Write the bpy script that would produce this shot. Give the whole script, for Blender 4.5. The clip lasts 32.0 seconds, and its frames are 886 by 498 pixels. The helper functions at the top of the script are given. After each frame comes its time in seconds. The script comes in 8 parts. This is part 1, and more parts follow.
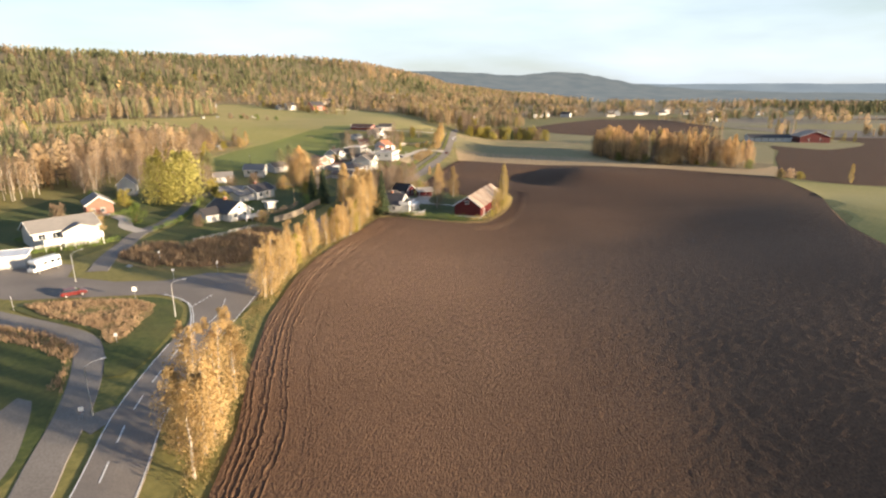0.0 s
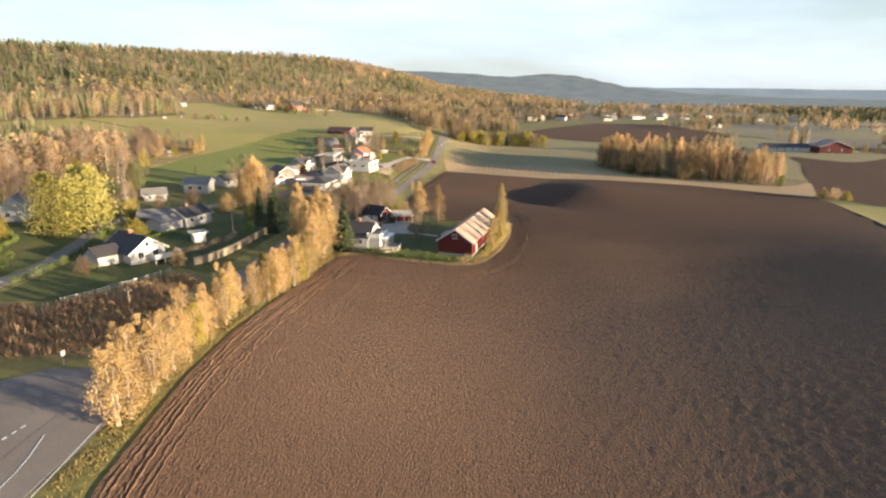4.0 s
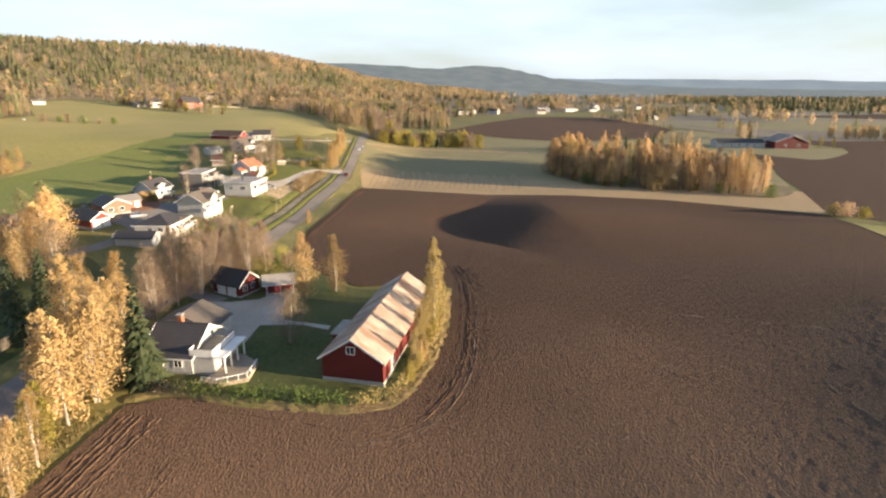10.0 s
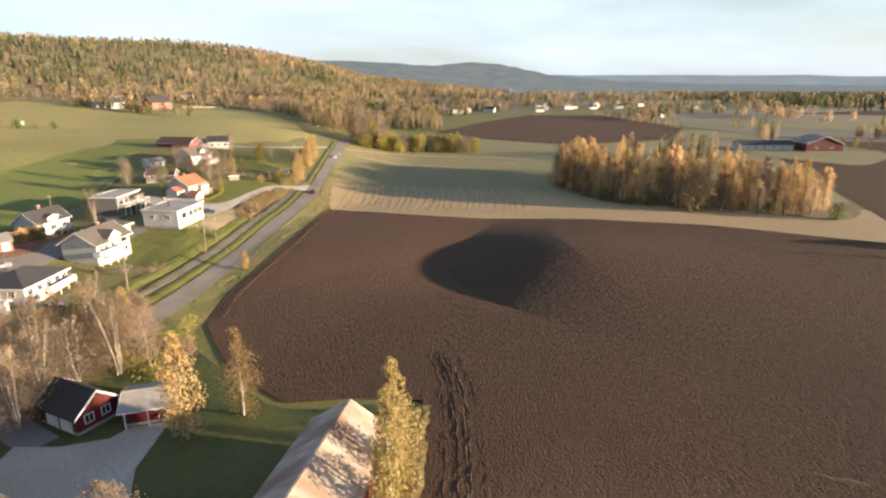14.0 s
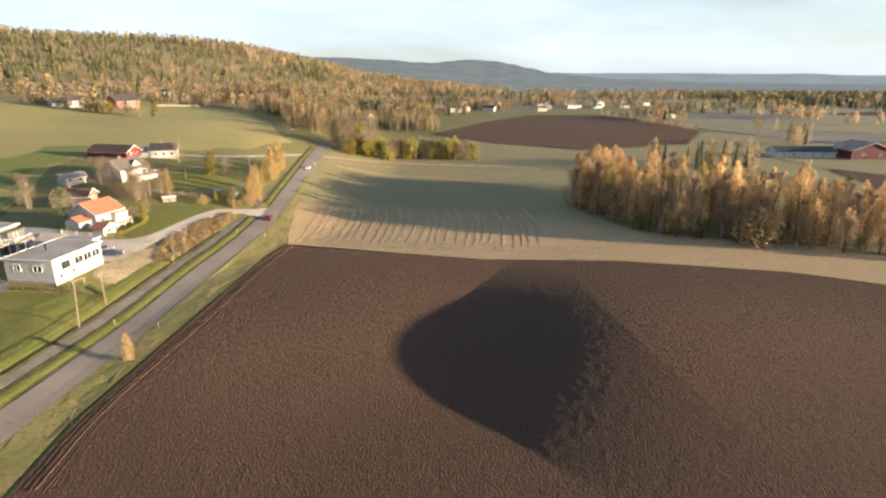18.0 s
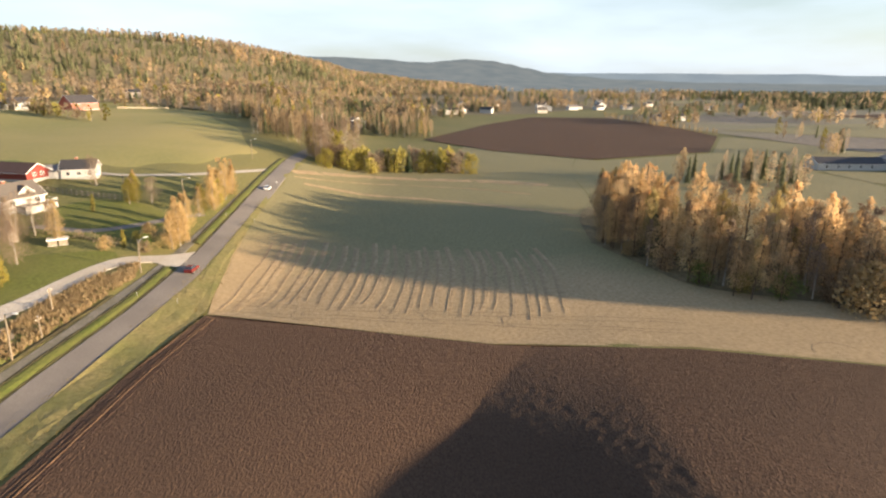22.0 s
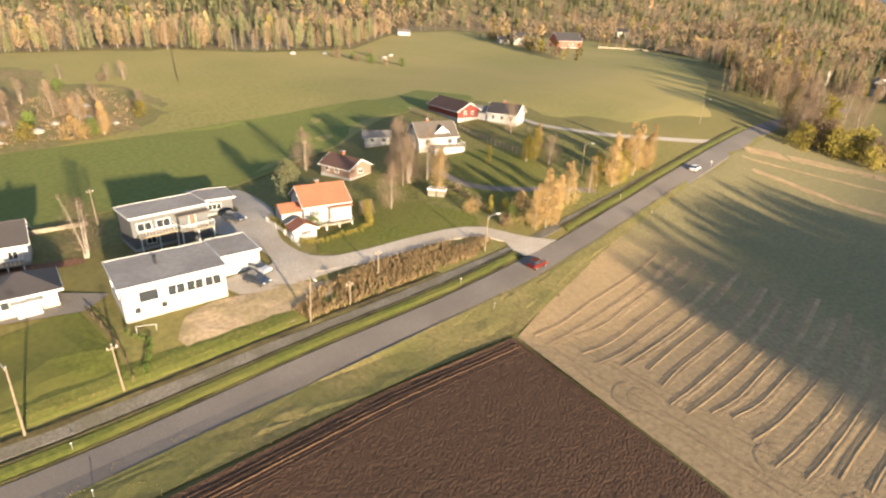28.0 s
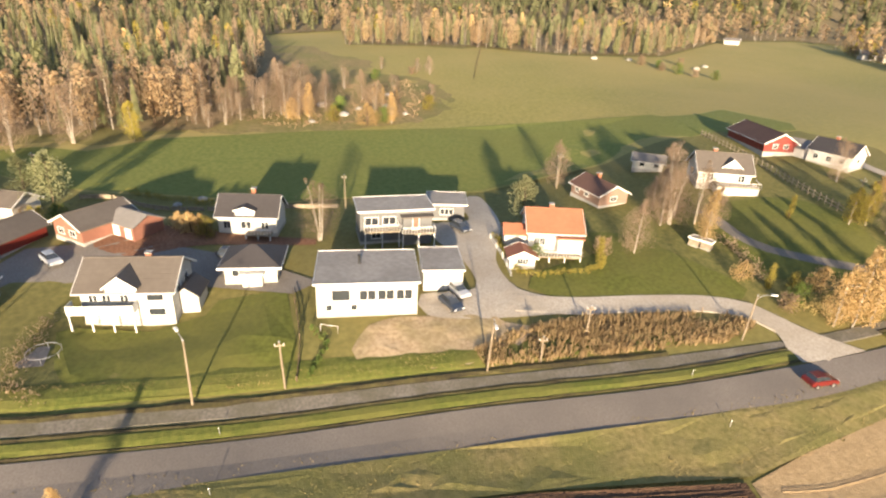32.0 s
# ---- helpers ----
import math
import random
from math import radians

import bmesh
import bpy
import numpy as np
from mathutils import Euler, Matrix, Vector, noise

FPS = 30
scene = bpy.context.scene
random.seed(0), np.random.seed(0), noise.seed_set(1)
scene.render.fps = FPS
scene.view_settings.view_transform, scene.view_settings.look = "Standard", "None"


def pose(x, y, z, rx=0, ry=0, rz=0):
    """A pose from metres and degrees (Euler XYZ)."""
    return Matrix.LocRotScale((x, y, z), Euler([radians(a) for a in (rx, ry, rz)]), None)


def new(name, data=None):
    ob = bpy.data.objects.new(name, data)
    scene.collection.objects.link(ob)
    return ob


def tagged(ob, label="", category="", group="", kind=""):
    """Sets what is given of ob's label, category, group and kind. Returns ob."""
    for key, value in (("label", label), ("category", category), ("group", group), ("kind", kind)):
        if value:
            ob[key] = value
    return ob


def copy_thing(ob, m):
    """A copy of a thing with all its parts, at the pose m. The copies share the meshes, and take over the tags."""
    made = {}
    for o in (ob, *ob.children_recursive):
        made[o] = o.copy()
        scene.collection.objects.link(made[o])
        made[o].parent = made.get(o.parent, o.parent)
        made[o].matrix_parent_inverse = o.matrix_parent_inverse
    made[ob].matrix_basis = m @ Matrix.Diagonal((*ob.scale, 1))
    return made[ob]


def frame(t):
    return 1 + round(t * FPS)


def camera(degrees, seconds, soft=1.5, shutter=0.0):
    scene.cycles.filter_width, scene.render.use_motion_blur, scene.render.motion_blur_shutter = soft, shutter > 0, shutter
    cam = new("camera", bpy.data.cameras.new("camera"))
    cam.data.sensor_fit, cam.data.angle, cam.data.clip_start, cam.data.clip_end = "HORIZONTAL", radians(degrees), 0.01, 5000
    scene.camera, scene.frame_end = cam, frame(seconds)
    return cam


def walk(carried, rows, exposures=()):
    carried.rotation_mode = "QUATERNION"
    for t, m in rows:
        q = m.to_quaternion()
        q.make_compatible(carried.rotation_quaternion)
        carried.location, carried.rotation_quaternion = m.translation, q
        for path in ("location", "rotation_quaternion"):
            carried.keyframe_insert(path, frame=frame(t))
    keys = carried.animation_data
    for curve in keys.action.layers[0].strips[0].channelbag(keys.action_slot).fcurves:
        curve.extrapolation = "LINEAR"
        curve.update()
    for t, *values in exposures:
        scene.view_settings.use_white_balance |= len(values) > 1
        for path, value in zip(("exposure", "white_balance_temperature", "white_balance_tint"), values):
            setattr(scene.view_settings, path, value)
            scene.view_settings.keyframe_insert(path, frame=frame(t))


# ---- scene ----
cam = camera(77.1, 32.0, soft=2.3)
METRES, EYE, TILT, LEAN, TURN = 270.0, 35.6, -15.6, 0.0, 0.0
UNIT = 1.18          # the plan's numbers are in steps of 1.18 m; sized up to metres at the end
ROWS = [
    (0.0, 0.0, 0.0, 0.0, 0.0, 0.0, -0.0),
    (0.5, 0.0015, 0.0178, 0.0052, -0.31, -0.0, 0.07),
    (1.0, 0.0031, 0.0355, 0.0103, -0.52, -0.02, 0.12),
    (1.5, 0.0046, 0.0532, 0.0154, -0.66, 0.02, 0.08),
    (2.0, 0.006, 0.0707, 0.0205, -0.74, 0.03, 0.03),
    (2.5, 0.0071, 0.0883, 0.0256, -0.78, 0.05, -0.09),
    (3.0, 0.008, 0.106, 0.0304, -0.78, 0.07, -0.29),
    (3.5, 0.0085, 0.1236, 0.0354, -0.81, 0.07, -0.46),
    (5.5, 0.0111, 0.1931, 0.0557, -2.73, -0.09, -0.25),
    (6.0, 0.0123, 0.2109, 0.0608, -3.89, -0.16, 0.14),
    (6.5, 0.0142, 0.2285, 0.066, -4.71, -0.23, 0.38),
    (7.0, 0.0164, 0.2465, 0.0712, -5.51, -0.29, 0.63),
    (7.5, 0.019, 0.2643, 0.0763, -6.25, -0.4, 0.95),
    (8.0, 0.0221, 0.282, 0.0812, -6.75, -0.48, 1.17),
    (8.5, 0.0254, 0.2996, 0.0862, -7.08, -0.57, 1.35),
    (9.0, 0.0289, 0.3173, 0.0911, -7.31, -0.63, 1.53),
    (9.5, 0.0327, 0.3348, 0.0961, -7.54, -0.68, 1.67),
    (10.0, 0.0365, 0.3524, 0.1011, -7.66, -0.73, 1.78),
    (10.5, 0.0404, 0.37, 0.1059, -7.76, -0.76, 1.87),
    (11.0, 0.0444, 0.3878, 0.1109, -7.8, -0.81, 1.94),
    (11.5, 0.0482, 0.4055, 0.116, -7.86, -0.84, 1.93),
    (12.0, 0.0519, 0.4234, 0.1209, -7.91, -0.88, 1.98),
    (12.5, 0.0561, 0.4406, 0.1259, -7.95, -0.93, 2.05),
    (13.0, 0.06, 0.4585, 0.1309, -7.98, -0.94, 2.06),
    (13.5, 0.0637, 0.4761, 0.1361, -8.01, -0.99, 2.13),
    (14.0, 0.0675, 0.4939, 0.1411, -8.03, -1.02, 2.18),
    (14.5, 0.0713, 0.5115, 0.146, -8.04, -1.05, 2.22),
    (15.0, 0.075, 0.5292, 0.1508, -8.04, -1.06, 2.22),
    (15.5, 0.0788, 0.5466, 0.1556, -8.04, -1.1, 2.2),
    (17.5, 0.0919, 0.6179, 0.1754, -8.16, -1.25, 2.04),
    (18.0, 0.0952, 0.6356, 0.1802, -8.21, -1.26, 2.01),
    (18.5, 0.0983, 0.6533, 0.185, -8.29, -1.28, 1.97),
    (19.0, 0.1016, 0.671, 0.1898, -8.4, -1.3, 1.97),
    (19.5, 0.1051, 0.6887, 0.1948, -8.48, -1.32, 2.04),
    (20.0, 0.1085, 0.7064, 0.1996, -8.57, -1.32, 2.01),
    (20.5, 0.1123, 0.7238, 0.205, -8.65, -1.34, 2.04),
    (21.0, 0.116, 0.7412, 0.2101, -8.7, -1.32, 1.99),
    (21.5, 0.1194, 0.7583, 0.215, -8.77, -1.3, 2.02),
    (22.0, 0.1227, 0.7741, 0.2201, -8.61, -1.29, 2.01),
    (22.5, 0.126, 0.7888, 0.2246, -5.72, -1.19, 1.24),
    (23.0, 0.129, 0.8025, 0.2285, -0.56, -1.11, -0.28),
    (23.5, 0.132, 0.8142, 0.2329, 5.21, -1.22, -2.09),
    (24.0, 0.1347, 0.8256, 0.2365, 10.56, -1.45, -3.68),
    (24.5, 0.1364, 0.8359, 0.24, 15.66, -1.8, -5.31),
    (25.0, 0.1382, 0.8457, 0.2434, 20.42, -2.29, -6.69),
    (25.5, 0.1392, 0.855, 0.2461, 23.68, -3.46, -7.61),
    (27.5, 0.1382, 0.8881, 0.2557, 33.44, -10.1, -10.32),
    (28.0, 0.1369, 0.8955, 0.2577, 36.41, -10.59, -11.1),
    (28.5, 0.1353, 0.9025, 0.2596, 39.93, -11.24, -11.96),
    (29.0, 0.1335, 0.9093, 0.2614, 43.89, -12.06, -12.91),
    (29.5, 0.1313, 0.9157, 0.2631, 47.8, -12.91, -13.78),
    (30.0, 0.129, 0.9221, 0.265, 51.83, -13.86, -14.55),
    (30.5, 0.1262, 0.9281, 0.2664, 55.75, -14.8, -15.33),
    (31.0, 0.1233, 0.9338, 0.268, 59.49, -15.76, -15.94),
    (31.5, 0.1202, 0.9395, 0.2693, 63.27, -16.77, -16.47),
    (32.0, 0.1165, 0.9448, 0.2709, 67.36, -17.94, -16.97),
]
EXPOSURE = 1.86
walk(cam, [(t, pose(0, 0, UNIT * EYE, TILT, LEAN, TURN) @ pose(UNIT * METRES * x, UNIT * METRES * y, UNIT * METRES * z, 90 + pitch, roll, yaw)) for t, x, y, z, yaw, pitch, roll in ROWS],
     exposures=[(0.0, EXPOSURE + 0.05), (9.0, EXPOSURE + 0.06), (15.0, EXPOSURE), (20.0, EXPOSURE + 0.04), (32.0, EXPOSURE + 0.03)])

# ---- sky and sun ----
SUN_YAW, SUN_ELEV = 71.0, 7.2          # shadows point this many degrees left of +y
shade_way = Vector((-math.sin(radians(SUN_YAW)), math.cos(radians(SUN_YAW)), -math.tan(radians(SUN_ELEV)))).normalized()
world = bpy.data.worlds.new("world")
scene.world = world
world.use_nodes = True
wn, wl = world.node_tree.nodes, world.node_tree.links
wn.clear()
w_out = wn.new("ShaderNodeOutputWorld")
w_bg = wn.new("ShaderNodeBackground")
w_sky = wn.new("ShaderNodeTexSky")
w_sky.sky_type, w_sky.sun_disc = "NISHITA", False
w_sky.sun_elevation = radians(SUN_ELEV)
w_sky.sun_rotation = math.atan2(-shade_way.x, -shade_way.y)
w_sky.air_density, w_sky.dust_density, w_sky.ozone_density = 1.0, 1.2, 1.5
w_bg.inputs["Strength"].default_value = 0.060
w_tc = wn.new("ShaderNodeTexCoord")
w_map = wn.new("ShaderNodeMapping")
w_map.inputs["Scale"].default_value = (1.0, 1.0, 5.0)
w_noise = wn.new("ShaderNodeTexNoise")
w_noise.inputs["Scale"].default_value, w_noise.inputs["Detail"].default_value = 2.2, 5.0
w_ramp = wn.new("ShaderNodeValToRGB")
w_ramp.color_ramp.elements[0].position, w_ramp.color_ramp.elements[1].position = 0.28, 0.66
w_ramp.color_ramp.elements[0].color = (0.34, 0.34, 0.34, 1)
w_ramp.color_ramp.elements[1].color = (0.95, 0.95, 0.95, 1)
w_mix = wn.new("ShaderNodeMix")
w_mix.data_type = "RGBA"
w_mix.inputs["B"].default_value = (4.5, 5.2, 5.95, 1)
wl.new(w_tc.outputs["Generated"], w_map.inputs["Vector"])
wl.new(w_map.outputs["Vector"], w_noise.inputs["Vector"])
wl.new(w_noise.outputs["Fac"], w_ramp.inputs["Fac"])
w_sep = wn.new("ShaderNodeSeparateXYZ")
wl.new(w_tc.outputs["Generated"], w_sep.inputs[0])
w_thin = wn.new("ShaderNodeMapRange")           # the clouds thin out towards the zenith
w_thin.inputs["From Min"].default_value, w_thin.inputs["From Max"].default_value = 0.16, 0.5
w_thin.inputs["To Min"].default_value, w_thin.inputs["To Max"].default_value = 1.0, 0.02
wl.new(w_sep.outputs["Z"], w_thin.inputs["Value"])
w_mul = wn.new("ShaderNodeMath")
w_mul.operation = "MULTIPLY"
wl.new(w_ramp.outputs["Color"], w_mul.inputs[0])
wl.new(w_thin.outputs["Result"], w_mul.inputs[1])
wl.new(w_mul.outputs[0], w_mix.inputs["Factor"])
wl.new(w_sky.outputs["Color"], w_mix.inputs["A"])
w_up = wn.new("ShaderNodeMapRange")             # deep blue overhead
w_up.inputs["From Min"].default_value, w_up.inputs["From Max"].default_value = 0.2, 0.6
w_up.inputs["To Min"].default_value, w_up.inputs["To Max"].default_value = 0.0, 0.85
wl.new(w_sep.outputs["Z"], w_up.inputs["Value"])
w_deep = wn.new("ShaderNodeMix")
w_deep.data_type = "RGBA"
w_deep.inputs["B"].default_value = (1.35, 1.95, 3.2, 1)
wl.new(w_up.outputs["Result"], w_deep.inputs["Factor"])
wl.new(w_mix.outputs["Result"], w_deep.inputs["A"])
wl.new(w_deep.outputs["Result"], w_bg.inputs["Color"])
wl.new(w_bg.outputs["Background"], w_out.inputs["Surface"])
sun_data = bpy.data.lights.new("sun", "SUN")
sun_data.energy, sun_data.angle, sun_data.color = 5.0, radians(1.5), (1.0, 0.785, 0.54)
sun = new("sun", sun_data)
sun.matrix_world = Matrix.Translation((0, 0, 300)) @ shade_way.to_track_quat("-Z", "Y").to_matrix().to_4x4()
# ---- materials ----
def ramp_node(nt, stops):
    n = nt.nodes.new("ShaderNodeValToRGB")
    els = n.color_ramp.elements
    while len(els) < len(stops):
        els.new(0.5)
    for e, (p, c) in zip(els, stops):
        e.position, e.color = p, (*c, 1)
    return n


def surface(name, dark, light, grain=2.0, wide=0.05, rough=0.9, bump=0.4, bump_scale=6.0, world_space=True,
            stretch=(1, 1, 1), third=None, per_object=0.0, metal=0.0, spec=0.3, wide_amount=0.35, bump_dist=0.1):
    """A worn surface: fine grain between two colours, wide patches, and relief."""
    m = bpy.data.materials.new(name)
    m.use_nodes = True
    nt = m.node_tree
    b = nt.nodes["Principled BSDF"]
    b.inputs["Roughness"].default_value, b.inputs["Metallic"].default_value = rough, metal
    b.inputs["Specular IOR Level"].default_value = spec
    mp = nt.nodes.new("ShaderNodeMapping")
    mp.inputs["Scale"].default_value = stretch
    src = nt.nodes.new("ShaderNodeNewGeometry").outputs["Position"] if world_space else nt.nodes.new("ShaderNodeTexCoord").outputs["Object"]
    nt.links.new(src, mp.inputs["Vector"])
    n1 = nt.nodes.new("ShaderNodeTexNoise")
    n1.inputs["Scale"].default_value, n1.inputs["Detail"].default_value = grain, 6.0
    n2 = nt.nodes.new("ShaderNodeTexNoise")
    n2.inputs["Scale"].default_value, n2.inputs["Detail"].default_value = wide, 4.0
    for n in (n1, n2):
        nt.links.new(mp.outputs["Vector"], n.inputs["Vector"])
    r1 = ramp_node(nt, [(0.34, dark), (0.66, light)])
    nt.links.new(n1.outputs["Fac"], r1.inputs["Fac"])
    r2 = ramp_node(nt, [(0.38, (0, 0, 0)), (0.62, (1, 1, 1))])
    nt.links.new(n2.outputs["Fac"], r2.inputs["Fac"])
    mul = nt.nodes.new("ShaderNodeMath")
    mul.operation = "MULTIPLY"
    mul.inputs[1].default_value = wide_amount
    nt.links.new(r2.outputs["Color"], mul.inputs[0])
    mx = nt.nodes.new("ShaderNodeMix")
    mx.data_type = "RGBA"
    mx.inputs["B"].default_value = (*(third or tuple(0.6 * v for v in dark)), 1)
    nt.links.new(mul.outputs[0], mx.inputs["Factor"])
    nt.links.new(r1.outputs["Color"], mx.inputs["A"])
    col = mx.outputs["Result"]
    if per_object:
        oi = nt.nodes.new("ShaderNodeObjectInfo")
        hs = nt.nodes.new("ShaderNodeHueSaturation")
        mr = nt.nodes.new("ShaderNodeMapRange")
        mr.inputs["To Min"].default_value, mr.inputs["To Max"].default_value = 1 - per_object, 1 + per_object
        nt.links.new(oi.outputs["Random"], mr.inputs["Value"])
        nt.links.new(mr.outputs["Result"], hs.inputs["Value"])
        nt.links.new(col, hs.inputs["Color"])
        col = hs.outputs["Color"]
    nt.links.new(col, b.inputs["Base Color"])
    if bump:
        n3 = nt.nodes.new("ShaderNodeTexNoise")
        n3.inputs["Scale"].default_value, n3.inputs["Detail"].default_value = bump_scale, 5.0
        nt.links.new(mp.outputs["Vector"], n3.inputs["Vector"])
        bp = nt.nodes.new("ShaderNodeBump")
        bp.inputs["Strength"].default_value, bp.inputs["Distance"].default_value = bump, bump_dist
        nt.links.new(n3.outputs["Fac"], bp.inputs["Height"])
        nt.links.new(bp.outputs["Normal"], b.inputs["Normal"])
    return m


def foliage(name, colours, glow_through=0.35, per_object=0.24):
    """Leaves: each leaf takes its own tone, some light passes through."""
    m = bpy.data.materials.new(name)
    m.use_nodes = True
    nt = m.node_tree
    b = nt.nodes["Principled BSDF"]
    b.inputs["Roughness"].default_value, b.inputs["Specular IOR Level"].default_value = 0.7, 0.2
    g = nt.nodes.new("ShaderNodeNewGeometry")
    k = len(colours) - 1
    r = ramp_node(nt, [(i / k, c) for i, c in enumerate(colours)])
    nt.links.new(g.outputs["Random Per Island"], r.inputs["Fac"])
    oi = nt.nodes.new("ShaderNodeObjectInfo")
    mr = nt.nodes.new("ShaderNodeMapRange")
    mr.inputs["To Min"].default_value, mr.inputs["To Max"].default_value = 1 - per_object, 1 + per_object
    hs = nt.nodes.new("ShaderNodeHueSaturation")
    nt.links.new(oi.outputs["Random"], mr.inputs["Value"])
    nt.links.new(mr.outputs["Result"], hs.inputs["Value"])
    nt.links.new(r.outputs["Color"], hs.inputs["Color"])
    nt.links.new(hs.outputs["Color"], b.inputs["Base Color"])
    tr = nt.nodes.new("ShaderNodeBsdfTranslucent")
    nt.links.new(hs.outputs["Color"], tr.inputs["Color"])
    mx = nt.nodes.new("ShaderNodeMixShader")
    mx.inputs["Fac"].default_value = glow_through
    nt.links.new(b.outputs["BSDF"], mx.inputs[1])
    nt.links.new(tr.outputs["BSDF"], mx.inputs[2])
    nt.links.new(mx.outputs["Shader"], nt.nodes["Material Output"].inputs["Surface"])
    return m


def boards(name, colour, pitch=0.15, rough=0.6, upright=False, wear=0.25, bump=0.5):
    """Painted cladding or sheet roofing with ribs."""
    m = surface(name, tuple(0.88 * v for v in colour), colour, grain=1.5, wide=0.25, rough=rough, bump=0, world_space=False,
                third=tuple(0.7 * v for v in colour), wide_amount=wear, per_object=0.06)
    nt = m.node_tree
    tc = nt.nodes.new("ShaderNodeTexCoord")
    wv = nt.nodes.new("ShaderNodeTexWave")
    wv.wave_profile = "SAW"
    wv.bands_direction = "X" if upright else "Z"
    wv.inputs["Scale"].default_value = 1 / pitch / 3.2
    wv.inputs["Distortion"].default_value = 0.2
    nt.links.new(tc.outputs["Object"], wv.inputs["Vector"])
    bp = nt.nodes.new("ShaderNodeBump")
    bp.inputs["Strength"].default_value, bp.inputs["Distance"].default_value = bump, 0.03
    nt.links.new(wv.outputs["Fac"], bp.inputs["Height"])
    nt.links.new(bp.outputs["Normal"], nt.nodes["Principled BSDF"].inputs["Normal"])
    return m


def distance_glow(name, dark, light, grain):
    """Hills kilometres away: emission only, with woods and haze both put into the colour."""
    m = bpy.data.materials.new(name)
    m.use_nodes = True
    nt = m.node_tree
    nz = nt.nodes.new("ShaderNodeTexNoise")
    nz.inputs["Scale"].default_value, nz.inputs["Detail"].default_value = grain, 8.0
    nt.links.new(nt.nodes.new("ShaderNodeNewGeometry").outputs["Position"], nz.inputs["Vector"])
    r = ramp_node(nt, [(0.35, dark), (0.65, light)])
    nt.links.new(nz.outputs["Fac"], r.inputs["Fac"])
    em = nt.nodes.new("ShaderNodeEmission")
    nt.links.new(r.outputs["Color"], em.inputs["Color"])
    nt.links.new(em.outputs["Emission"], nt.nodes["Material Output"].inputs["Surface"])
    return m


M_GRASS = surface("meadow_grass", (0.10, 0.10, 0.026), (0.175, 0.16, 0.048), grain=1.2, wide=0.02, third=(0.20, 0.16, 0.055), wide_amount=0.6, bump=0.6, bump_scale=5)
M_YOUNG = surface("young_grass", (0.115, 0.14, 0.028), (0.172, 0.188, 0.046), grain=0.9, wide=0.03, third=(0.15, 0.15, 0.035), wide_amount=0.5, bump=0.4, bump_scale=4)
M_SCRUB = surface("dry_scrub_grass", (0.16, 0.13, 0.05), (0.30, 0.22, 0.10), grain=0.7, wide=0.05, third=(0.17, 0.165, 0.045), wide_amount=0.7, bump=0.9, bump_scale=2)
M_FIELD = surface("green_field_grass", (0.20, 0.185, 0.05), (0.285, 0.246, 0.078), grain=0.8, wide=0.012, third=(0.33, 0.26, 0.095), wide_amount=0.7, bump=0.4, bump_scale=4)
M_LAWN = surface("lawn_grass", (0.078, 0.088, 0.014), (0.125, 0.133, 0.024), grain=1.5, wide=0.08, third=(0.15, 0.135, 0.036), wide_amount=0.5, bump=0.5, bump_scale=7)
# lawn green made darker: the shade over the gardens is put into this colour
M_GRASS_SHADED = surface("garden_grass", (0.036, 0.052, 0.013), (0.07, 0.085, 0.021), grain=1.2, wide=0.07, third=(0.12, 0.105, 0.035), wide_amount=0.5, bump=0.6, bump_scale=6)
M_WEED = surface("dry_weeds", (0.13, 0.085, 0.04), (0.30, 0.20, 0.09), grain=1.6, wide=0.12, third=(0.12, 0.12, 0.03), wide_amount=0.6, bump=1.0, bump_scale=4)
M_VERGE = surface("verge_grass", (0.155, 0.13, 0.045), (0.265, 0.21, 0.085), grain=1.6, wide=0.10, third=(0.135, 0.14, 0.036), wide_amount=0.6, bump=0.8, bump_scale=5)
M_SOIL = surface("ploughed_soil", (0.096, 0.057, 0.035), (0.21, 0.129, 0.08), grain=4.0, wide=0.03, third=(0.135, 0.086, 0.055), wide_amount=0.5, rough=0.95, bump=1.0, bump_scale=3.2, bump_dist=0.26, stretch=(1.3, 0.6, 1), spec=0.15)
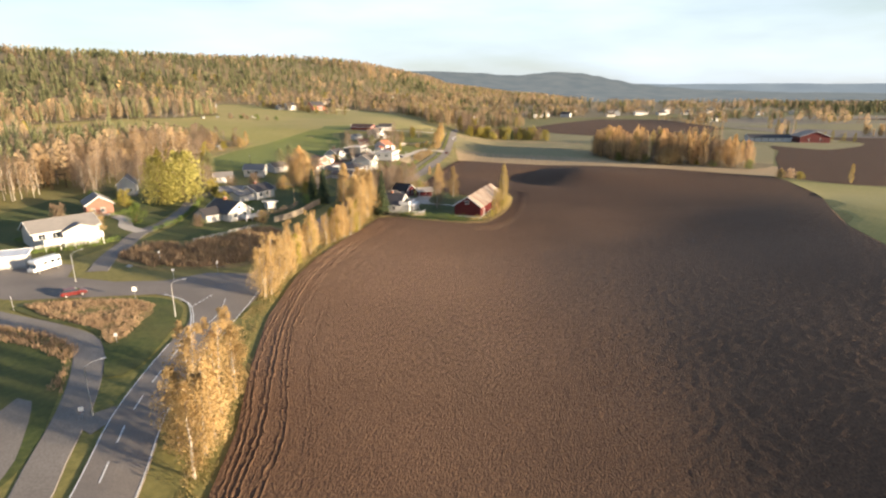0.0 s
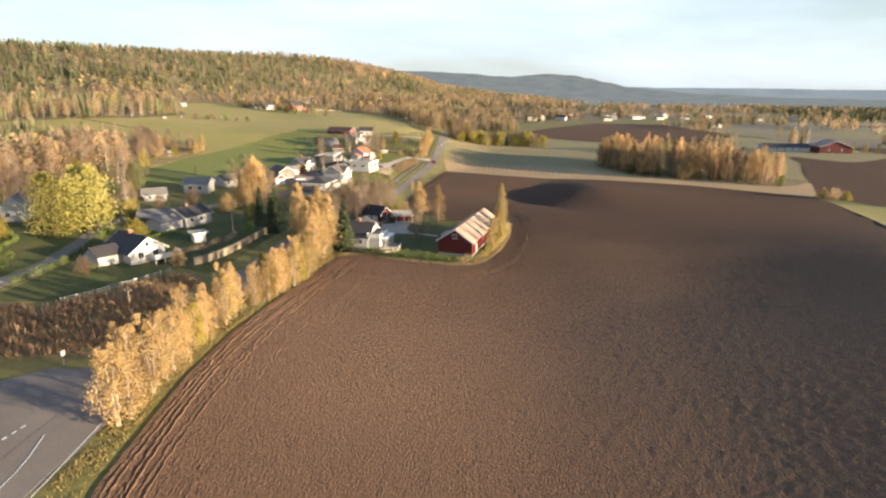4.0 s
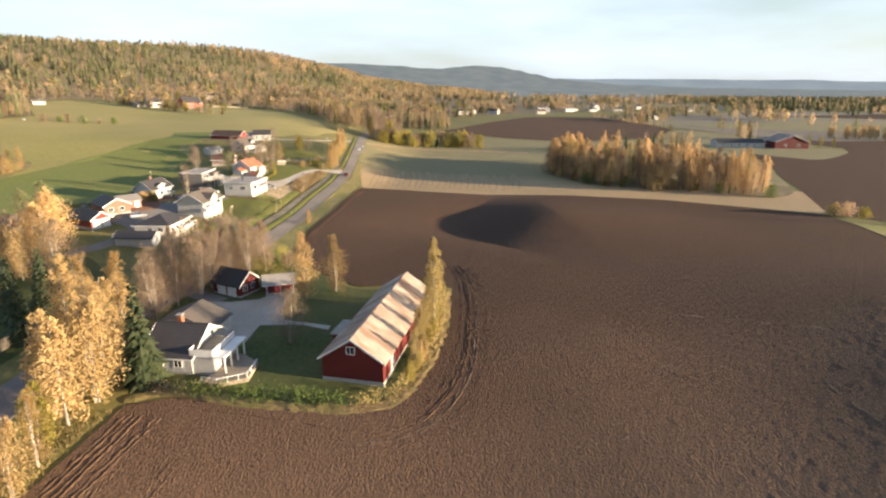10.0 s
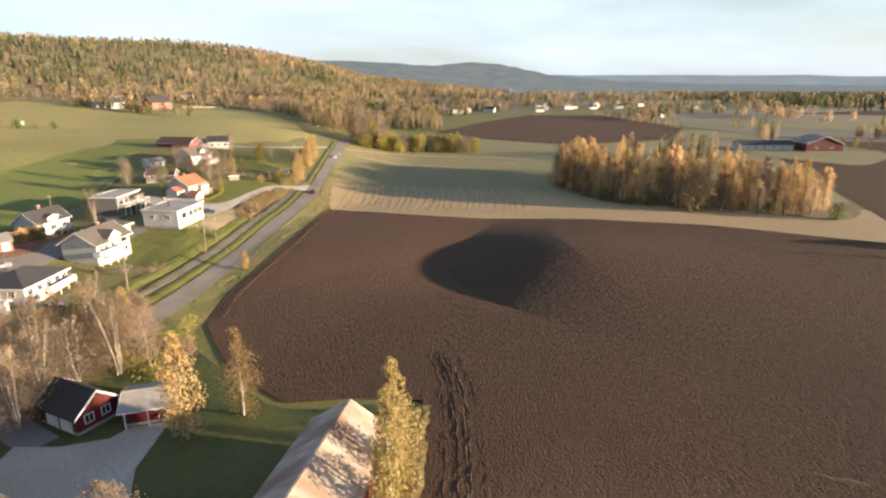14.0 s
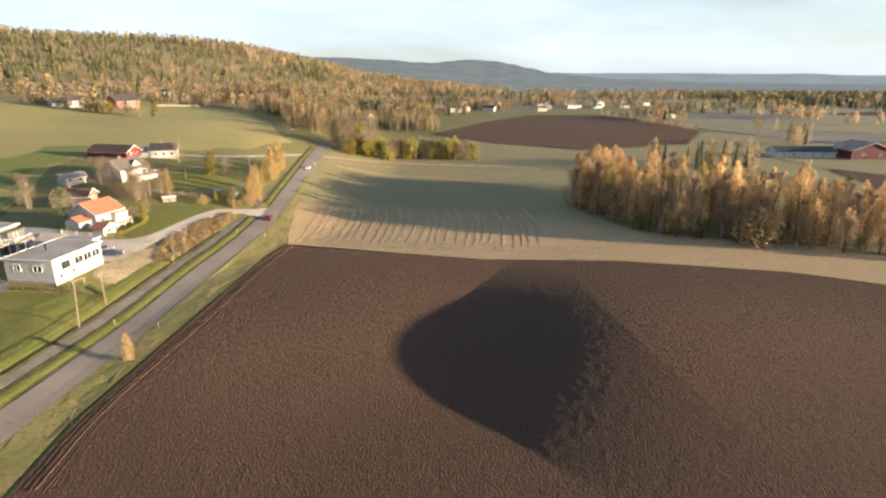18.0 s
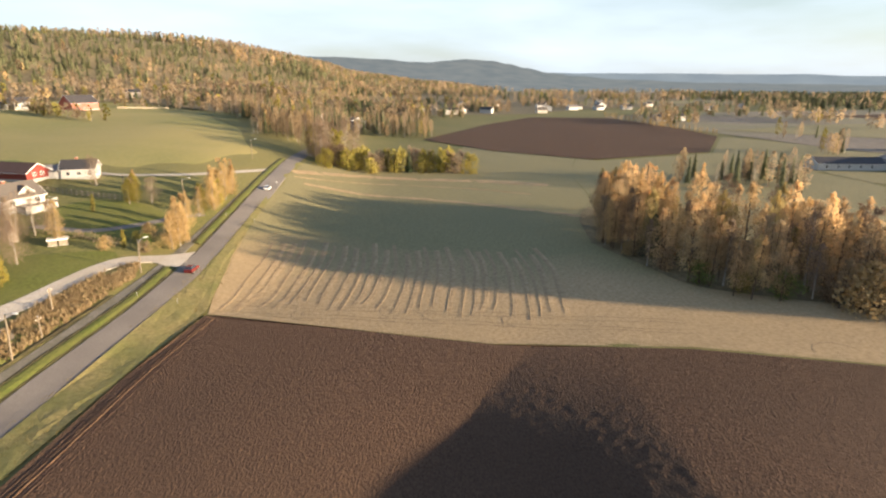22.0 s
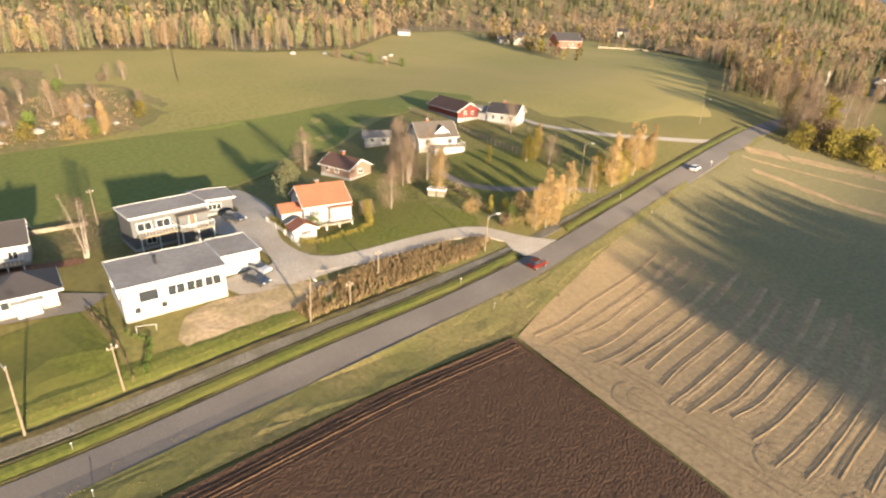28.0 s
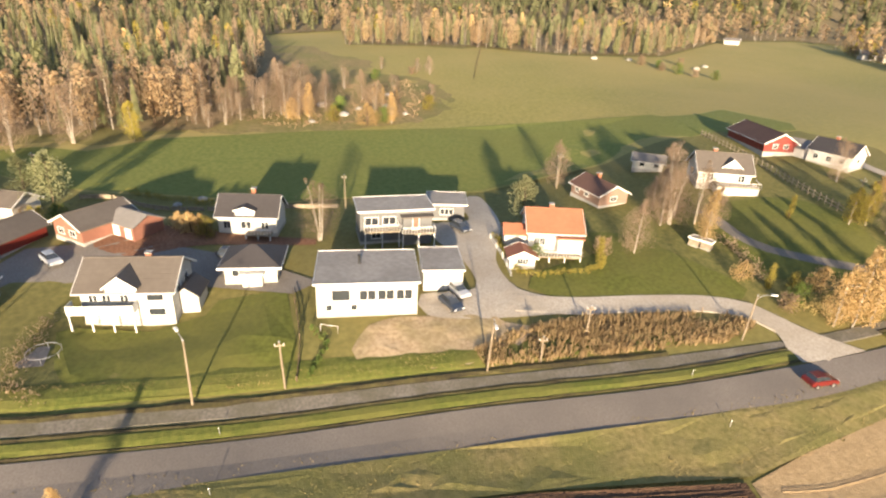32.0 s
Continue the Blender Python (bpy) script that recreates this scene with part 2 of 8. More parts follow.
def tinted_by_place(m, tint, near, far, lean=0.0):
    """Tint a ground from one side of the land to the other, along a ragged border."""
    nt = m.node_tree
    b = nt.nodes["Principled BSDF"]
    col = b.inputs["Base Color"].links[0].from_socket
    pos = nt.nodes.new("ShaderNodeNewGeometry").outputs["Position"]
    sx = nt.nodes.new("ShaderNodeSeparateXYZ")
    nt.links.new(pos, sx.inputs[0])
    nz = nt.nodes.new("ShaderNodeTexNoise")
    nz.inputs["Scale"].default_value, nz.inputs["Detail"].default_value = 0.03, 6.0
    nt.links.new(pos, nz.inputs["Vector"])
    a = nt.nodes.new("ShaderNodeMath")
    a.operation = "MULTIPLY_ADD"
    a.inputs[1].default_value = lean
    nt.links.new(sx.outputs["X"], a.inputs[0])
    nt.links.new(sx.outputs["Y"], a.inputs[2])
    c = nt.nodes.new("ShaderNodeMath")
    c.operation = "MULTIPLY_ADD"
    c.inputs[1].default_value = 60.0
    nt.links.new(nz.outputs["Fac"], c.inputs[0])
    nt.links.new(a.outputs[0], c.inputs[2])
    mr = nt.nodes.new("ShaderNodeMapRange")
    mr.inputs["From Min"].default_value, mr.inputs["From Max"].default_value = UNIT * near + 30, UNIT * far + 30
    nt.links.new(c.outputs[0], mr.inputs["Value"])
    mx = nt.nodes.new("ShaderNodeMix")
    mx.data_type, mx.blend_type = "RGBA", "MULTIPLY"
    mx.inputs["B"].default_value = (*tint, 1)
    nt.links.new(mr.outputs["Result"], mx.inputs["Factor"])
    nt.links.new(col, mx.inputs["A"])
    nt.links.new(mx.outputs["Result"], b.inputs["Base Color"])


# sunlit and shaded bands of the ploughed field are put into the soil's colour
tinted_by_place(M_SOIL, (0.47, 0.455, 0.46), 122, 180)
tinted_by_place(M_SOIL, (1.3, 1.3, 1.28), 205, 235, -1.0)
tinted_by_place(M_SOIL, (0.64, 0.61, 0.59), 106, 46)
M_SOIL_DARK = surface("turned_soil", (0.045, 0.027, 0.018), (0.10, 0.06, 0.04), grain=2.5, wide=0.2, rough=0.95, bump=1.0, bump_scale=3.0, bump_dist=0.2, spec=0.15)
M_STUBBLE = surface("stubble", (0.29, 0.20, 0.10), (0.44, 0.31, 0.165), grain=1.4, wide=0.02, third=(0.32, 0.23, 0.12), wide_amount=0.5, bump=0.7, bump_scale=4.0)
# young green shoots come up in the northern stubble, which is tinted darker too
tinted_by_place(M_STUBBLE, (0.60, 0.73, 0.65), 330, 352, 0.28)
M_STRAW_THIN = surface("thin_straw", (0.31, 0.215, 0.11), (0.45, 0.32, 0.175), grain=0.9, wide=0.2, bump=0.9, bump_scale=5.0)
# browner and darker than the stubble; some of the grooves' shade is in it
M_GROOVE = surface("stubble_groove", (0.235, 0.162, 0.087), (0.34, 0.24, 0.13), grain=0.9, wide=0.25, third=(0.31, 0.22, 0.115), wide_amount=0.6, bump=0.9, bump_scale=5.0)
M_ASPHALT = surface("asphalt", (0.152, 0.132, 0.113), (0.206, 0.180, 0.155), grain=5.0, wide=0.08, third=(0.12, 0.105, 0.092), wide_amount=0.6, rough=0.85, bump=0.25, bump_scale=20, bump_dist=0.02)
M_CYCLE = surface("worn_dark_gravel", (0.10, 0.09, 0.074), (0.18, 0.162, 0.135), grain=3.0, wide=0.3, third=(0.085, 0.078, 0.05), wide_amount=0.6, rough=0.92, bump=0.4, bump_scale=14, bump_dist=0.03)
M_PATH = surface("worn_asphalt", (0.155, 0.138, 0.12), (0.225, 0.203, 0.178), grain=4.0, wide=0.1, third=(0.12, 0.105, 0.088), wide_amount=0.5, rough=0.9, bump=0.3, bump_scale=18, bump_dist=0.02)
M_GRAVEL = surface("gravel", (0.32, 0.285, 0.235), (0.46, 0.41, 0.345), grain=3.0, wide=0.12, third=(0.30, 0.25, 0.185), wide_amount=0.5, bump=0.5, bump_scale=10, bump_dist=0.05)
M_PAINT = surface("road_paint", (0.5, 0.5, 0.48), (0.75, 0.74, 0.7), grain=3.0, wide=0.5, rough=0.6, bump=0)
M_FOREST_FLOOR = surface("forest_floor", (0.13, 0.105, 0.05), (0.25, 0.19, 0.10), grain=0.5, wide=0.02, bump=0.6, bump_scale=1.0)
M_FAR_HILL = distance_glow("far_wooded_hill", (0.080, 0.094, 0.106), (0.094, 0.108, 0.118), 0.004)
M_STRIP = surface("roadside_strip_grass", (0.07, 0.085, 0.014), (0.12, 0.13, 0.026), grain=1.8, wide=0.15, third=(0.14, 0.125, 0.035), wide_amount=0.5, bump=0.8, bump_scale=6)
M_DITCH = surface("ditch_weeds", (0.02, 0.017, 0.009), (0.06, 0.048, 0.022), grain=2.2, wide=0.4, third=(0.09, 0.08, 0.025), wide_amount=0.5, bump=1.0, bump_scale=5)
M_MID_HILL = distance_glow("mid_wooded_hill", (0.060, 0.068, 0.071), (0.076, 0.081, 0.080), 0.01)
M_SAND = surface("bare_sand", (0.26, 0.19, 0.115), (0.40, 0.31, 0.20), grain=1.5, wide=0.2, third=(0.18, 0.15, 0.06), wide_amount=0.5, bump=0.6, bump_scale=5)
M_BARKBED = surface("bark_mulch", (0.14, 0.065, 0.035), (0.25, 0.13, 0.075), grain=3, wide=0.2, bump=0.8, bump_scale=6)
M_SOIL_PALE = surface("dry_soil_ridge", (0.10, 0.067, 0.046), (0.19, 0.135, 0.095), grain=2.5, wide=0.15, rough=0.95, bump=1.0, bump_scale=4.0, bump_dist=0.2, spec=0.15)
M_WHITE = boards("white_cladding", (0.52, 0.51, 0.485))
M_RED = boards("red_cladding", (0.19, 0.03, 0.022), upright=True, wear=0.4)
M_REDBARN = boards("barn_red_cladding", (0.135, 0.019, 0.018), upright=True, wear=0.5)
# paler, pinker red for the upper barn: distance haze is in the colour
M_BARN_HAZED = boards("sunlit_red_cladding", (0.40, 0.115, 0.085), upright=True, wear=0.3)
M_PINK = boards("faded_red_cladding", (0.26, 0.12, 0.085), wear=0.3)
M_TANWALL = boards("tan_cladding", (0.235, 0.155, 0.12), wear=0.3)
M_GREYWALL = boards("grey_cladding", (0.13, 0.132, 0.135))
M_BEIGE = boards("beige_cladding", (0.55, 0.50, 0.42))
M_ROOF_DARK = boards("dark_tile_roof", (0.055, 0.05, 0.05), pitch=0.35, rough=0.6, wear=0.4, bump=0.8)
M_ROOF_RUSSET = boards("red_brown_tile_roof", (0.125, 0.07, 0.052), pitch=0.35, rough=0.75, wear=0.4, bump=0.8)
M_ROOF_BLACK = boards("black_tile_roof", (0.045, 0.042, 0.04), pitch=0.35, rough=0.75, wear=0.3, bump=0.8)
M_ROOF_BROWN = boards("brown_tile_roof", (0.12, 0.102, 0.086), pitch=0.35, rough=0.7, wear=0.4, bump=0.8)
M_ROOF_GREY = boards("grey_tile_roof", (0.20, 0.185, 0.17), pitch=0.35, rough=0.7, wear=0.4, bump=0.8)
M_ROOF_RED = boards("orange_tile_roof", (0.36, 0.14, 0.078), pitch=0.35, rough=0.65, wear=0.35, bump=0.8)
M_ROOF_FELT = surface("grey_roof_felt", (0.31, 0.275, 0.235), (0.39, 0.35, 0.30), grain=1.5, wide=0.2, world_space=False, rough=0.95, bump=0.2)
M_ROOF_RUST = surface("rusty_sheet_roof", (0.27, 0.22, 0.175), (0.41, 0.35, 0.285), grain=0.7, wide=0.25, world_space=False, rough=0.65, third=(0.19, 0.118, 0.08), wide_amount=0.9, bump=0.2, stretch=(0.5, 1.6, 1))
M_TRIM = surface("white_paint", (0.70, 0.69, 0.66), (0.80, 0.79, 0.76), grain=2, wide=0.5, world_space=False, rough=0.5, bump=0)
M_CONCRETE = surface("concrete", (0.30, 0.29, 0.27), (0.42, 0.41, 0.38), grain=3, wide=0.3, world_space=False, bump=0.3)
M_DECK = surface("weathered_deck", (0.22, 0.18, 0.13), (0.34, 0.29, 0.22), grain=2, wide=0.4, world_space=False, stretch=(1, 6, 1), bump=0.3)
M_WOOD = surface("weathered_wood", (0.22, 0.18, 0.13), (0.38, 0.31, 0.22), grain=4, wide=0.5, world_space=False, stretch=(3, 3, 0.6), bump=0.3)
M_POLE = surface("tarred_pole_wood", (0.17, 0.135, 0.095), (0.28, 0.225, 0.16), grain=4, wide=0.5, world_space=False, stretch=(3, 3, 0.6), bump=0.3)
M_BRICK = surface("brick", (0.24, 0.09, 0.05), (0.36, 0.15, 0.09), grain=5, wide=0.5, world_space=False, bump=0.4)
M_METAL = surface("galvanised_steel", (0.38, 0.38, 0.38), (0.5, 0.5, 0.5), grain=4, wide=0.5, world_space=False, rough=0.45, metal=0.7, bump=0)
M_BLACK = surface("black_rubber", (0.015, 0.015, 0.016), (0.03, 0.03, 0.03), grain=5, wide=0.5, world_space=False, rough=0.8, bump=0)
M_GLASS = surface("window_glass", (0.025, 0.03, 0.036), (0.045, 0.05, 0.058), grain=0.4, wide=0.2, world_space=False, rough=0.06, spec=0.9, bump=0)
M_STONE = surface("boulder_stone", (0.26, 0.25, 0.23), (0.42, 0.40, 0.36), grain=2, wide=0.4, world_space=False, bump=0.6)
M_BIRCH_BARK = surface("birch_bark", (0.28, 0.245, 0.2), (0.47, 0.43, 0.37), grain=3, wide=0.8, world_space=False, stretch=(1, 1, 0.5), third=(0.10, 0.08, 0.06), wide_amount=0.5, bump=0.3)
M_LIMB = surface("slender_brown_limbs", (0.16, 0.115, 0.08), (0.30, 0.235, 0.175), grain=4, wide=0.5, world_space=False, bump=0.3)
M_BARK = surface("brown_bark", (0.075, 0.05, 0.032), (0.16, 0.11, 0.075), grain=4, wide=0.5, world_space=False, stretch=(1, 1, 0.3), bump=0.5)
M_LEAF_GOLD = foliage("golden_birch_leaves", [(0.37, 0.25, 0.105), (0.46, 0.325, 0.15), (0.415, 0.29, 0.13), (0.50, 0.37, 0.19)])
M_LEAF_YELLOW = foliage("lime_yellow_leaves", [(0.30, 0.275, 0.075), (0.40, 0.36, 0.11), (0.35, 0.315, 0.09)])
M_LEAF_RUST = foliage("russet_leaves", [(0.36, 0.262, 0.15), (0.43, 0.322, 0.195), (0.39, 0.292, 0.175), (0.45, 0.342, 0.21)], glow_through=0.62)
M_LEAF_BROWN = foliage("thin_brown_twigs", [(0.31, 0.225, 0.145), (0.38, 0.285, 0.19), (0.345, 0.255, 0.17)], glow_through=0.62)
M_LEAF_GREEN = foliage("olive_green_leaves", [(0.085, 0.135, 0.026), (0.14, 0.195, 0.045), (0.19, 0.22, 0.06)])
M_LEAF_OLIVE = foliage("fading_olive_leaves", [(0.17, 0.15, 0.03), (0.28, 0.24, 0.05), (0.36, 0.28, 0.07)])
M_LEAF_AMBER = foliage("amber_leaves", [(0.42, 0.275, 0.12), (0.56, 0.385, 0.18), (0.48, 0.325, 0.15), (0.60, 0.44, 0.23)])
M_LEAF_STRAW = foliage("straw_yellow_leaves", [(0.32, 0.245, 0.09), (0.42, 0.325, 0.13), (0.37, 0.28, 0.11)])
M_STALK = foliage("russet_weed_stalks", [(0.27, 0.19, 0.10), (0.38, 0.275, 0.15), (0.32, 0.24, 0.125)], glow_through=0.4)
M_STALK_BROWN = foliage("brown_weed_stalks", [(0.24, 0.165, 0.10), (0.40, 0.28, 0.17), (0.33, 0.22, 0.13)], glow_through=0.3)
M_STALK_YELLOW = foliage("yellow_grass_blades", [(0.18, 0.145, 0.05), (0.29, 0.225, 0.09), (0.35, 0.26, 0.125)], glow_through=0.3)
M_LEAF_GROVE = foliage("apricot_birch_leaves", [(0.46, 0.30, 0.15), (0.56, 0.39, 0.205), (0.50, 0.345, 0.175), (0.59, 0.43, 0.24)], glow_through=0.62)
M_NEEDLE_DARK = foliage("dark_spruce_needles", [(0.024, 0.038, 0.018), (0.05, 0.066, 0.03), (0.075, 0.088, 0.042)], glow_through=0.1)
M_TWIG = foliage("fine_brown_twigs", [(0.18, 0.13, 0.088), (0.28, 0.205, 0.14), (0.23, 0.165, 0.112)], glow_through=0.3)
M_NEEDLE = foliage("spruce_needles", [(0.115, 0.125, 0.062), (0.155, 0.16, 0.08), (0.19, 0.19, 0.098)], glow_through=0.5)
M_NEEDLE_PINE = foliage("pine_needles", [(0.18, 0.188, 0.095), (0.23, 0.235, 0.12), (0.28, 0.275, 0.145)], glow_through=0.5)
CAR_RED = surface("red_car_paint", (0.11, 0.014, 0.013), (0.14, 0.018, 0.016), grain=1, wide=0.5, world_space=False, rough=0.3, spec=0.5, bump=0)
CAR_WHITE = surface("white_car_paint", (0.72, 0.72, 0.70), (0.80, 0.80, 0.78), grain=1, wide=0.5, world_space=False, rough=0.25, spec=0.6, bump=0)
CAR_DARK = surface("dark_blue_car_paint", (0.03, 0.04, 0.06), (0.05, 0.06, 0.08), grain=1, wide=0.5, world_space=False, rough=0.22, spec=0.7, bump=0)
CAR_SILVER = surface("silver_car_paint", (0.34, 0.36, 0.40), (0.42, 0.44, 0.47), grain=1, wide=0.5, world_space=False, rough=0.25, spec=0.7, bump=0)
# ---- terrain ----
def soft(v, k):
    return k * math.log1p(math.exp(max(-40.0, min(40.0, v / k)))) if v < 40 * k else v


def ease(a, b, v):
    u = min(1.0, max(0.0, (v - a) / (b - a)))
    return u * u * (3 - 2 * u)


CLIMB = [(212, 0.0), (240, 2.4), (270, 3.0), (290, 3.4), (313, 4.6), (330, 5.3), (350, 7.3), (372, 8.7), (400, 8.9), (431, 8.4), (500, 6.5), (573, 4.5), (660, 0.0)]
MOUNDS = [(118, 110, 3.2, 34, 50), (-29.5, 255, -1.3, 6.0, 8.0), (-53, 253, 1.6, 6.0, 13.0)]


def hz(x, y):
    """Ground height: level beside the road, rising to the wooded hill."""
    side = -18 - max(x, -330)
    z = 0.06 * soft(side, 6)
    z += 0.035 * soft(min(y, 900) - 310, 15) * ease(70, -60, x)
    brow = -700 + 0.45 * soft(min(y, 1400) - 400, 40) + 0.16 * max(0, y - 1400)
    z += 51 * (1 + 0.30 * ease(850, 1500, y)) * ease(brow + 400, brow, x) * ease(-600, 200, y)
    if y > 1300:
        z += max(0.0, 34 * ease(1350, 2500, y) * ease(720, 180, x) - 0.5 * z)
    for mx, my, a, sx, sy in MOUNDS:
        d = ((x - mx) / sx) ** 2 + ((y - my) / sy) ** 2
        if d < 16:
            z += a * math.exp(-d / 2)
    # the ploughed field: a shallow trough, a rise to the east and a hillock steep towards the west
    # this relief is added and shaped to set where sun and shade fall
    if -60 < x < 230 and y < 350:
        south = ease(172, 128, y)
        z -= 2.6 * math.exp(-((x - 14) / 20) ** 2 / 2) * south
        x1 = 26 + 0.2 * (y - 60)
        z += 4.0 * ease(x1, x1 + 78, x) * ease(212, 140, y)
        x0 = 36.5 + 12 * ((y - 247) / 30) ** 2
        crest = 62.5 + 4.5 * ((y - 247) / 30) ** 2
        u, v = (x - x0) / max(9.0, crest - x0), (x - x0 + 36) / 36
        p = 0 if v <= 0 else -v ** 1.6 if u <= 0 else -1 + 2 * u * (1.6 - 0.6 * u) if u < 1 else math.exp(-((x - crest) / 22) ** 2 / 2)
        z += 2.6 * p * math.exp(-((y - 247) / (14 if y < 247 else 17)) ** 2 / 2)
    # the land climbs north-west of the road: a bank beside it, then the garden slope
    if 212 < y < 660 and -330 < x < 60:
        climb = next(a + (b - a) * (y - y0) / (y1 - y0) for (y0, a), (y1, b) in zip(CLIMB, CLIMB[1:]) if y <= y1)
        foot = -8 + 38 * ease(262, 338, y) + 15 * ease(338, 430, y)
        z += climb * ease(foot, -25, x) * (1 - 0.4 * ease(-38, -62 - 75 * ease(325, 390, y), x)) * ease(-330, -200, x)
    return z


def mesh_object(name, verts, faces, material, parent=None, smooth=False):
    me = bpy.data.meshes.new(name)
    me.from_pydata(verts, [], faces)
    for m in material if isinstance(material, (list, tuple)) else [material]:
        me.materials.append(m)
    if smooth:
        me.shade_smooth()
    ob = new(name, me)
    if parent is not None:
        ob.parent = parent
    return ob


def part(name, bm, material, parent, label="", smooth=False):
    me = bpy.data.meshes.new(name)
    bm.to_mesh(me)
    bm.free()
    me.materials.append(material)
    if smooth:
        me.shade_smooth()
    ob = new(name, me)
    ob.parent = parent
    if label:
        tagged(ob, label)
    return ob


def spline(points, step=2.0):
    """A smooth line through plan points, cut into even steps."""
    p = [Vector(q) for q in points]
    p = [2 * p[0] - p[1]] + p + [2 * p[-1] - p[-2]]
    out = []
    for i in range(1, len(p) - 2):
        n = max(1, int((p[i + 1] - p[i]).length / step))
        for k in range(n):
            t = k / n
            out.append(0.5 * ((2 * p[i]) + (p[i + 1] - p[i - 1]) * t + (2 * p[i - 1] - 5 * p[i] + 4 * p[i + 1] - p[i + 2]) * t * t + (3 * p[i] - p[i - 1] - 3 * p[i + 1] + p[i + 2]) * t ** 3))
    out.append(p[-2])
    return out


def sides(line):
    res = []
    for i in range(len(line)):
        d = (line[min(i + 1, len(line) - 1)] - line[max(i - 1, 0)]).normalized()
        res.append(Vector((-d.y, d.x)))
    return res


def ribbon(name, points, profile, material, step=2.0, uneven=0.0, parent=None):
    """A strip along a line; profile: (offset to the left, height over the ground) across it."""
    line = spline(points, step)
    nor = sides(line)
    rnd = random.Random(len(points) * 7 + int(abs(points[0][0]) * 10))
    verts, faces, k = [], [], len(profile)
    for p, n in zip(line, nor):
        for o, up in profile:
            q = p + n * (o + rnd.uniform(-uneven, uneven))
            verts.append((q.x, q.y, hz(q.x, q.y) + up + rnd.uniform(-uneven, uneven) * 0.3))
    for i in range(len(line) - 1):
        for j in range(k - 1):
            a = i * k + j
            faces.append((a + 1, a, a + k, a + k + 1))
    return mesh_object(name, verts, faces, material, parent)


from mathutils.geometry import delaunay_2d_cdt


def area(name, outline, up, material, step=6.0, bumps=None, smooth_outline=True, wobble=0.0):
    """A patch of ground cover inside an outline, laid on the terrain."""
    rnd = random.Random(len(outline) * 31 + int(abs(outline[0][0])))
    edge = [Vector(p) for p in outline]
    if smooth_outline:
        edge = spline(list(outline) + [outline[0]], max(1.5, step * 0.7))[:-1]
    edge = [p + Vector((rnd.uniform(-wobble, wobble), rnd.uniform(-wobble, wobble))) for p in edge]
    xs, ys = [p.x for p in edge], [p.y for p in edge]
    pts = list(edge)
    ex, ey = np.array(xs), np.array(ys)
    fx, fy = np.roll(ex, -1), np.roll(ey, -1)
    for gy in np.arange(min(ys), max(ys), step):
        c = (ey > gy) != (fy > gy)
        cross = np.sort(ex[c] + (gy - ey[c]) / (fy[c] - ey[c]) * (fx[c] - ex[c]))
        for a, b in zip(cross[::2], cross[1::2]):
            for gx in np.arange(math.ceil((a + step * 0.5) / step) * step, b - step * 0.5, step):
                pts.append(Vector((gx + rnd.uniform(-0.3, 0.3) * step, gy + rnd.uniform(-0.3, 0.3) * step)))
    n = len(edge)
    vs, _, fs, _, _, _ = delaunay_2d_cdt(pts, [(i, (i + 1) % n) for i in range(n)], [], 1, 1e-4)
    verts = [(v.x, v.y, hz(v.x, v.y) + up + (bumps(v.x, v.y) if bumps else 0)) for v in vs]
    ob = mesh_object(name, verts, [tuple(f) for f in fs], material)
    if ob.data.polygons and ob.data.polygons[0].normal.z < 0:
        ob.data.flip_normals()
    return ob


def stretched_axis(lo, a, b, hi, step):
    mid = list(np.arange(a, b, step))
    out, v, s = [], b, step
    while v < hi:
        out.append(v)
        s *= 1.12
        v += s
    out.append(hi)
    left, v, s = [], a, step
    while v > lo:
        s *= 1.12
        v -= s
        left.append(max(v, lo))
    return left[::-1] + mid + out


def in_poly(x, y, poly):
    inside = False
    for (ax, ay), (bx, by) in zip(poly, poly[1:] + poly[:1]):
        if (ay > y) != (by > y) and x < ax + (y - ay) / (by - ay) * (bx - ax):
            inside = not inside
    return inside


FIELD = [(-17, 5), (-19, 30), (-21.5, 42), (-22.5, 53), (-26, 68), (-28.5, 84), (-29, 104), (-28, 118), (-25.5, 133), (-22, 146), (-19, 161), (-14, 162.5),
         (-5, 159.5), (7, 157), (12.5, 158.5), (18, 169), (22, 183), (24.5, 197), (16, 199), (8, 199), (0, 208), (-7, 224), (-6.5, 237), (-1, 266), (3, 286),
         (8.2, 304.6), (30, 297), (52, 289), (80, 283), (110, 272), (146, 246), (145, 234), (136, 203), (121, 175), (105, 148), (95, 127), (91, 110), (98, 79), (125, 40), (150, 5)]
gx, gy = stretched_axis(-3800, -330, 330, 4600, 4.0), stretched_axis(-900, -60, 640, 4800, 4.0)


def sunk(x, y):
    """How far the grass sheet lies below the soil of the ploughed field."""
    return 0.6 if 0 < y < 310 and -30 < x < 160 and all(in_poly(x + a, y + b, FIELD) for a, b in ((6, 0), (-6, 0), (0, 6), (0, -6))) else 0.0


gv = [(x, y, hz(x, y) - sunk(x, y)) for y in gy for x in gx]
nx = len(gx)
gf = [(j * nx + i, j * nx + i + 1, (j + 1) * nx + i + 1, (j + 1) * nx + i) for j in range(len(gy) - 1) for i in range(nx - 1)]
ground = mesh_object("ground", gv, gf, M_GRASS, smooth=True)
tagged(ground, "rolling autumn meadow ground with olive and yellowed grass", "ground", kind="structure")


def clods(x, y):
    n = 0.15 * noise.noise((x * 0.45, y * 0.45, 0.0)) + noise.noise((x * 1.9, y * 0.9, 3.0))
    return 0.06 + 0.042 * max(-0.6, n)


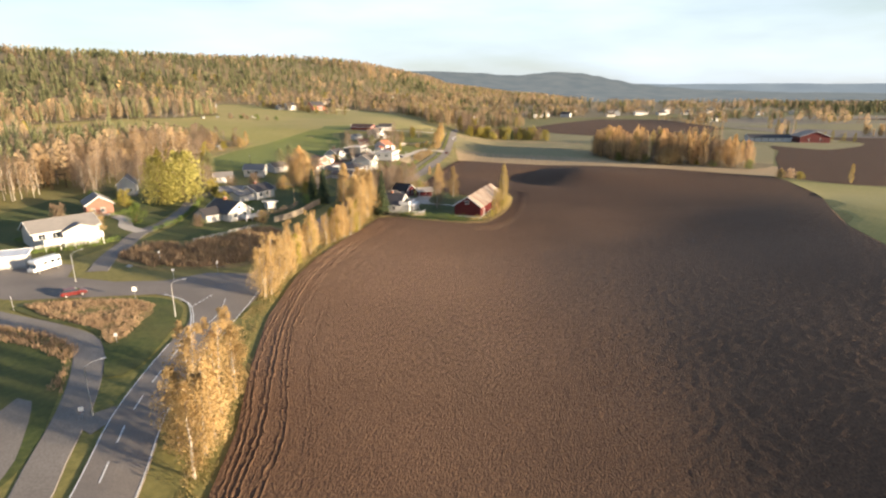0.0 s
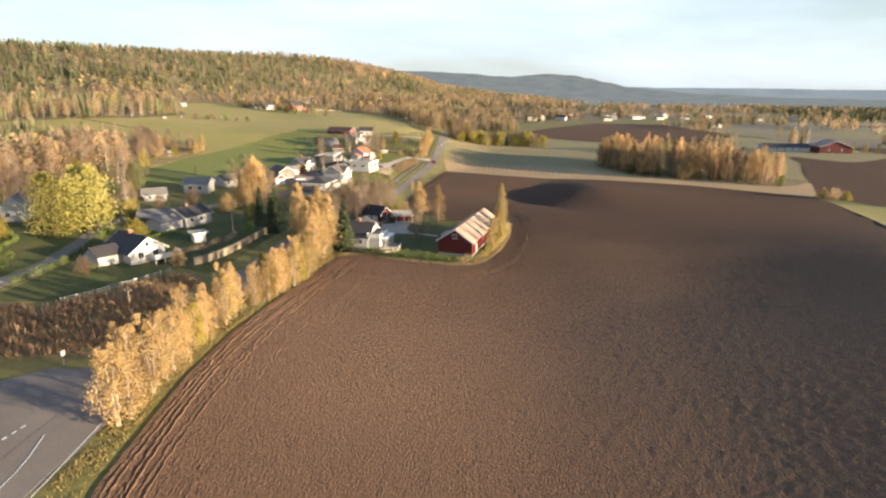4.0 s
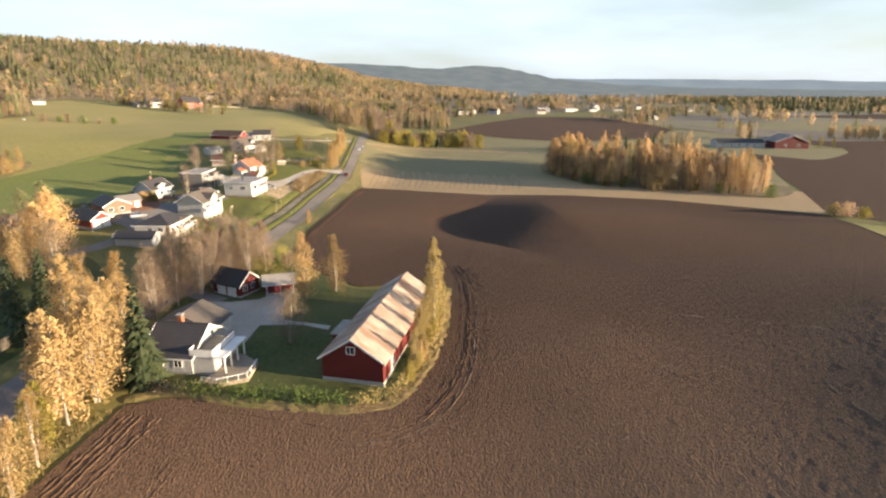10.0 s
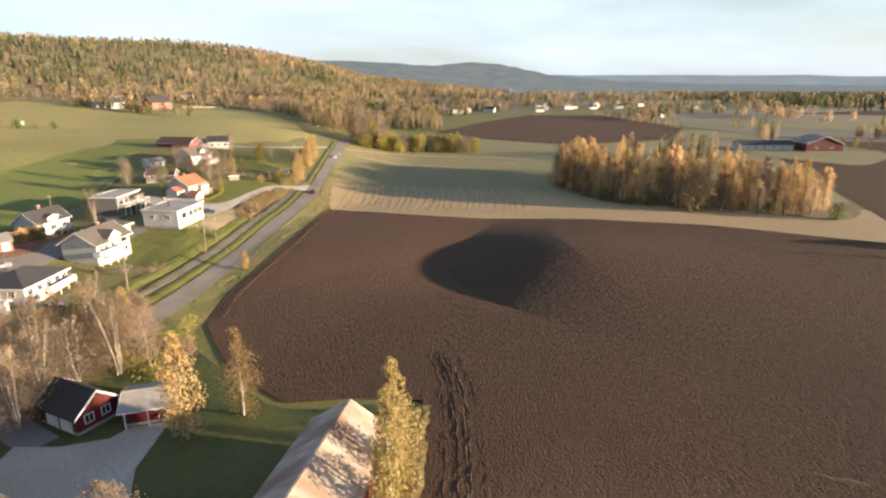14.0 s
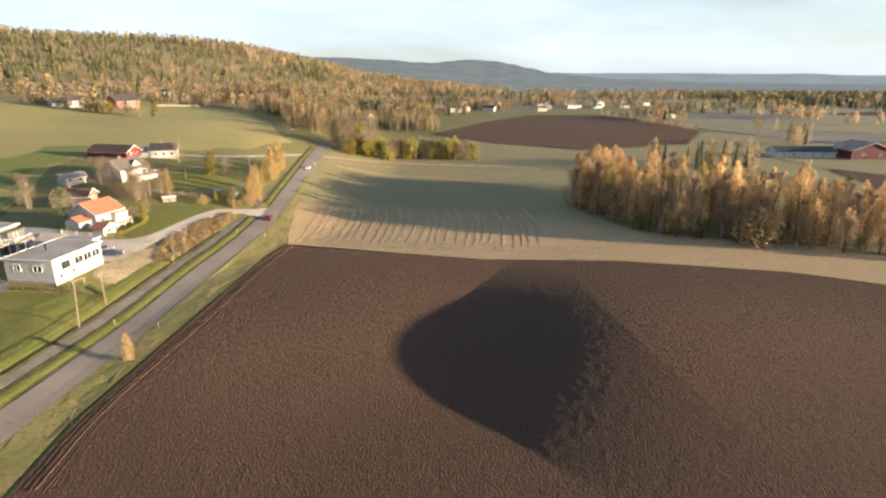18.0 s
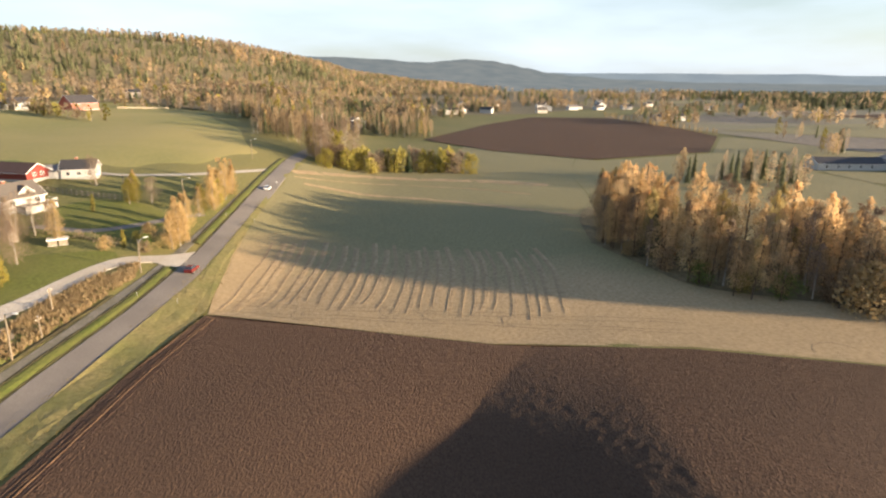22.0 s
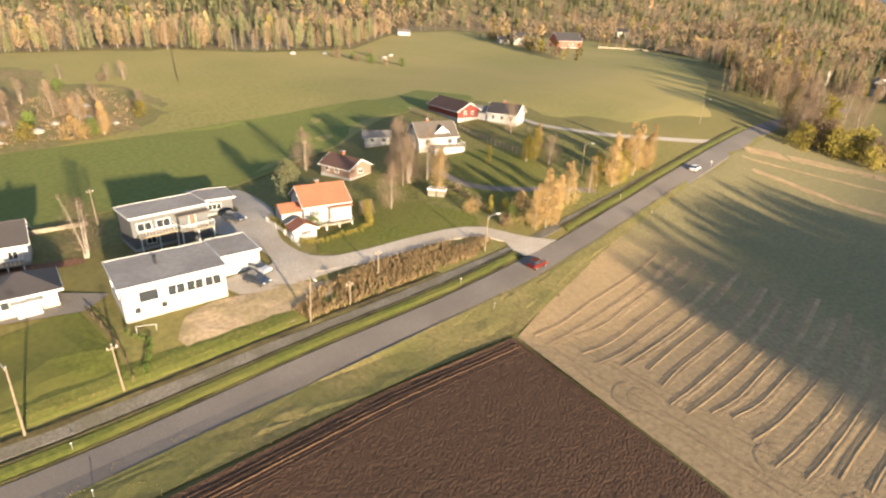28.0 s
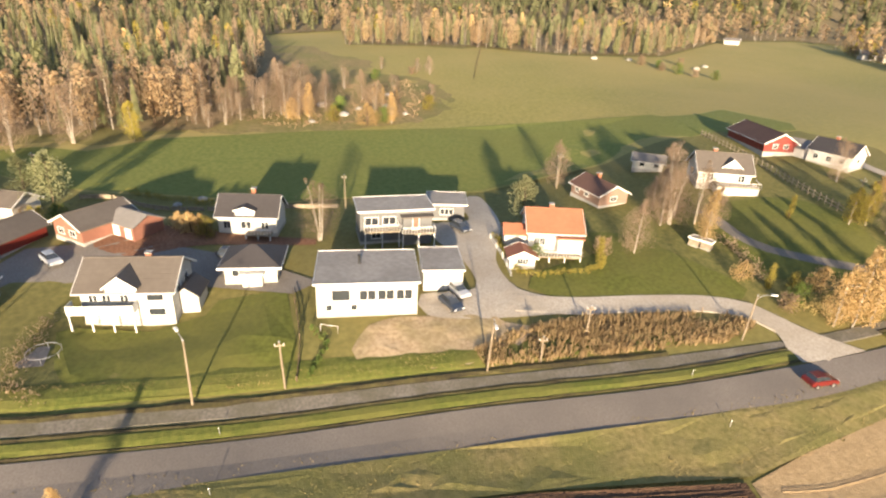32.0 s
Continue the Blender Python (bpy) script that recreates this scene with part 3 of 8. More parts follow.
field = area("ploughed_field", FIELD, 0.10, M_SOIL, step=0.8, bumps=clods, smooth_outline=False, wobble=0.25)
tagged(field, "freshly ploughed brown field with rough clods of soil", "field", kind="structure")

STUBBLE = [(8.7, 305.1), (30, 297.5), (52, 289.5), (80, 283.5), (110, 272.5), (147.5, 246.5), (160, 240), (170, 250), (172, 280), (150, 300), (120, 330), (105, 372), (122, 440), (146, 494), (100, 556),
           (84, 500), (60, 456), (20.9, 450.6), (12.4, 443.2), (9.3, 410.9), (7.1, 372.3), (5.7, 339.1)]
stubble = area("stubble_field", STUBBLE, 0.07, M_STUBBLE, step=3.0, bumps=lambda x, y: 0.012 * noise.noise((x * 0.4, y * 0.4, 1)), smooth_outline=False, wobble=0.3)
tagged(stubble, "pale harvested stubble field with curved straw lines", "field", kind="structure")
BROWN2 = [(78, 585), (150, 715), (225, 822), (308, 805), (305, 650), (292, 590), (228, 503), (150, 480), (108, 522)]
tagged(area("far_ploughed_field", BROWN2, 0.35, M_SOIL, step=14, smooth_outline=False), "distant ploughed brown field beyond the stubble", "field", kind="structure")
tagged(area("straw_land", [(107, 374), (124, 334), (152, 308), (174, 294), (190, 322), (214, 362), (232, 404), (231, 432), (262, 436), (300, 428), (330, 473), (300, 588), (292, 586), (228, 500), (150, 477), (146, 492), (122, 440)], 0.05, M_STUBBLE, step=7, smooth_outline=False), "pale dry stubble land behind the grove", "field", kind="structure")
GREEN_RIGHT = [(145, 236), (136.5, 203), (121.5, 175), (105.5, 148), (95.5, 127), (91.5, 110), (98.5, 79), (125.5, 40), (220, 40), (230, 190), (172, 216)]
tagged(area("far_green_field", GREEN_RIGHT, 0.06, M_FIELD, step=6, smooth_outline=False), "bright green grass field beside the ploughed land", "field", kind="structure")
BROWN3 = [(150, 249), (172, 222), (260, 215), (420, 330), (420, 470), (320, 470), (311, 416), (238, 402), (215, 360), (190, 320), (174, 290)]
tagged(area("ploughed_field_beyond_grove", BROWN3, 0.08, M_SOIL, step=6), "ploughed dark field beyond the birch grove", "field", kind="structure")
MEADOW = [(-57.1, 310.0), (-62.0, 285.5), (-62.3, 274.1), (-72.6, 251.2), (-78.2, 237.6), (-95, 222), (-107, 205), (-109.1, 232.6), (-109.8, 257.9), (-141.6, 274.1), (-202.6, 288.3), (-297.4, 289.7), (-317.4, 339.8), (-251.2, 328.2), (-213.1, 380.9), (-185.8, 407.6),
          (-177.1, 455.6), (-205.4, 504.6), (-230.3, 545.9), (-227.6, 600.4), (-183.9, 653.0), (-130, 680), (-54.4, 589.4), (-25.0, 520.9), (-4.7, 445.8), (-17.0, 403.7), (-32.7, 390.9), (-57.9, 391.5), (-64.3, 369.4), (-60.9, 337.3)]
tagged(area("green_meadow_field", MEADOW, 0.06, M_FIELD, step=6, smooth_outline=False), "wide sunlit green hay field behind the houses", "field", kind="structure")
LOW_MEADOW = [(-57.7, 310.0), (-62.5, 285.5), (-62.8, 274.1), (-73.1, 251.2), (-78.7, 237.6), (-93.2, 223.0), (-106, 207), (-106.0, 228.6), (-106.1, 256.0), (-105.7, 287.4), (-99.4, 318.3), (-93.1, 350.1), (-86.5, 370.4), (-82.8, 393.0), (-64, 396.0), (-58.5, 391.8), (-64.7, 369.4), (-61.4, 337.3)]
tagged(area("young_grass_field", LOW_MEADOW, 0.11, M_YOUNG, step=5, smooth_outline=False, wobble=0.5), "strip of fresh green grass behind the gardens", "field", kind="structure")
tagged(area("scrub_ground", [(-107.6, 283.6), (-108.5, 315.6), (-128, 333), (-165, 331.0), (-170, 297.5), (-140, 279), (-117.8, 270), (-109, 262)], 0.09, M_VERGE, step=4, wobble=1.2), "pale dry scrubland at the corner of the meadow", "ground", kind="structure")

FOREST_FLOOR = [(-1000, -100), (-140, -100), (-140, 190), (-115.4, 225.5), (-111.5, 263.6), (-141.3, 278.9), (-201.9, 292.9), (-303.1, 294.8), (-321.7, 344.9), (-255.0, 333.0), (-217.3, 383.0), (-189.5, 411.2), (-180.9, 458.6), (-209.5, 506.9), (-236.6, 549.6), (-231.8, 604.9), (-188, 661), (-130, 692), (-58.5, 638.8), (-30, 700), (0, 1500), (-1000, 1500)]
tagged(area("forest_floor", FOREST_FLOOR, 0.25, M_FOREST_FLOOR, step=16, smooth_outline=False), "shaded brown forest floor under the trees", "ground", kind="structure")

# ---- far hills ----
def far_ridge(name, label, dist, bearings, material, back=700, rough=1.0):
    """A wooded ridge on the horizon; bearings: (degrees right of ahead, height)."""
    verts, faces, fine = [], [], []
    for (b0, h0), (b1, h1) in zip(bearings, bearings[1:]):
        n = max(2, int((b1 - b0) / 0.2))
        for k in range(n):
            u = k / n
            fine.append((b0 + (b1 - b0) * u, h0 + (h1 - h0) * u * u * (3 - 2 * u)))
    for b, hh in fine:
        x, y = math.sin(radians(b)), math.cos(radians(b))
        hh += rough * (2.5 * noise.noise((b * 0.5, dist * 0.01, 0)) + 1.2 * noise.noise((b * 2.6, dist * 0.01, 5)) + 0.7 * noise.noise((b * 9, dist * 0.01, 2)))
        verts += [(x * (dist - back), y * (dist - back), -4), (x * (dist - 0.4 * back), y * (dist - 0.4 * back), hh * 0.55), (x * dist, y * dist, hh), (x * (dist + 60), y * (dist + 60), -4)]
    for i in range(len(fine) - 1):
        for j in range(3):
            a = 4 * i + j
            faces.append((a, a + 4, a + 5, a + 1))
    return tagged(mesh_object(name, verts, faces, material, smooth=True), label, "hills", kind="structure")


# both ridges glow by themselves; distance haze is in their emission colour
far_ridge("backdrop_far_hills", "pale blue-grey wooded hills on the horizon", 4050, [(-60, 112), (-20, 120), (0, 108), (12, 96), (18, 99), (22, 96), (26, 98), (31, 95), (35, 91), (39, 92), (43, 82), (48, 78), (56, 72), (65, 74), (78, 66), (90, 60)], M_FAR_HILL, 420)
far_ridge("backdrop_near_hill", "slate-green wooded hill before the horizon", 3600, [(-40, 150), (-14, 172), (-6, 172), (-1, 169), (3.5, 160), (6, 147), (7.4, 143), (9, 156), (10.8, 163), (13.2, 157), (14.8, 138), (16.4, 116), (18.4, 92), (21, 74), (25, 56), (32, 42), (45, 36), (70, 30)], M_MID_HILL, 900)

# ---- roads ----
MAIN = [(-26, 12), (-28, 28), (-30.5, 42), (-34, 55), (-35.8, 68), (-36.5, 80), (-36, 95), (-35, 110), (-34.5, 130), (-33.5, 150), (-31.5, 170), (-27, 192), (-19.9, 215), (-13.5, 234.4), (-9.4, 258.0),
        (-5.4, 283.6), (-0.1, 307.5), (3.2, 332.0), (5.8, 370.9), (7.5, 412.5), (8.6, 443.4), (10.5, 469.0), (15.4, 503.7), (26.2, 563.2)]
main_road = ribbon("road", MAIN[:12], [(-2.9, 0.02), (-2.8, 0.13), (0, 0.16), (2.8, 0.13), (2.9, 0.02)], M_ASPHALT)
tagged(main_road, "two-lane grey asphalt country road with worn edges", "road", kind="structure")
tagged(ribbon("road", MAIN[11:], [(-2.6, 0.02), (-2.45, 0.13), (0, 0.16), (2.45, 0.13), (2.6, 0.02)], M_ASPHALT), "narrower grey asphalt country road past the village", "road", kind="structure")

for verge_line in (MAIN[11:17] + [(1.85, 321.8)], [(3.5, 335.0)] + MAIN[18:-3]):
    tagged(ribbon("verge_west", verge_line, [(2.85, 0.02), (3.05, 0.16), (3.5, 0.26), (4.2, 0.24), (4.6, 0.08)], M_STRIP, uneven=0.06), "narrow grassy verge between road and cycle path", "verge", kind="structure")
    # near-black strips: the narrow shade beside the verge is put into their colour
    for a, b in ((2.66, 3.02), (4.45, 4.95)):
        tagged(ribbon("ditch", verge_line, [(a, 0.13), (0.5 * (a + b), 0.2), (b, 0.12)], M_DITCH, uneven=0.09), "dark ditch edge beside the verge, weeds and shade in its colour", "ditch", kind="structure")
tagged(ribbon("ditch", MAIN[12:17], [(6.5, 0.1), (6.85, 0.24), (7.25, 0.14)], M_DITCH, uneven=0.14), "dark weedy ditch above the cycle path", "ditch", kind="structure")
CYCLE = ribbon("cycle_path", [(-28.4, 205), (-24.9, 222), (-18.5, 240.7), (-15.5, 257.9), (-13.2, 271.5), (-11.2, 283.0), (-7.2, 301.2), (-3.8, 318.7), (-2.0, 332.4), (1.2, 368.5), (3.4, 405.9), (4.5, 435.5)], [(-0.9, 0.02), (-0.8, 0.09), (0.8, 0.09), (0.9, 0.02)], M_CYCLE)
tagged(CYCLE, "grey asphalt cycle path beside the road", "path", kind="structure")
BANK = ribbon("bank_west", [(-31, 205), (-27.5, 222), (-20.6, 240.8), (-17.6, 257.9), (-15.3, 271.4), (-13.3, 282.7), (-9.7, 300.9), (-6.4, 316.6)], [(-0.5, 0.0), (-0.2, -0.05), (0.2, 0.1), (0.9, 0.22), (2.2, 0.2), (3.2, 0.02)], M_STRIP, uneven=0.08)
tagged(BANK, "yellowed grass bank above the cycle path", "verge", kind="structure")
VERGE_R = area("verge_east", [(-22.4, 200), (-18.4, 210), (-13.9, 226.4), (-10.1, 244.1), (-8.0, 256), (-3.8, 281.9), (1.4, 307.0), (4.9, 332.6), (7.3, 372.1), (8.9, 410.6), (10.4, 441.3), (12.4, 443.2), (10.0, 410.9), (8.6, 372.4), (7.4, 339.2), (8.2, 305.6), (2.6, 286), (-1.5, 266), (-7, 237), (-7.6, 224), (-12, 212)], 0.09, M_VERGE, step=1.6, smooth_outline=False,
              bumps=lambda x, y: 0.10 + 0.14 * noise.noise((x * 0.7, y * 0.7, 2)))
tagged(VERGE_R, "rough yellow-green grass verge beside the road", "verge", kind="structure")

# junction, side roads and yards
JUNCTION = [(-33, 88), (-33, 98), (-38, 105), (-46, 104), (-52, 98), (-60, 96), (-69, 97), (-72, 104), (-78, 104), (-86, 98), (-95, 96), (-95, 84), (-76, 85), (-69, 85), (-63, 87), (-50, 91), (-45, 90), (-41.5, 86), (-39.5, 80), (-38.5, 72), (-34, 74)]
tagged(area("side_road", JUNCTION, 0.11, M_ASPHALT, step=3, smooth_outline=False), "wide asphalt junction with a side road", "road", kind="structure")
tagged(ribbon("footpath", [(-34, 30), (-36.2, 40), (-38.3, 46), (-41.3, 55), (-44.8, 63), (-48.5, 69.5), (-52, 73), (-58, 75.5), (-65, 77.5), (-74, 80), (-90, 82)], [(-1.8, 0.02), (-1.7, 0.09), (1.7, 0.09), (1.8, 0.02)], M_PATH), "curving pale asphalt footpath by the junction", "path", kind="structure")
tagged(area("footpath_link", [(-40.5, 53), (-37.5, 56.5), (-36, 55), (-37, 51)], 0.085, M_PATH, step=2, smooth_outline=False), "short asphalt link between footpath and road", "path", kind="structure")
tagged(area("lower_yard", [(-49, 57), (-47, 56.5), (-43.5, 50.5), (-40.8, 44), (-41, 36), (-46, 36), (-48.5, 48)], 0.05, M_PATH, step=3), "worn gravel yard below the footpath", "yard", kind="structure")
ISLAND = [(-68, 81.5), (-63, 85.5), (-50, 89.5), (-44, 87), (-41.5, 82), (-40.5, 76), (-39.6, 66), (-42, 62.5), (-46, 69), (-51, 75), (-60, 78)]
tagged(area("traffic_island", ISLAND, 0.13, M_GRASS_SHADED, step=2, bumps=lambda x, y: 0.06 * noise.noise((x * 0.5, y * 0.5, 4))), "dark grassy island between the roads", "verge", kind="structure")
WEEDS = [(-67, 83), (-62, 86), (-52, 88), (-47.5, 86), (-46.5, 80), (-45.8, 74), (-47, 71.5), (-51, 76), (-60, 79)]
tagged(area("weed_patch", WEEDS, 0.20, M_WEED, step=2, bumps=lambda x, y: 0.12 * noise.noise((x * 0.5, y * 0.5, 4)), wobble=0.5), "overgrown brown weeds on the traffic island", "verge", kind="structure")
tagged(area("brush_land", [(-70, 110), (-58, 104), (-46, 107), (-40, 112), (-39.5, 128), (-41, 140), (-47, 143), (-52, 134), (-59, 124), (-68, 122)], 0.06, M_WEED, step=2.5), "brown brushy wasteland beside the junction", "verge", kind="structure")
tagged(ribbon("lane", [(-66, 101), (-69, 110), (-71, 120), (-73, 130), (-72, 140), (-74, 155), (-78.5, 176), (-74, 190), (-66, 200), (-56, 214), (-45.3, 228.9), (-45.4, 240.8), (-49.1, 255.0)], [(-1.8, 0.02), (-1.7, 0.09), (1.7, 0.09), (1.8, 0.02)], M_PATH), "narrow asphalt village lane between the houses", "road", kind="structure")
tagged(ribbon("garden_drive", [(-73, 131), (-79, 135), (-83, 142), (-89, 146)], [(-1.6, 0.1), (1.6, 0.1)], M_GRAVEL), "pale gravel garden drive", "path", kind="structure")
tagged(area("village_yard", [(-46.4, 259.6), (-42.0, 266.9), (-32.8, 275.4), (-31.1, 271.7), (-36.6, 261.5), (-40.8, 250.3), (-42.8, 237.0), (-40.0, 230.0), (-33.7, 226.9), (-27.8, 234.1), (-25.4, 246.6), (-29.1, 246.6), (-33.2, 230.5), (-42.5, 233.0), (-52.0, 239.7), (-50.5, 247.4)], 0.11, M_PATH, step=3, smooth_outline=False), "asphalt yard between the village houses", "yard", kind="structure")
DRIVE = ribbon("gravel_drive", [(-0.3, 326.8), (-3.0, 325.8), (-6.0, 325.0), (-9.4, 323.6), (-12.3, 319.3), (-14.9, 311.8), (-17.3, 304.0), (-20.4, 297.0)], [(-1.7, 0.06), (-1.6, 0.17), (1.6, 0.17), (1.7, 0.06)], M_GRAVEL)
tagged(area("drive_mouth", [(0.55, 330.8), (-0.6, 322.2), (-4.0, 323.0), (-6.2, 323.8), (-5.6, 326.8), (-3.4, 327.9)], 0.172, M_GRAVEL, step=1.2), "pale gravel mouth of the drive at the road", "path", kind="structure")
tagged(DRIVE, "pale gravel drive curving up from the road", "path", kind="structure")
tagged(area("gravel_yard", [(-16.5, 301.6), (-18.7, 292.8), (-21.5, 286.0), (-25.9, 286.8), (-25.0, 293.8), (-33.2, 295.1), (-39.3, 293.8), (-45.3, 295.0), (-44.5, 301.5), (-53.1, 302.9), (-55.0, 308.0), (-41.4, 305.5), (-34.4, 301.5), (-29.2, 299.0), (-22.8, 298.9), (-18.8, 303.0)], 0.13, M_GRAVEL, step=2.5), "pale gravel yard between the flat-roofed houses", "yard", kind="structure")
tagged(area("villa_lawn", [(-31.6, 246.6), (-19.2, 248.4), (-16.7, 263.7), (-15.8, 269.5), (-21.7, 270.8), (-32.5, 271.2), (-33.0, 263.2), (-30.6, 261.7), (-29.6, 256.0), (-32.2, 247.9)], 0.09, M_LAWN, step=3, smooth_outline=False), "mown green lawn before the white villa", "lawn", kind="structure")
tagged(area("cottage_lawn", [(-18.3, 303.9), (-15.2, 313.4), (-11.9, 321.4), (-12.8, 327.0), (-22.8, 324.4), (-31.0, 321.2), (-33.3, 314.5), (-27.5, 313.7), (-26.0, 304.4), (-22.7, 300.2)], 0.09, M_LAWN, step=3), "garden lawn beside the orange-roofed house", "lawn", kind="structure")
tagged(area("terrace_lawn", [(-13.2, 332.4), (-26.3, 333.8), (-32.5, 338.2), (-32.5, 347.8), (-29.1, 354.7), (-21.5, 356.1), (-14.2, 353.0), (-8.9, 345.8)], 0.09, M_LAWN, step=3), "garden lawn below the terrace house", "lawn", kind="structure")
tagged(area("sandy_bank", [(-22.0, 279.1), (-21.6, 286.3), (-17.8, 294.6), (-14.9, 296.7), (-13.0, 290.9), (-13.9, 282.7), (-15.5, 277.9), (-18.5, 276.2)], 0.10, M_SAND, step=1.5, bumps=lambda x, y: 0.18 * noise.noise((x * 0.5, y * 0.5, 9)), wobble=0.4), "bare sandy bank below the modern house", "ground", kind="structure")
tagged(area("red_bed", [(-51, 246.5), (-55.5, 251.6), (-52.2, 261), (-49.5, 266), (-45.2, 277.2), (-43.3, 276.8), (-46.6, 262.7), (-45.4, 252), (-46.9, 247.3)], 0.09, M_BARKBED, step=2), "reddish-brown bark-covered garden bed", "ground", kind="structure")
tagged(area("weed_bank", [(-12.3, 289.2), (-9.2, 302.7), (-6.3, 316.6), (-7.5, 323.0), (-10.4, 320.0), (-13.3, 311.2), (-15.5, 303.4), (-16.2, 294.8), (-14.7, 288.9)], 0.10, M_WEED, step=1.4, bumps=lambda x, y: 0.2 * noise.noise((x * 0.6, y * 0.6, 6))), "bank of tall dry reddish weeds below the drive", "verge", kind="structure")
# these lawns carry the shade of trees and houses in their colour
tagged(area("western_gardens", [(-75, 107), (-96, 104), (-112, 106), (-114, 150), (-108, 178), (-86, 196), (-80.5, 178), (-76.5, 156), (-74.5, 141), (-75, 130), (-73, 119)], 0.04, M_GRASS_SHADED, step=5), "garden lawns with shade in their green among the western houses", "lawn", kind="structure")
tagged(area("middle_gardens", [(-69.5, 124), (-60, 126), (-53, 136), (-48, 146), (-42, 144), (-40, 152), (-38, 172), (-35, 190), (-38, 204), (-48, 218), (-54, 212), (-64, 198), (-72, 188), (-75.5, 176), (-71, 155), (-69, 141)], 0.04, M_GRASS_SHADED, step=5), "garden lawns with shade in their green between lane and road", "lawn", kind="structure")
tagged(area("corner_lawn", [(-50, 67), (-46, 60), (-43, 53.5), (-40, 44), (-46, 30), (-80, 30), (-80, 70), (-66, 72), (-56, 71)], 0.04, M_GRASS_SHADED, step=4), "grass with shade in its green below the footpath", "lawn", kind="structure")
tagged(ribbon("garden_path", [(-32.5, 338.2), (-27.5, 337.4), (-23.2, 336.6), (-19.0, 337.5), (-14.6, 340.9), (-11.3, 344.4), (-7.2, 349.2), (-3.3, 353.8)], [(-1.0, 0.1), (1.0, 0.1)], M_PATH), "dark gravel path below the terrace house", "path", kind="structure")
tagged(area("valley_farm_yard", [(232, 404), (244, 378), (256, 371), (300, 402), (306, 420), (290, 424), (260, 430), (236, 432)], 0.12, M_STUBBLE, step=8), "pale dry yard of the valley farm", "yard", kind="structure")
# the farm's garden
# the barn's shade over the lawn is deepened by a darker grass colour
tagged(area("farm_garden", [(-18, 164), (-5, 160.5), (7, 158), (12, 159.5), (17, 168), (21, 183), (23.5, 196), (8, 198), (0, 207), (-10, 218), (-18, 210), (-23, 195), (-23, 175)], 0.05, M_GRASS_SHADED, step=3), "garden lawn of the farm with shade in its green", "lawn", kind="structure")
tagged(area("farm_yard", [(-18.6, 194.0), (-14, 193.6), (-9.5, 194.5), (-8.2, 196.4), (-4.2, 197.0), (-5.0, 189), (-4, 184.8), (3.6, 181.5), (3.2, 180), (-1, 182.4), (-7.5, 183), (-8.6, 176.5), (-13, 177), (-19.5, 184)], 0.11, M_GRAVEL, step=2.5, smooth_outline=False), "pale grey gravel farmyard with a path to the barn", "yard", kind="structure")
tagged(ribbon("farm_track", [(-16, 194), (-22, 199), (-26, 205), (-27, 210)], [(-1.8, 0.1), (1.8, 0.1)], M_PATH), "short asphalt track from farm to road", "path", kind="structure")
tagged(ribbon("field_lane", [(3.6, 415.1), (-5.4, 400.2), (-17.0, 386.1), (-29.6, 380.6), (-40.9, 382.5)], [(-1.3, 0.09), (1.3, 0.09)], M_GRAVEL), "gravel lane up to the upper houses", "path", kind="structure")
tagged(area("grove_floor", [(88, 338), (92, 320), (96, 307), (110, 298), (130, 288.5), (152, 273), (172, 292), (152, 307), (124, 332), (108, 375), (96, 365)], 0.14, M_FOREST_FLOOR, step=4), "dark leaf-strewn floor of the grove", "ground", kind="structure")

tagged(ribbon("field_margin", [(-19.5, 162.2), (-14, 163.3), (-5, 160.2), (4, 158.2), (9.5, 157.9), (13, 159.4), (18.2, 169), (22, 183), (24.2, 196)], [(-0.9, 0.16), (-0.3, 0.24), (0.5, 0.22), (1.2, 0.12)], M_WEED, step=1.0, uneven=0.22), "rough brown grass margin between hedge and field", "verge", kind="structure")
# wheel tracks and furrows
RUT = [(-0.8, 0.04), (-0.5, 0.26), (-0.25, 0.12), (0.0, 0.06), (0.2, 0.14), (0.5, 0.24), (0.8, 0.04)]
EDGE = [(-18.5, 30), (-21, 42), (-22, 53), (-25.5, 68), (-28, 84), (-28.5, 104), (-27.5, 118), (-25, 133), (-21.5, 146), (-18.5, 159)]
for i, off in enumerate((0.5, 1.3, 2.2, 3.0, 4.1, 5.0, 7.3, 8.1)):
    base = [Vector(p) for p in EDGE]
    nn = sides(base)
    rut = ribbon("wheel_track", [tuple(b - n * (off + (1.7 * ease(95, 140, b.y) if i > 5 else 0) + 0.3 * math.sin(k * 1.7 + 2.1 * (i // 2)))) for k, (b, n) in enumerate(zip(base, nn))], [(0.62 * px, (0.9, 0.7, 1.0, 0.65, 0.9, 0.7, 0.75, 0.7)[i] * pz) for px, pz in RUT], M_SOIL, step=0.7, uneven=0.12)
    tagged(rut, "deep tractor wheel track along the field edge", "track", kind="structure")
CURVE = [(-10, 160), (0, 157), (8, 154.5), (14, 156), (19.5, 164), (23, 176), (25.5, 190), (26.5, 200), (26.0, 209)]
for i, off in enumerate((0.3, 0.95, 1.6, 2.2, 2.9, 3.5, 4.2, 4.9)):
    base = [Vector(p) for p in CURVE]
    nn = sides(base)
    rut = ribbon("wheel_track", [tuple(b - n * off) for b, n in zip(base, nn)][(2 if i else 0):], [(0.42 * px, (0.72, 0.6, 0.85, 0.6, 0.8, 0.55, 0.7, 0.6)[i] * pz) for px, pz in RUT], (M_SOIL, M_SOIL_PALE, M_SOIL)[i % 3], step=0.8, uneven=0.12)
    tagged(rut, "curved tractor wheel track round the barn", "track", kind="structure")
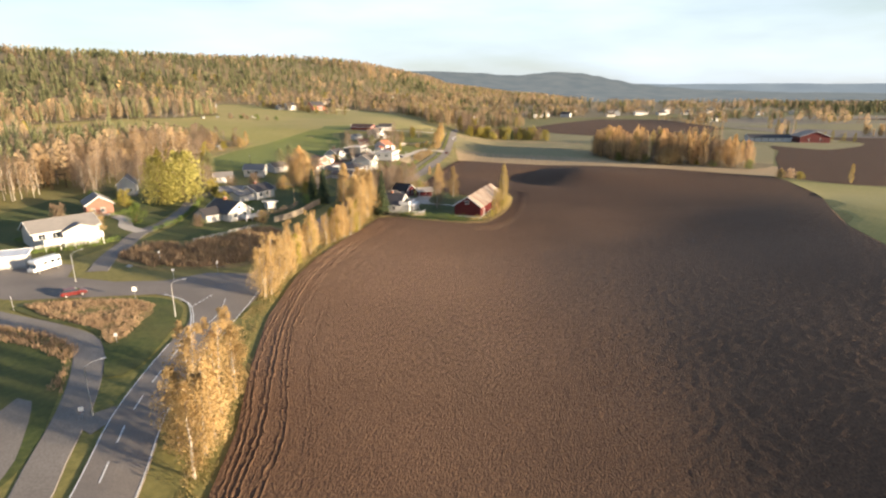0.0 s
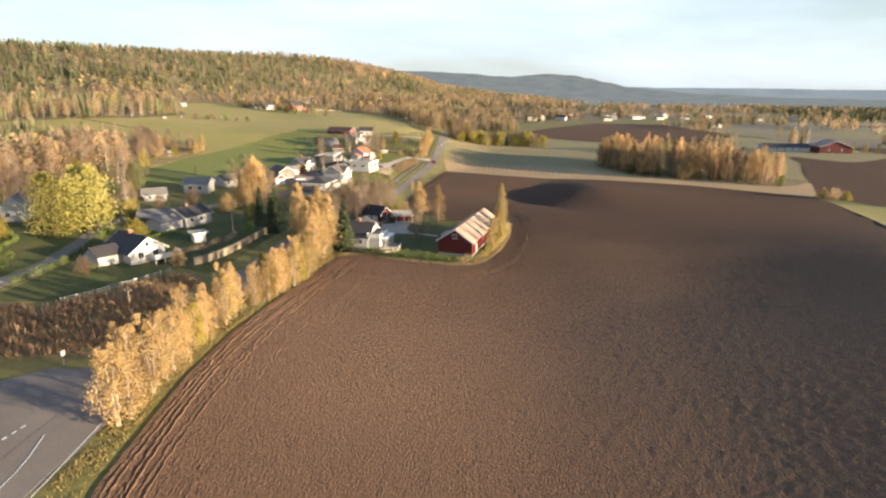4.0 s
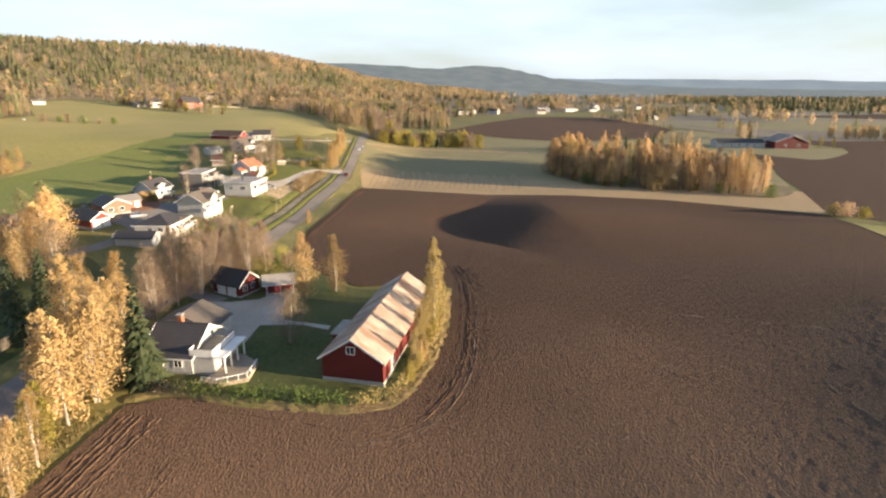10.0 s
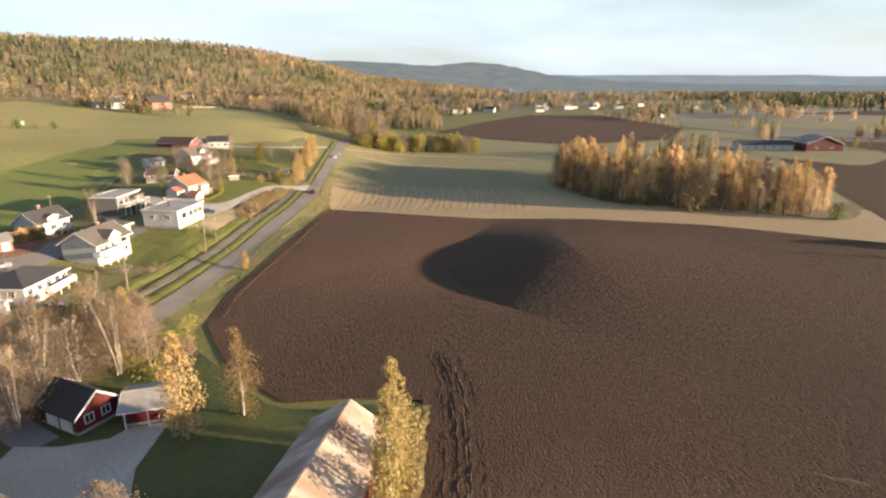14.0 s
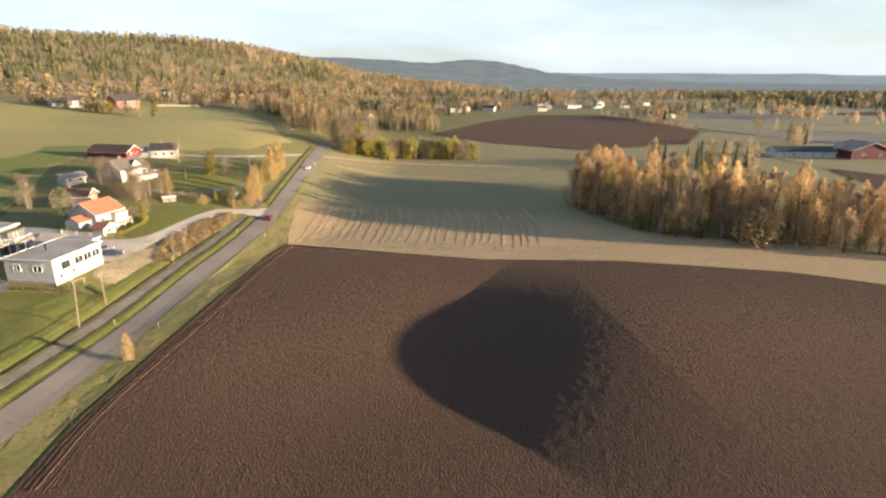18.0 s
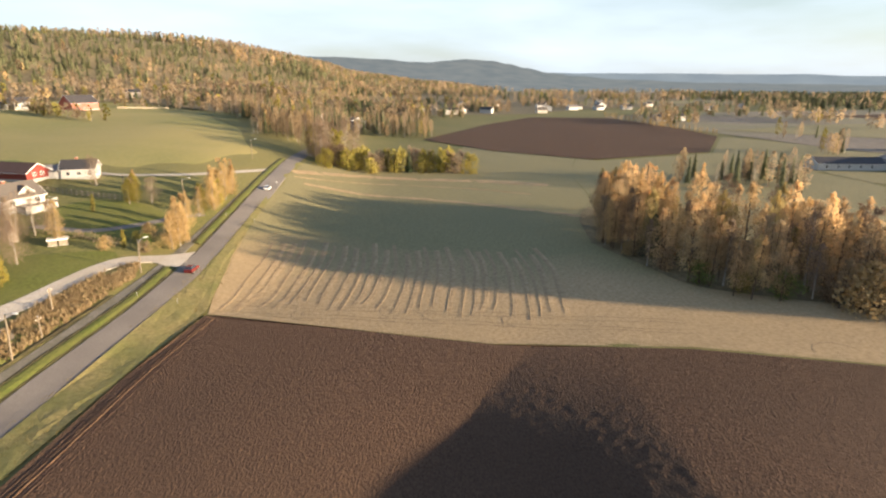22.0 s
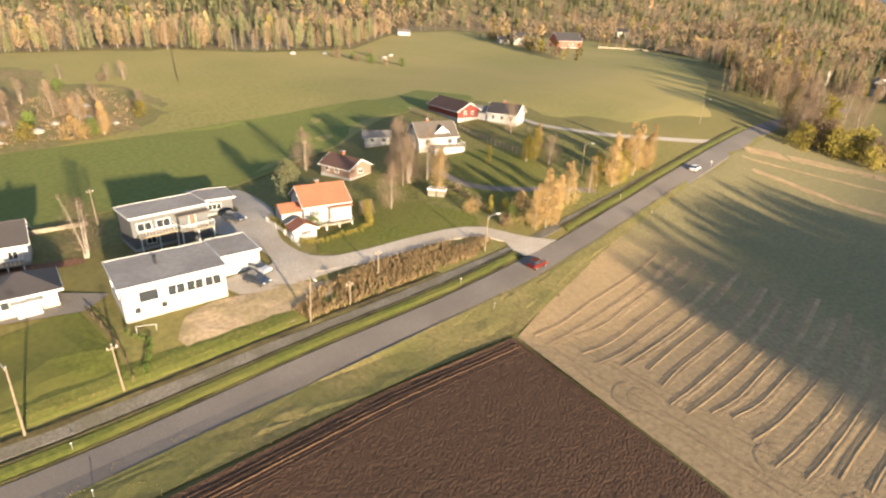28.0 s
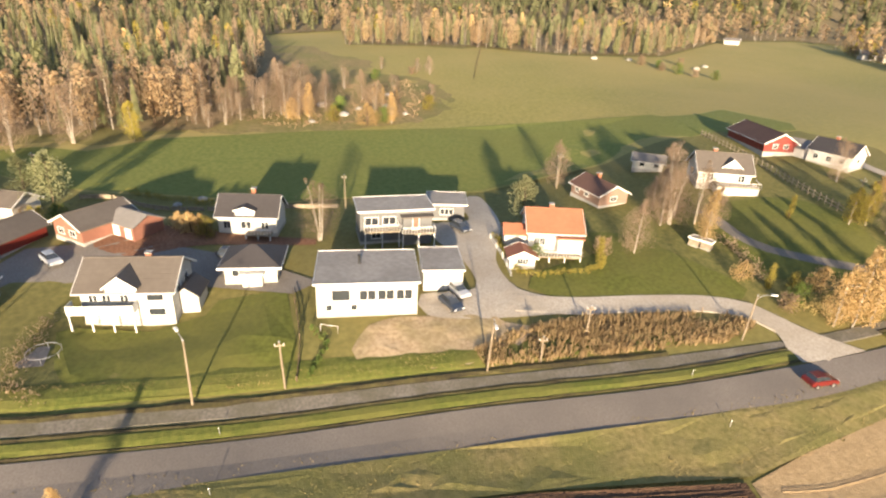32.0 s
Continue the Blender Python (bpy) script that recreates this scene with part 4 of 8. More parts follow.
NORTH = [(-6.2, 226), (-5.2, 240), (0.2, 266), (4.2, 287), (8.7, 303.8)]
for off, prof, m in ((0.3, [(0.5 * px, 0.9 * pz) for px, pz in RUT], M_SOIL_DARK), (1.0, [(0.5 * px, 1.0 * pz) for px, pz in RUT], M_SOIL), (1.9, [(0.45 * px, 0.8 * pz) for px, pz in RUT], M_SOIL_DARK), (2.7, [(0.4 * px, 0.7 * pz) for px, pz in RUT], M_SOIL), (5.2, [(-0.2, 0.07), (-0.07, 0.15), (0.07, 0.15), (0.2, 0.07)], M_SOIL_PALE)):
    base = [Vector(p) for p in NORTH]
    nn = sides(base)
    tagged(ribbon("furrow_ridge", [tuple(b - n * off) for b, n in zip(base, nn)], prof, m, step=0.8, uneven=0.05), "ridge of soil along the edge of the ploughing", "track", kind="structure")
rl = random.Random(8)
for i in range(27):
    x0 = 10.5 + i * 2.15
    y0 = 304.5 - 0.24 * (x0 - 10)
    lean = 3.6 + 0.05 * (x0 - 10)
    head = 7.5 + 2.0 * math.sin(i * 1.3) if x0 > 14 else 4.0
    hook = 0.7 + 0.8 * math.sin(i * 0.7)
    pts = [(x0 - 0.6 * hook, y0 + head - 1.5), (x0 + 0.16 * lean, y0 + head + 3), (x0 + 0.48 * lean, y0 + head + 11), (x0 + 0.85 * lean, y0 + head + 22), (x0 + lean, y0 + head + 33 + 3 * math.sin(i * 2.7))]
    pts = [(px + rl.uniform(-0.18, 0.18), py) for px, py in pts]
    w = rl.uniform(0.28, 0.46)
    tagged(ribbon("wheel_groove", pts, [(-w, 0.084), (-0.5 * w, 0.132), (-0.1 * w, 0.1), (0.4 * w, 0.1), (w, 0.084)], M_GROOVE, step=1.0, uneven=0.02), "shallow brown wheel groove in the stubble", "track", group="grooves in the stubble", kind="structure")
    if i % 3:
        tagged(ribbon("straw_line", [(px + 0.62, py) for px, py in pts], [(-0.34, 0.084), (-0.1, 0.104), (0.1, 0.104), (0.34, 0.084)], M_STRAW_THIN, step=1.0, uneven=0.02), "pale line of straw left in the stubble", "straw", group="straw lines in the stubble", kind="structure")
# turning marks on the headland
for x, y, r, a0, n in ((24.5, 303.6, 2.6, 2.4, 7), (25.2, 303.8, 1.7, 2.2, 7), (38.5, 303.0, 2.4, 2.0, 7), (46, 300.5, 3.0, 2.2, 6), (58, 297, 2.6, 2.1, 6), (100, 279, 3.4, 0.3, 7)):
    pts = [(x + r * math.cos(a0 + 0.45 * k), y + r * math.sin(a0 + 0.45 * k)) for k in range(n)]
    tagged(ribbon("turning_track", pts, [(-0.22, 0.084), (-0.07, 0.1), (0.07, 0.1), (0.22, 0.084)], M_GROOVE, step=0.8, uneven=0.02), "curved tractor turning mark in the stubble", "track", kind="structure")
for off in (1.6, 2.9, 5.4, 6.7):
    pts = [(12 + 6 * k, 304.0 - 0.24 * (2 + 6 * k) + off + 0.3 * math.sin(k * 1.9 + off)) for k in range(13)]
    tagged(ribbon("wheel_groove", pts, [(-0.17, 0.084), (-0.05, 0.1), (0.05, 0.1), (0.17, 0.084)], M_GROOVE, step=1.2, uneven=0.02), "wheel mark along the edge of the stubble", "track", group="grooves in the stubble", kind="structure")
# pale uncut strips across the green part of the stubble
for pts, w in (([(10.5, 420), (34, 434), (60, 431), (84, 424), (104, 414)], 3.0), ([(16, 404), (30, 402), (60, 391), (86, 373), (98, 362)], 1.5), ([(12, 412), (40, 420), (70, 412), (92, 398)], 0.8)):
    tagged(ribbon("straw_strip", pts, [(-w, 0.10), (-0.4 * w, 0.115), (0.4 * w, 0.115), (w, 0.10)], M_STRAW_THIN, step=3.0, uneven=0.3), "pale straw strip across the greening field", "straw", kind="structure")
# chaff streaks on the ploughing
for pts, w in (([(60, 178), (66, 174.5), (71, 171.8), (78, 167.2), (86, 160.5)], 0.35), ([(66.5, 158), (65.5, 151.8), (64.2, 142.6), (62.6, 135.6), (60, 128)], 0.3), ([(33.5, 148.1), (39.5, 148.8)], 0.5), ([(47, 162.6), (52, 161.2), (59.1, 160.1), (63.9, 161.7)], 0.35)):
    tagged(ribbon("chaff_streak", pts, [(-w, 0.12), (0, 0.16), (w, 0.12)], M_SOIL_PALE, step=1.2, uneven=0.22), "faint pale streak of chaff on the soil", "track", kind="structure")

# road markings
centre = spline(MAIN, 1.0)
cn = sides(centre)
for i in range(20, 62, 6):
    for o in ((0.9,) if i < 62 else (0.0,)):
        a, b = centre[i] + cn[i] * o, centre[i + 3] + cn[i + 3] * o
        d = (b - a).normalized()
        s = Vector((-d.y, d.x)) * 0.07
        vv = [(q.x, q.y, hz(q.x, q.y) + 0.175) for q in (a - s, b - s, b + s, a + s)]
        tagged(mesh_object("road_marking", vv, [(0, 1, 2, 3)], M_PAINT, main_road), "white dashed road line")
tagged(ribbon("edge_line", [tuple(p - n * 2.75) for p, n in list(zip(centre, cn))[10:66:3]], [(-0.06, 0.16), (0.06, 0.16)], M_PAINT, parent=None), "white painted road edge line", "road line", kind="structure")
tagged(ribbon("edge_line", [tuple(p + n * 2.75) for p, n in list(zip(centre, cn))[10:64:3]], [(-0.06, 0.16), (0.06, 0.16)], M_PAINT, parent=None), "white painted road edge line", "road line", kind="structure")
for off in (0.0, 0.35):
    tagged(ribbon("edge_line", [(-37.3 - off, 72.0), (-38.2 - off, 78.2), (-40.4 - off, 83.8), (-42.9, 88.0 - off), (-45.4, 90.0 - off), (-48.6, 91.4 - off)], [(-0.07, 0.15), (0.07, 0.15)], M_PAINT), "white kerb line round the junction corner", "road line", kind="structure")
tagged(ribbon("edge_line", [(-37.2, 76.5), (-36.4, 82.3), (-36.9, 87), (-37.8, 90.6)], [(-0.06, 0.19), (0.06, 0.19)], M_PAINT), "white lane line through the junction", "road line", kind="structure")
tagged(ribbon("edge_line", [(-33.6, 96), (-33.2, 86), (-32.9, 76), (-31.6, 64)], [(-0.06, 0.165), (0.06, 0.165)], M_PAINT), "white painted road edge line", "road line", kind="structure")
for k in range(6):
    ya = 86.2 + 1.05 * k
    xa = -41.8 + 0.2 * k
    vv = [(x, y, hz(x, y) + 0.16) for x, y in ((xa - 0.14, ya), (xa + 0.14, ya), (xa + 0.22, ya + 0.55), (xa - 0.06, ya + 0.55))]
    tagged(mesh_object("road_marking", vv, [(0, 1, 2, 3)], M_PAINT, main_road), "white give-way dash")

tagged(area("dry_scrub_ground", [(-107.7, 261.7), (-106.4, 282.6), (-106.1, 302.1), (-106.5, 316.5), (-116.7, 317.4), (-126.0, 327.3), (-138.7, 321.0), (-151.2, 325.5), (-170.7, 317.4), (-196.7, 325.5), (-223.0, 314.2), (-249.0, 309.5), (-248.0, 286.9), (-203.0, 282.6), (-160.7, 273.2), (-138.4, 261.7), (-121.4, 256.0)], 0.10, M_SCRUB, step=4, wobble=1.6), "dry stony scrub ground at the meadow corner", "ground", kind="structure")

M_VALLEY = surface("bare_valley_field", (0.15, 0.118, 0.085), (0.235, 0.19, 0.14), grain=0.2, wide=0.006, third=(0.17, 0.165, 0.08), wide_amount=0.7, bump=0.5, bump_scale=1.0)
tagged(area("valley_field", [(309, 600), (312, 700), (318, 830), (520, 915), (900, 985), (1050, 820), (760, 560), (440, 478), (330, 482)], 0.25, M_VALLEY, step=24), "bare brown fields across the valley", "field", kind="structure")
PLAIN_WOOD = [(-60, 870), (20, 850), (150, 880), (235, 880), (420, 1040), (900, 1250), (1500, 1500), (2600, 1700), (3200, 3000), (1500, 3100), (0, 2600), (-60, 1500)]
tagged(area("valley_wood_floor", PLAIN_WOOD, 0.3, M_FOREST_FLOOR, step=60), "dark woodland floor across the valley", "ground", kind="structure")
for k, (poly, m, lab) in enumerate((([(330, 640), (520, 700), (640, 660), (560, 570), (420, 560)], M_STUBBLE, "pale distant stubble field"), ([(560, 820), (900, 900), (1050, 820), (800, 700)], M_SOIL, "dark distant ploughed field"),
                                    ([(700, 560), (1100, 640), (1200, 520), (800, 460)], M_FIELD, "distant green field strip"), ([(430, 1290), (800, 1420), (1000, 1330), (640, 1220)], M_STUBBLE, "narrow pale field among the woods"))):
    tagged(area("distant_field", poly, 0.5, m, step=40), lab + " in the valley", "field", kind="structure")
# ---- building kit ----
def box_bm(x0, x1, y0, y1, z0, z1, bevel=0.0):
    bm = bmesh.new()
    bmesh.ops.create_cube(bm, size=1, matrix=Matrix.LocRotScale(((x0 + x1) / 2, (y0 + y1) / 2, (z0 + z1) / 2), None, (x1 - x0, y1 - y0, z1 - z0)))
    if bevel:
        bmesh.ops.bevel(bm, geom=bm.edges[:], offset=bevel, segments=1, affect="EDGES")
    return bm


def join_boxes(boxes):
    bm = bmesh.new()
    for x0, x1, y0, y1, z0, z1 in boxes:
        bmesh.ops.create_cube(bm, size=1, matrix=Matrix.LocRotScale(((x0 + x1) / 2, (y0 + y1) / 2, (z0 + z1) / 2), None, (x1 - x0, y1 - y0, z1 - z0)))
    return bm


def slab_bm(corners, thick):
    """A flat slab: four or three corners in order, thickened downwards."""
    bm = bmesh.new()
    top = [bm.verts.new(c) for c in corners]
    low = [bm.verts.new((c[0], c[1], c[2] - thick)) for c in corners]
    n = len(corners)
    bm.faces.new(top)
    bm.faces.new(low[::-1])
    for i in range(n):
        bm.faces.new((top[i], low[i], low[(i + 1) % n], top[(i + 1) % n]))
    bmesh.ops.recalc_face_normals(bm, faces=bm.faces)
    return bm


def tube_bm(points, radii, seg=6):
    """A tapered limb through points."""
    bm = bmesh.new()
    rings = []
    for i, p in enumerate(points):
        d = (Vector(points[min(i + 1, len(points) - 1)]) - Vector(points[max(i - 1, 0)])).normalized()
        a = d.orthogonal().normalized()
        b = d.cross(a)
        rings.append([bm.verts.new(Vector(p) + radii[i] * (math.cos(t) * a + math.sin(t) * b)) for t in (2 * math.pi * k / seg for k in range(seg))])
    for r0, r1 in zip(rings, rings[1:]):
        for k in range(seg):
            bm.faces.new((r0[k], r0[(k + 1) % seg], r1[(k + 1) % seg], r1[k]))
    bm.faces.new(rings[-1])
    bm.faces.new(rings[0][::-1])
    return bm


def ring_bm(w, h, t, y0=-0.07, y1=0.03):
    """A rectangular frame of width t round an opening w x h that starts at z = 0."""
    bm = bmesh.new()
    inner = [(-w / 2, 0), (w / 2, 0), (w / 2, h), (-w / 2, h)]
    outer = [(-w / 2 - t, -t), (w / 2 + t, -t), (w / 2 + t, h + t), (-w / 2 - t, h + t)]
    v = [[bm.verts.new((x, y, z)) for x, z in loop] for loop, y in ((outer, y0), (inner, y0), (inner, y1), (outer, y1))]
    for i in range(4):
        j = (i + 1) % 4
        for a, b in ((0, 1), (1, 2), (2, 3), (3, 0)):
            bm.faces.new((v[a][i], v[a][j], v[b][j], v[b][i]))
    bmesh.ops.recalc_face_normals(bm, faces=bm.faces)
    return bm


def add_window(parent, wall, u, z, w, h, L, D, bars=1, name="window"):
    """A framed window on a wall of the box L x D: f front, b back, l left, r right."""
    m = {"f": pose(u, 0, z), "b": pose(u, D, z, 0, 0, 180), "l": pose(0, u, z, 0, 0, -90), "r": pose(L, u, z, 0, 0, 90)}[wall]
    t = 0.09
    fr = part(name, ring_bm(w, h, t), M_TRIM, parent, "white framed window")
    fr.matrix_basis = m
    for k in range(bars):
        c = -w / 2 + w * (k + 1) / (bars + 1)
        part("mullion", box_bm(c - 0.035, c + 0.035, -0.06, 0.03, 0, h), M_TRIM, fr)
    part("pane", box_bm(-w / 2, w / 2, -0.03, 0.02, 0, h), M_GLASS, fr, "dark reflecting glass")
    return fr


def add_door(parent, wall, u, L, D, w=0.9, h=1.8, material=None, z=0.1):
    m = {"f": pose(u, 0, z), "b": pose(u, D, z, 0, 0, 180), "l": pose(0, u, z, 0, 0, -90), "r": pose(L, u, z, 0, 0, 90)}[wall]
    d = part("door", join_boxes([(-w / 2, w / 2, -0.05, 0.02, 0, h), (-w / 2 + 0.12, w / 2 - 0.12, -0.075, -0.04, 0.2, h * 0.45), (-w / 2 + 0.12, w / 2 - 0.12, -0.075, -0.04, h * 0.55, h - 0.15)]), material or M_TRIM, parent)
    d.matrix_basis = m
    part("door_frame", ring_bm(w, h, 0.1), M_TRIM, d)
    part("handle", box_bm(w / 2 - 0.16, w / 2 - 0.1, -0.13, -0.07, h * 0.48, h * 0.54), M_METAL, d, "metal handle")
    return d


def house(label, p, q, depth, wall_h, roof="gx", rise=2.5, walls=None, tiles=None, windows=(), doors=(), chimney=None, name="house", category="house",
          over=0.45, base_h=0.35, base_z=None, foundation=2.0, lift=0.0, size=1.0):
    """A building whose front wall runs from p to q on the plan and whose depth goes to the left of that way."""
    p, q = Vector(p), Vector(q)
    L, D = (q - p).length / size, depth
    d = (q - p).normalized()
    mid = p + (d * L / 2 + Vector((-d.y, d.x)) * D / 2) * size
    root = new(name)
    z0 = (hz(mid.x, mid.y) if base_z is None else base_z) + lift
    root.matrix_basis = pose(p.x, p.y, z0 + 0.0, 0, 0, math.degrees(math.atan2(d.y, d.x))) @ Matrix.Scale(size, 4)
    tagged(root, label, category)
    walls, tiles = walls or M_WHITE, tiles or M_ROOF_DARK
    part("foundation", box_bm(-0.04, L + 0.04, -0.04, D + 0.04, -foundation, base_h), M_CONCRETE, root, "grey concrete foundation")
    bm = bmesh.new()
    lo = [bm.verts.new(c) for c in ((0, 0, base_h), (L, 0, base_h), (L, D, base_h), (0, D, base_h))]
    hi = [bm.verts.new(c) for c in ((0, 0, wall_h), (L, 0, wall_h), (L, D, wall_h), (0, D, wall_h))]
    for i in range(4):
        j = (i + 1) % 4
        if roof == "gx" and i in (1, 3):
            top = bm.verts.new((L if i == 1 else 0, D / 2, wall_h + rise))
            bm.faces.new((lo[i], lo[j], hi[j], top, hi[i]))
        elif roof == "gy" and i in (0, 2):
            top = bm.verts.new((L / 2, 0 if i == 0 else D, wall_h + rise))
            bm.faces.new((lo[i], lo[j], hi[j], top, hi[i]))
        else:
            bm.faces.new((lo[i], lo[j], hi[j], hi[i]))
    part("wall", bm, walls, root)
    o, th = over, 0.18
    if roof == "gx":
        k = rise / (D / 2)
        e = wall_h - k * o + 0.12
        t = wall_h + rise + 0.12
        part("roof", slab_bm([(-o, -o, e), (L + o, -o, e), (L + o, D / 2, t), (-o, D / 2, t)], th), tiles, root)
        part("roof", slab_bm([(-o, D / 2, t), (L + o, D / 2, t), (L + o, D + o, e), (-o, D + o, e)], th), tiles, root)
        part("ridge_cap", box_bm(-o, L + o, D / 2 - 0.12, D / 2 + 0.12, t - 0.06, t + 0.05), tiles, root)
        for x in (-o - 0.05, L + o):
            part("bargeboard", slab_bm([(x, -o, e + 0.03), (x + 0.05, -o, e + 0.03), (x + 0.05, D / 2, t + 0.03), (x, D / 2, t + 0.03)], 0.26), M_TRIM, root, "white bargeboard")
            part("bargeboard", slab_bm([(x, D / 2, t + 0.03), (x + 0.05, D / 2, t + 0.03), (x + 0.05, D + o, e + 0.03), (x, D + o, e + 0.03)], 0.26), M_TRIM, root, "white bargeboard")
        for y in (-o - 0.1, D + o):
            part("gutter", box_bm(-o, L + o, y, y + 0.1, e - 0.2, e - 0.08), M_TRIM, root)
    elif roof == "gy":
        k = rise / (L / 2)
        e = wall_h - k * o + 0.12
        t = wall_h + rise + 0.12
        part("roof", slab_bm([(-o, -o, e), (L / 2, -o, t), (L / 2, D + o, t), (-o, D + o, e)], th), tiles, root)
        part("roof", slab_bm([(L / 2, -o, t), (L + o, -o, e), (L + o, D + o, e), (L / 2, D + o, t)], th), tiles, root)
        part("ridge_cap", box_bm(L / 2 - 0.12, L / 2 + 0.12, -o, D + o, t - 0.06, t + 0.05), tiles, root)
        for y in (-o - 0.05, D + o):
            part("bargeboard", slab_bm([(-o, y, e + 0.03), (L / 2, y, t + 0.03), (L / 2, y + 0.05, t + 0.03), (-o, y + 0.05, e + 0.03)], 0.26), M_TRIM, root, "white bargeboard")
            part("bargeboard", slab_bm([(L / 2, y, t + 0.03), (L + o, y, e + 0.03), (L + o, y + 0.05, e + 0.03), (L / 2, y + 0.05, t + 0.03)], 0.26), M_TRIM, root, "white bargeboard")
    elif roof == "hip":
        t, e = wall_h + rise, wall_h + 0.05
        if L >= D:
            a, b = (D / 2, D / 2, t), (L - D / 2, D / 2, t)
            A, B, C, E = (-o, -o, e), (L + o, -o, e), (L + o, D + o, e), (-o, D + o, e)
            faces = [[A, B, b, a], [B, C, b], [C, E, a, b], [E, A, a]]
        else:
            a, b = (L / 2, L / 2, t), (L / 2, D - L / 2, t)
            A, B, C, E = (-o, -o, e), (L + o, -o, e), (L + o, D + o, e), (-o, D + o, e)
            faces = [[A, B, a], [B, C, b, a], [C, E, b], [E, A, a, b]]
        for f in faces:
            part("roof", slab_bm(f, th), tiles, root)
        part("fascia", join_boxes([(-o, L + o, -o - 0.04, -o, e - 0.28, e), (-o, L + o, D + o, D + o + 0.04, e - 0.28, e), (-o - 0.04, -o, -o, D + o, e - 0.28, e), (L + o, L + o + 0.04, -o, D + o, e - 0.28, e)]), M_TRIM, root, "white fascia boards")
    else:
        part("roof", box_bm(-o, L + o, -o, D + o, wall_h, wall_h + 0.28), tiles, root)
        part("fascia", join_boxes([(-o - 0.05, L + o + 0.05, -o - 0.06, -o, wall_h + 0.1, wall_h + 0.34), (-o - 0.05, L + o + 0.05, D + o, D + o + 0.06, wall_h + 0.1, wall_h + 0.34),
                                   (-o - 0.06, -o, -o, D + o, wall_h + 0.1, wall_h + 0.34), (L + o, L + o + 0.06, -o, D + o, wall_h + 0.1, wall_h + 0.34)]), M_TRIM, root, "white roof edging")
    for w in windows:
        add_window(root, *w[:5], L, D, *(w[5:6] or (1,)))
    for w in doors:
        add_door(root, w[0], w[1], L, D, *w[2:])
    if chimney:
        cx, cy, cz = chimney
        c = part("chimney", box_bm(cx - 0.35, cx + 0.35, cy - 0.35, cy + 0.35, wall_h, cz, 0.02), M_BRICK, root, "brick chimney")
        part("cap", box_bm(cx - 0.45, cx + 0.45, cy - 0.45, cy + 0.45, cz, cz + 0.1), M_CONCRETE, c)
    return root


def row(wall, us, z, w=1.1, h=1.15, bars=1):
    return [(wall, u, z, w, h, bars) for u in us]


# ---- trees ----
def leaf_cloud(bm, rnd, centre, radius, count, size, flat=1.0):
    """Small leaf quads scattered in a clump."""
    c = Vector(centre)
    for _ in range(count):
        v = Vector((rnd.gauss(0, 1), rnd.gauss(0, 1), rnd.gauss(0, 1) * flat))
        v = v.normalized() * radius * rnd.random() ** 0.45
        v.z *= flat
        s = size * rnd.uniform(0.55, 1.3)
        a = Vector((rnd.gauss(0, 1), rnd.gauss(0, 1), rnd.gauss(0, 1))).normalized()
        b = a.orthogonal().normalized()
        q = c + v
        w = [bm.verts.new(q + x * a * s + y * b * s * 0.75) for x, y in ((-0.5, -0.3), (0.15, -0.5), (0.5, 0.3), (-0.15, 0.5))]
        bm.faces.new(w)


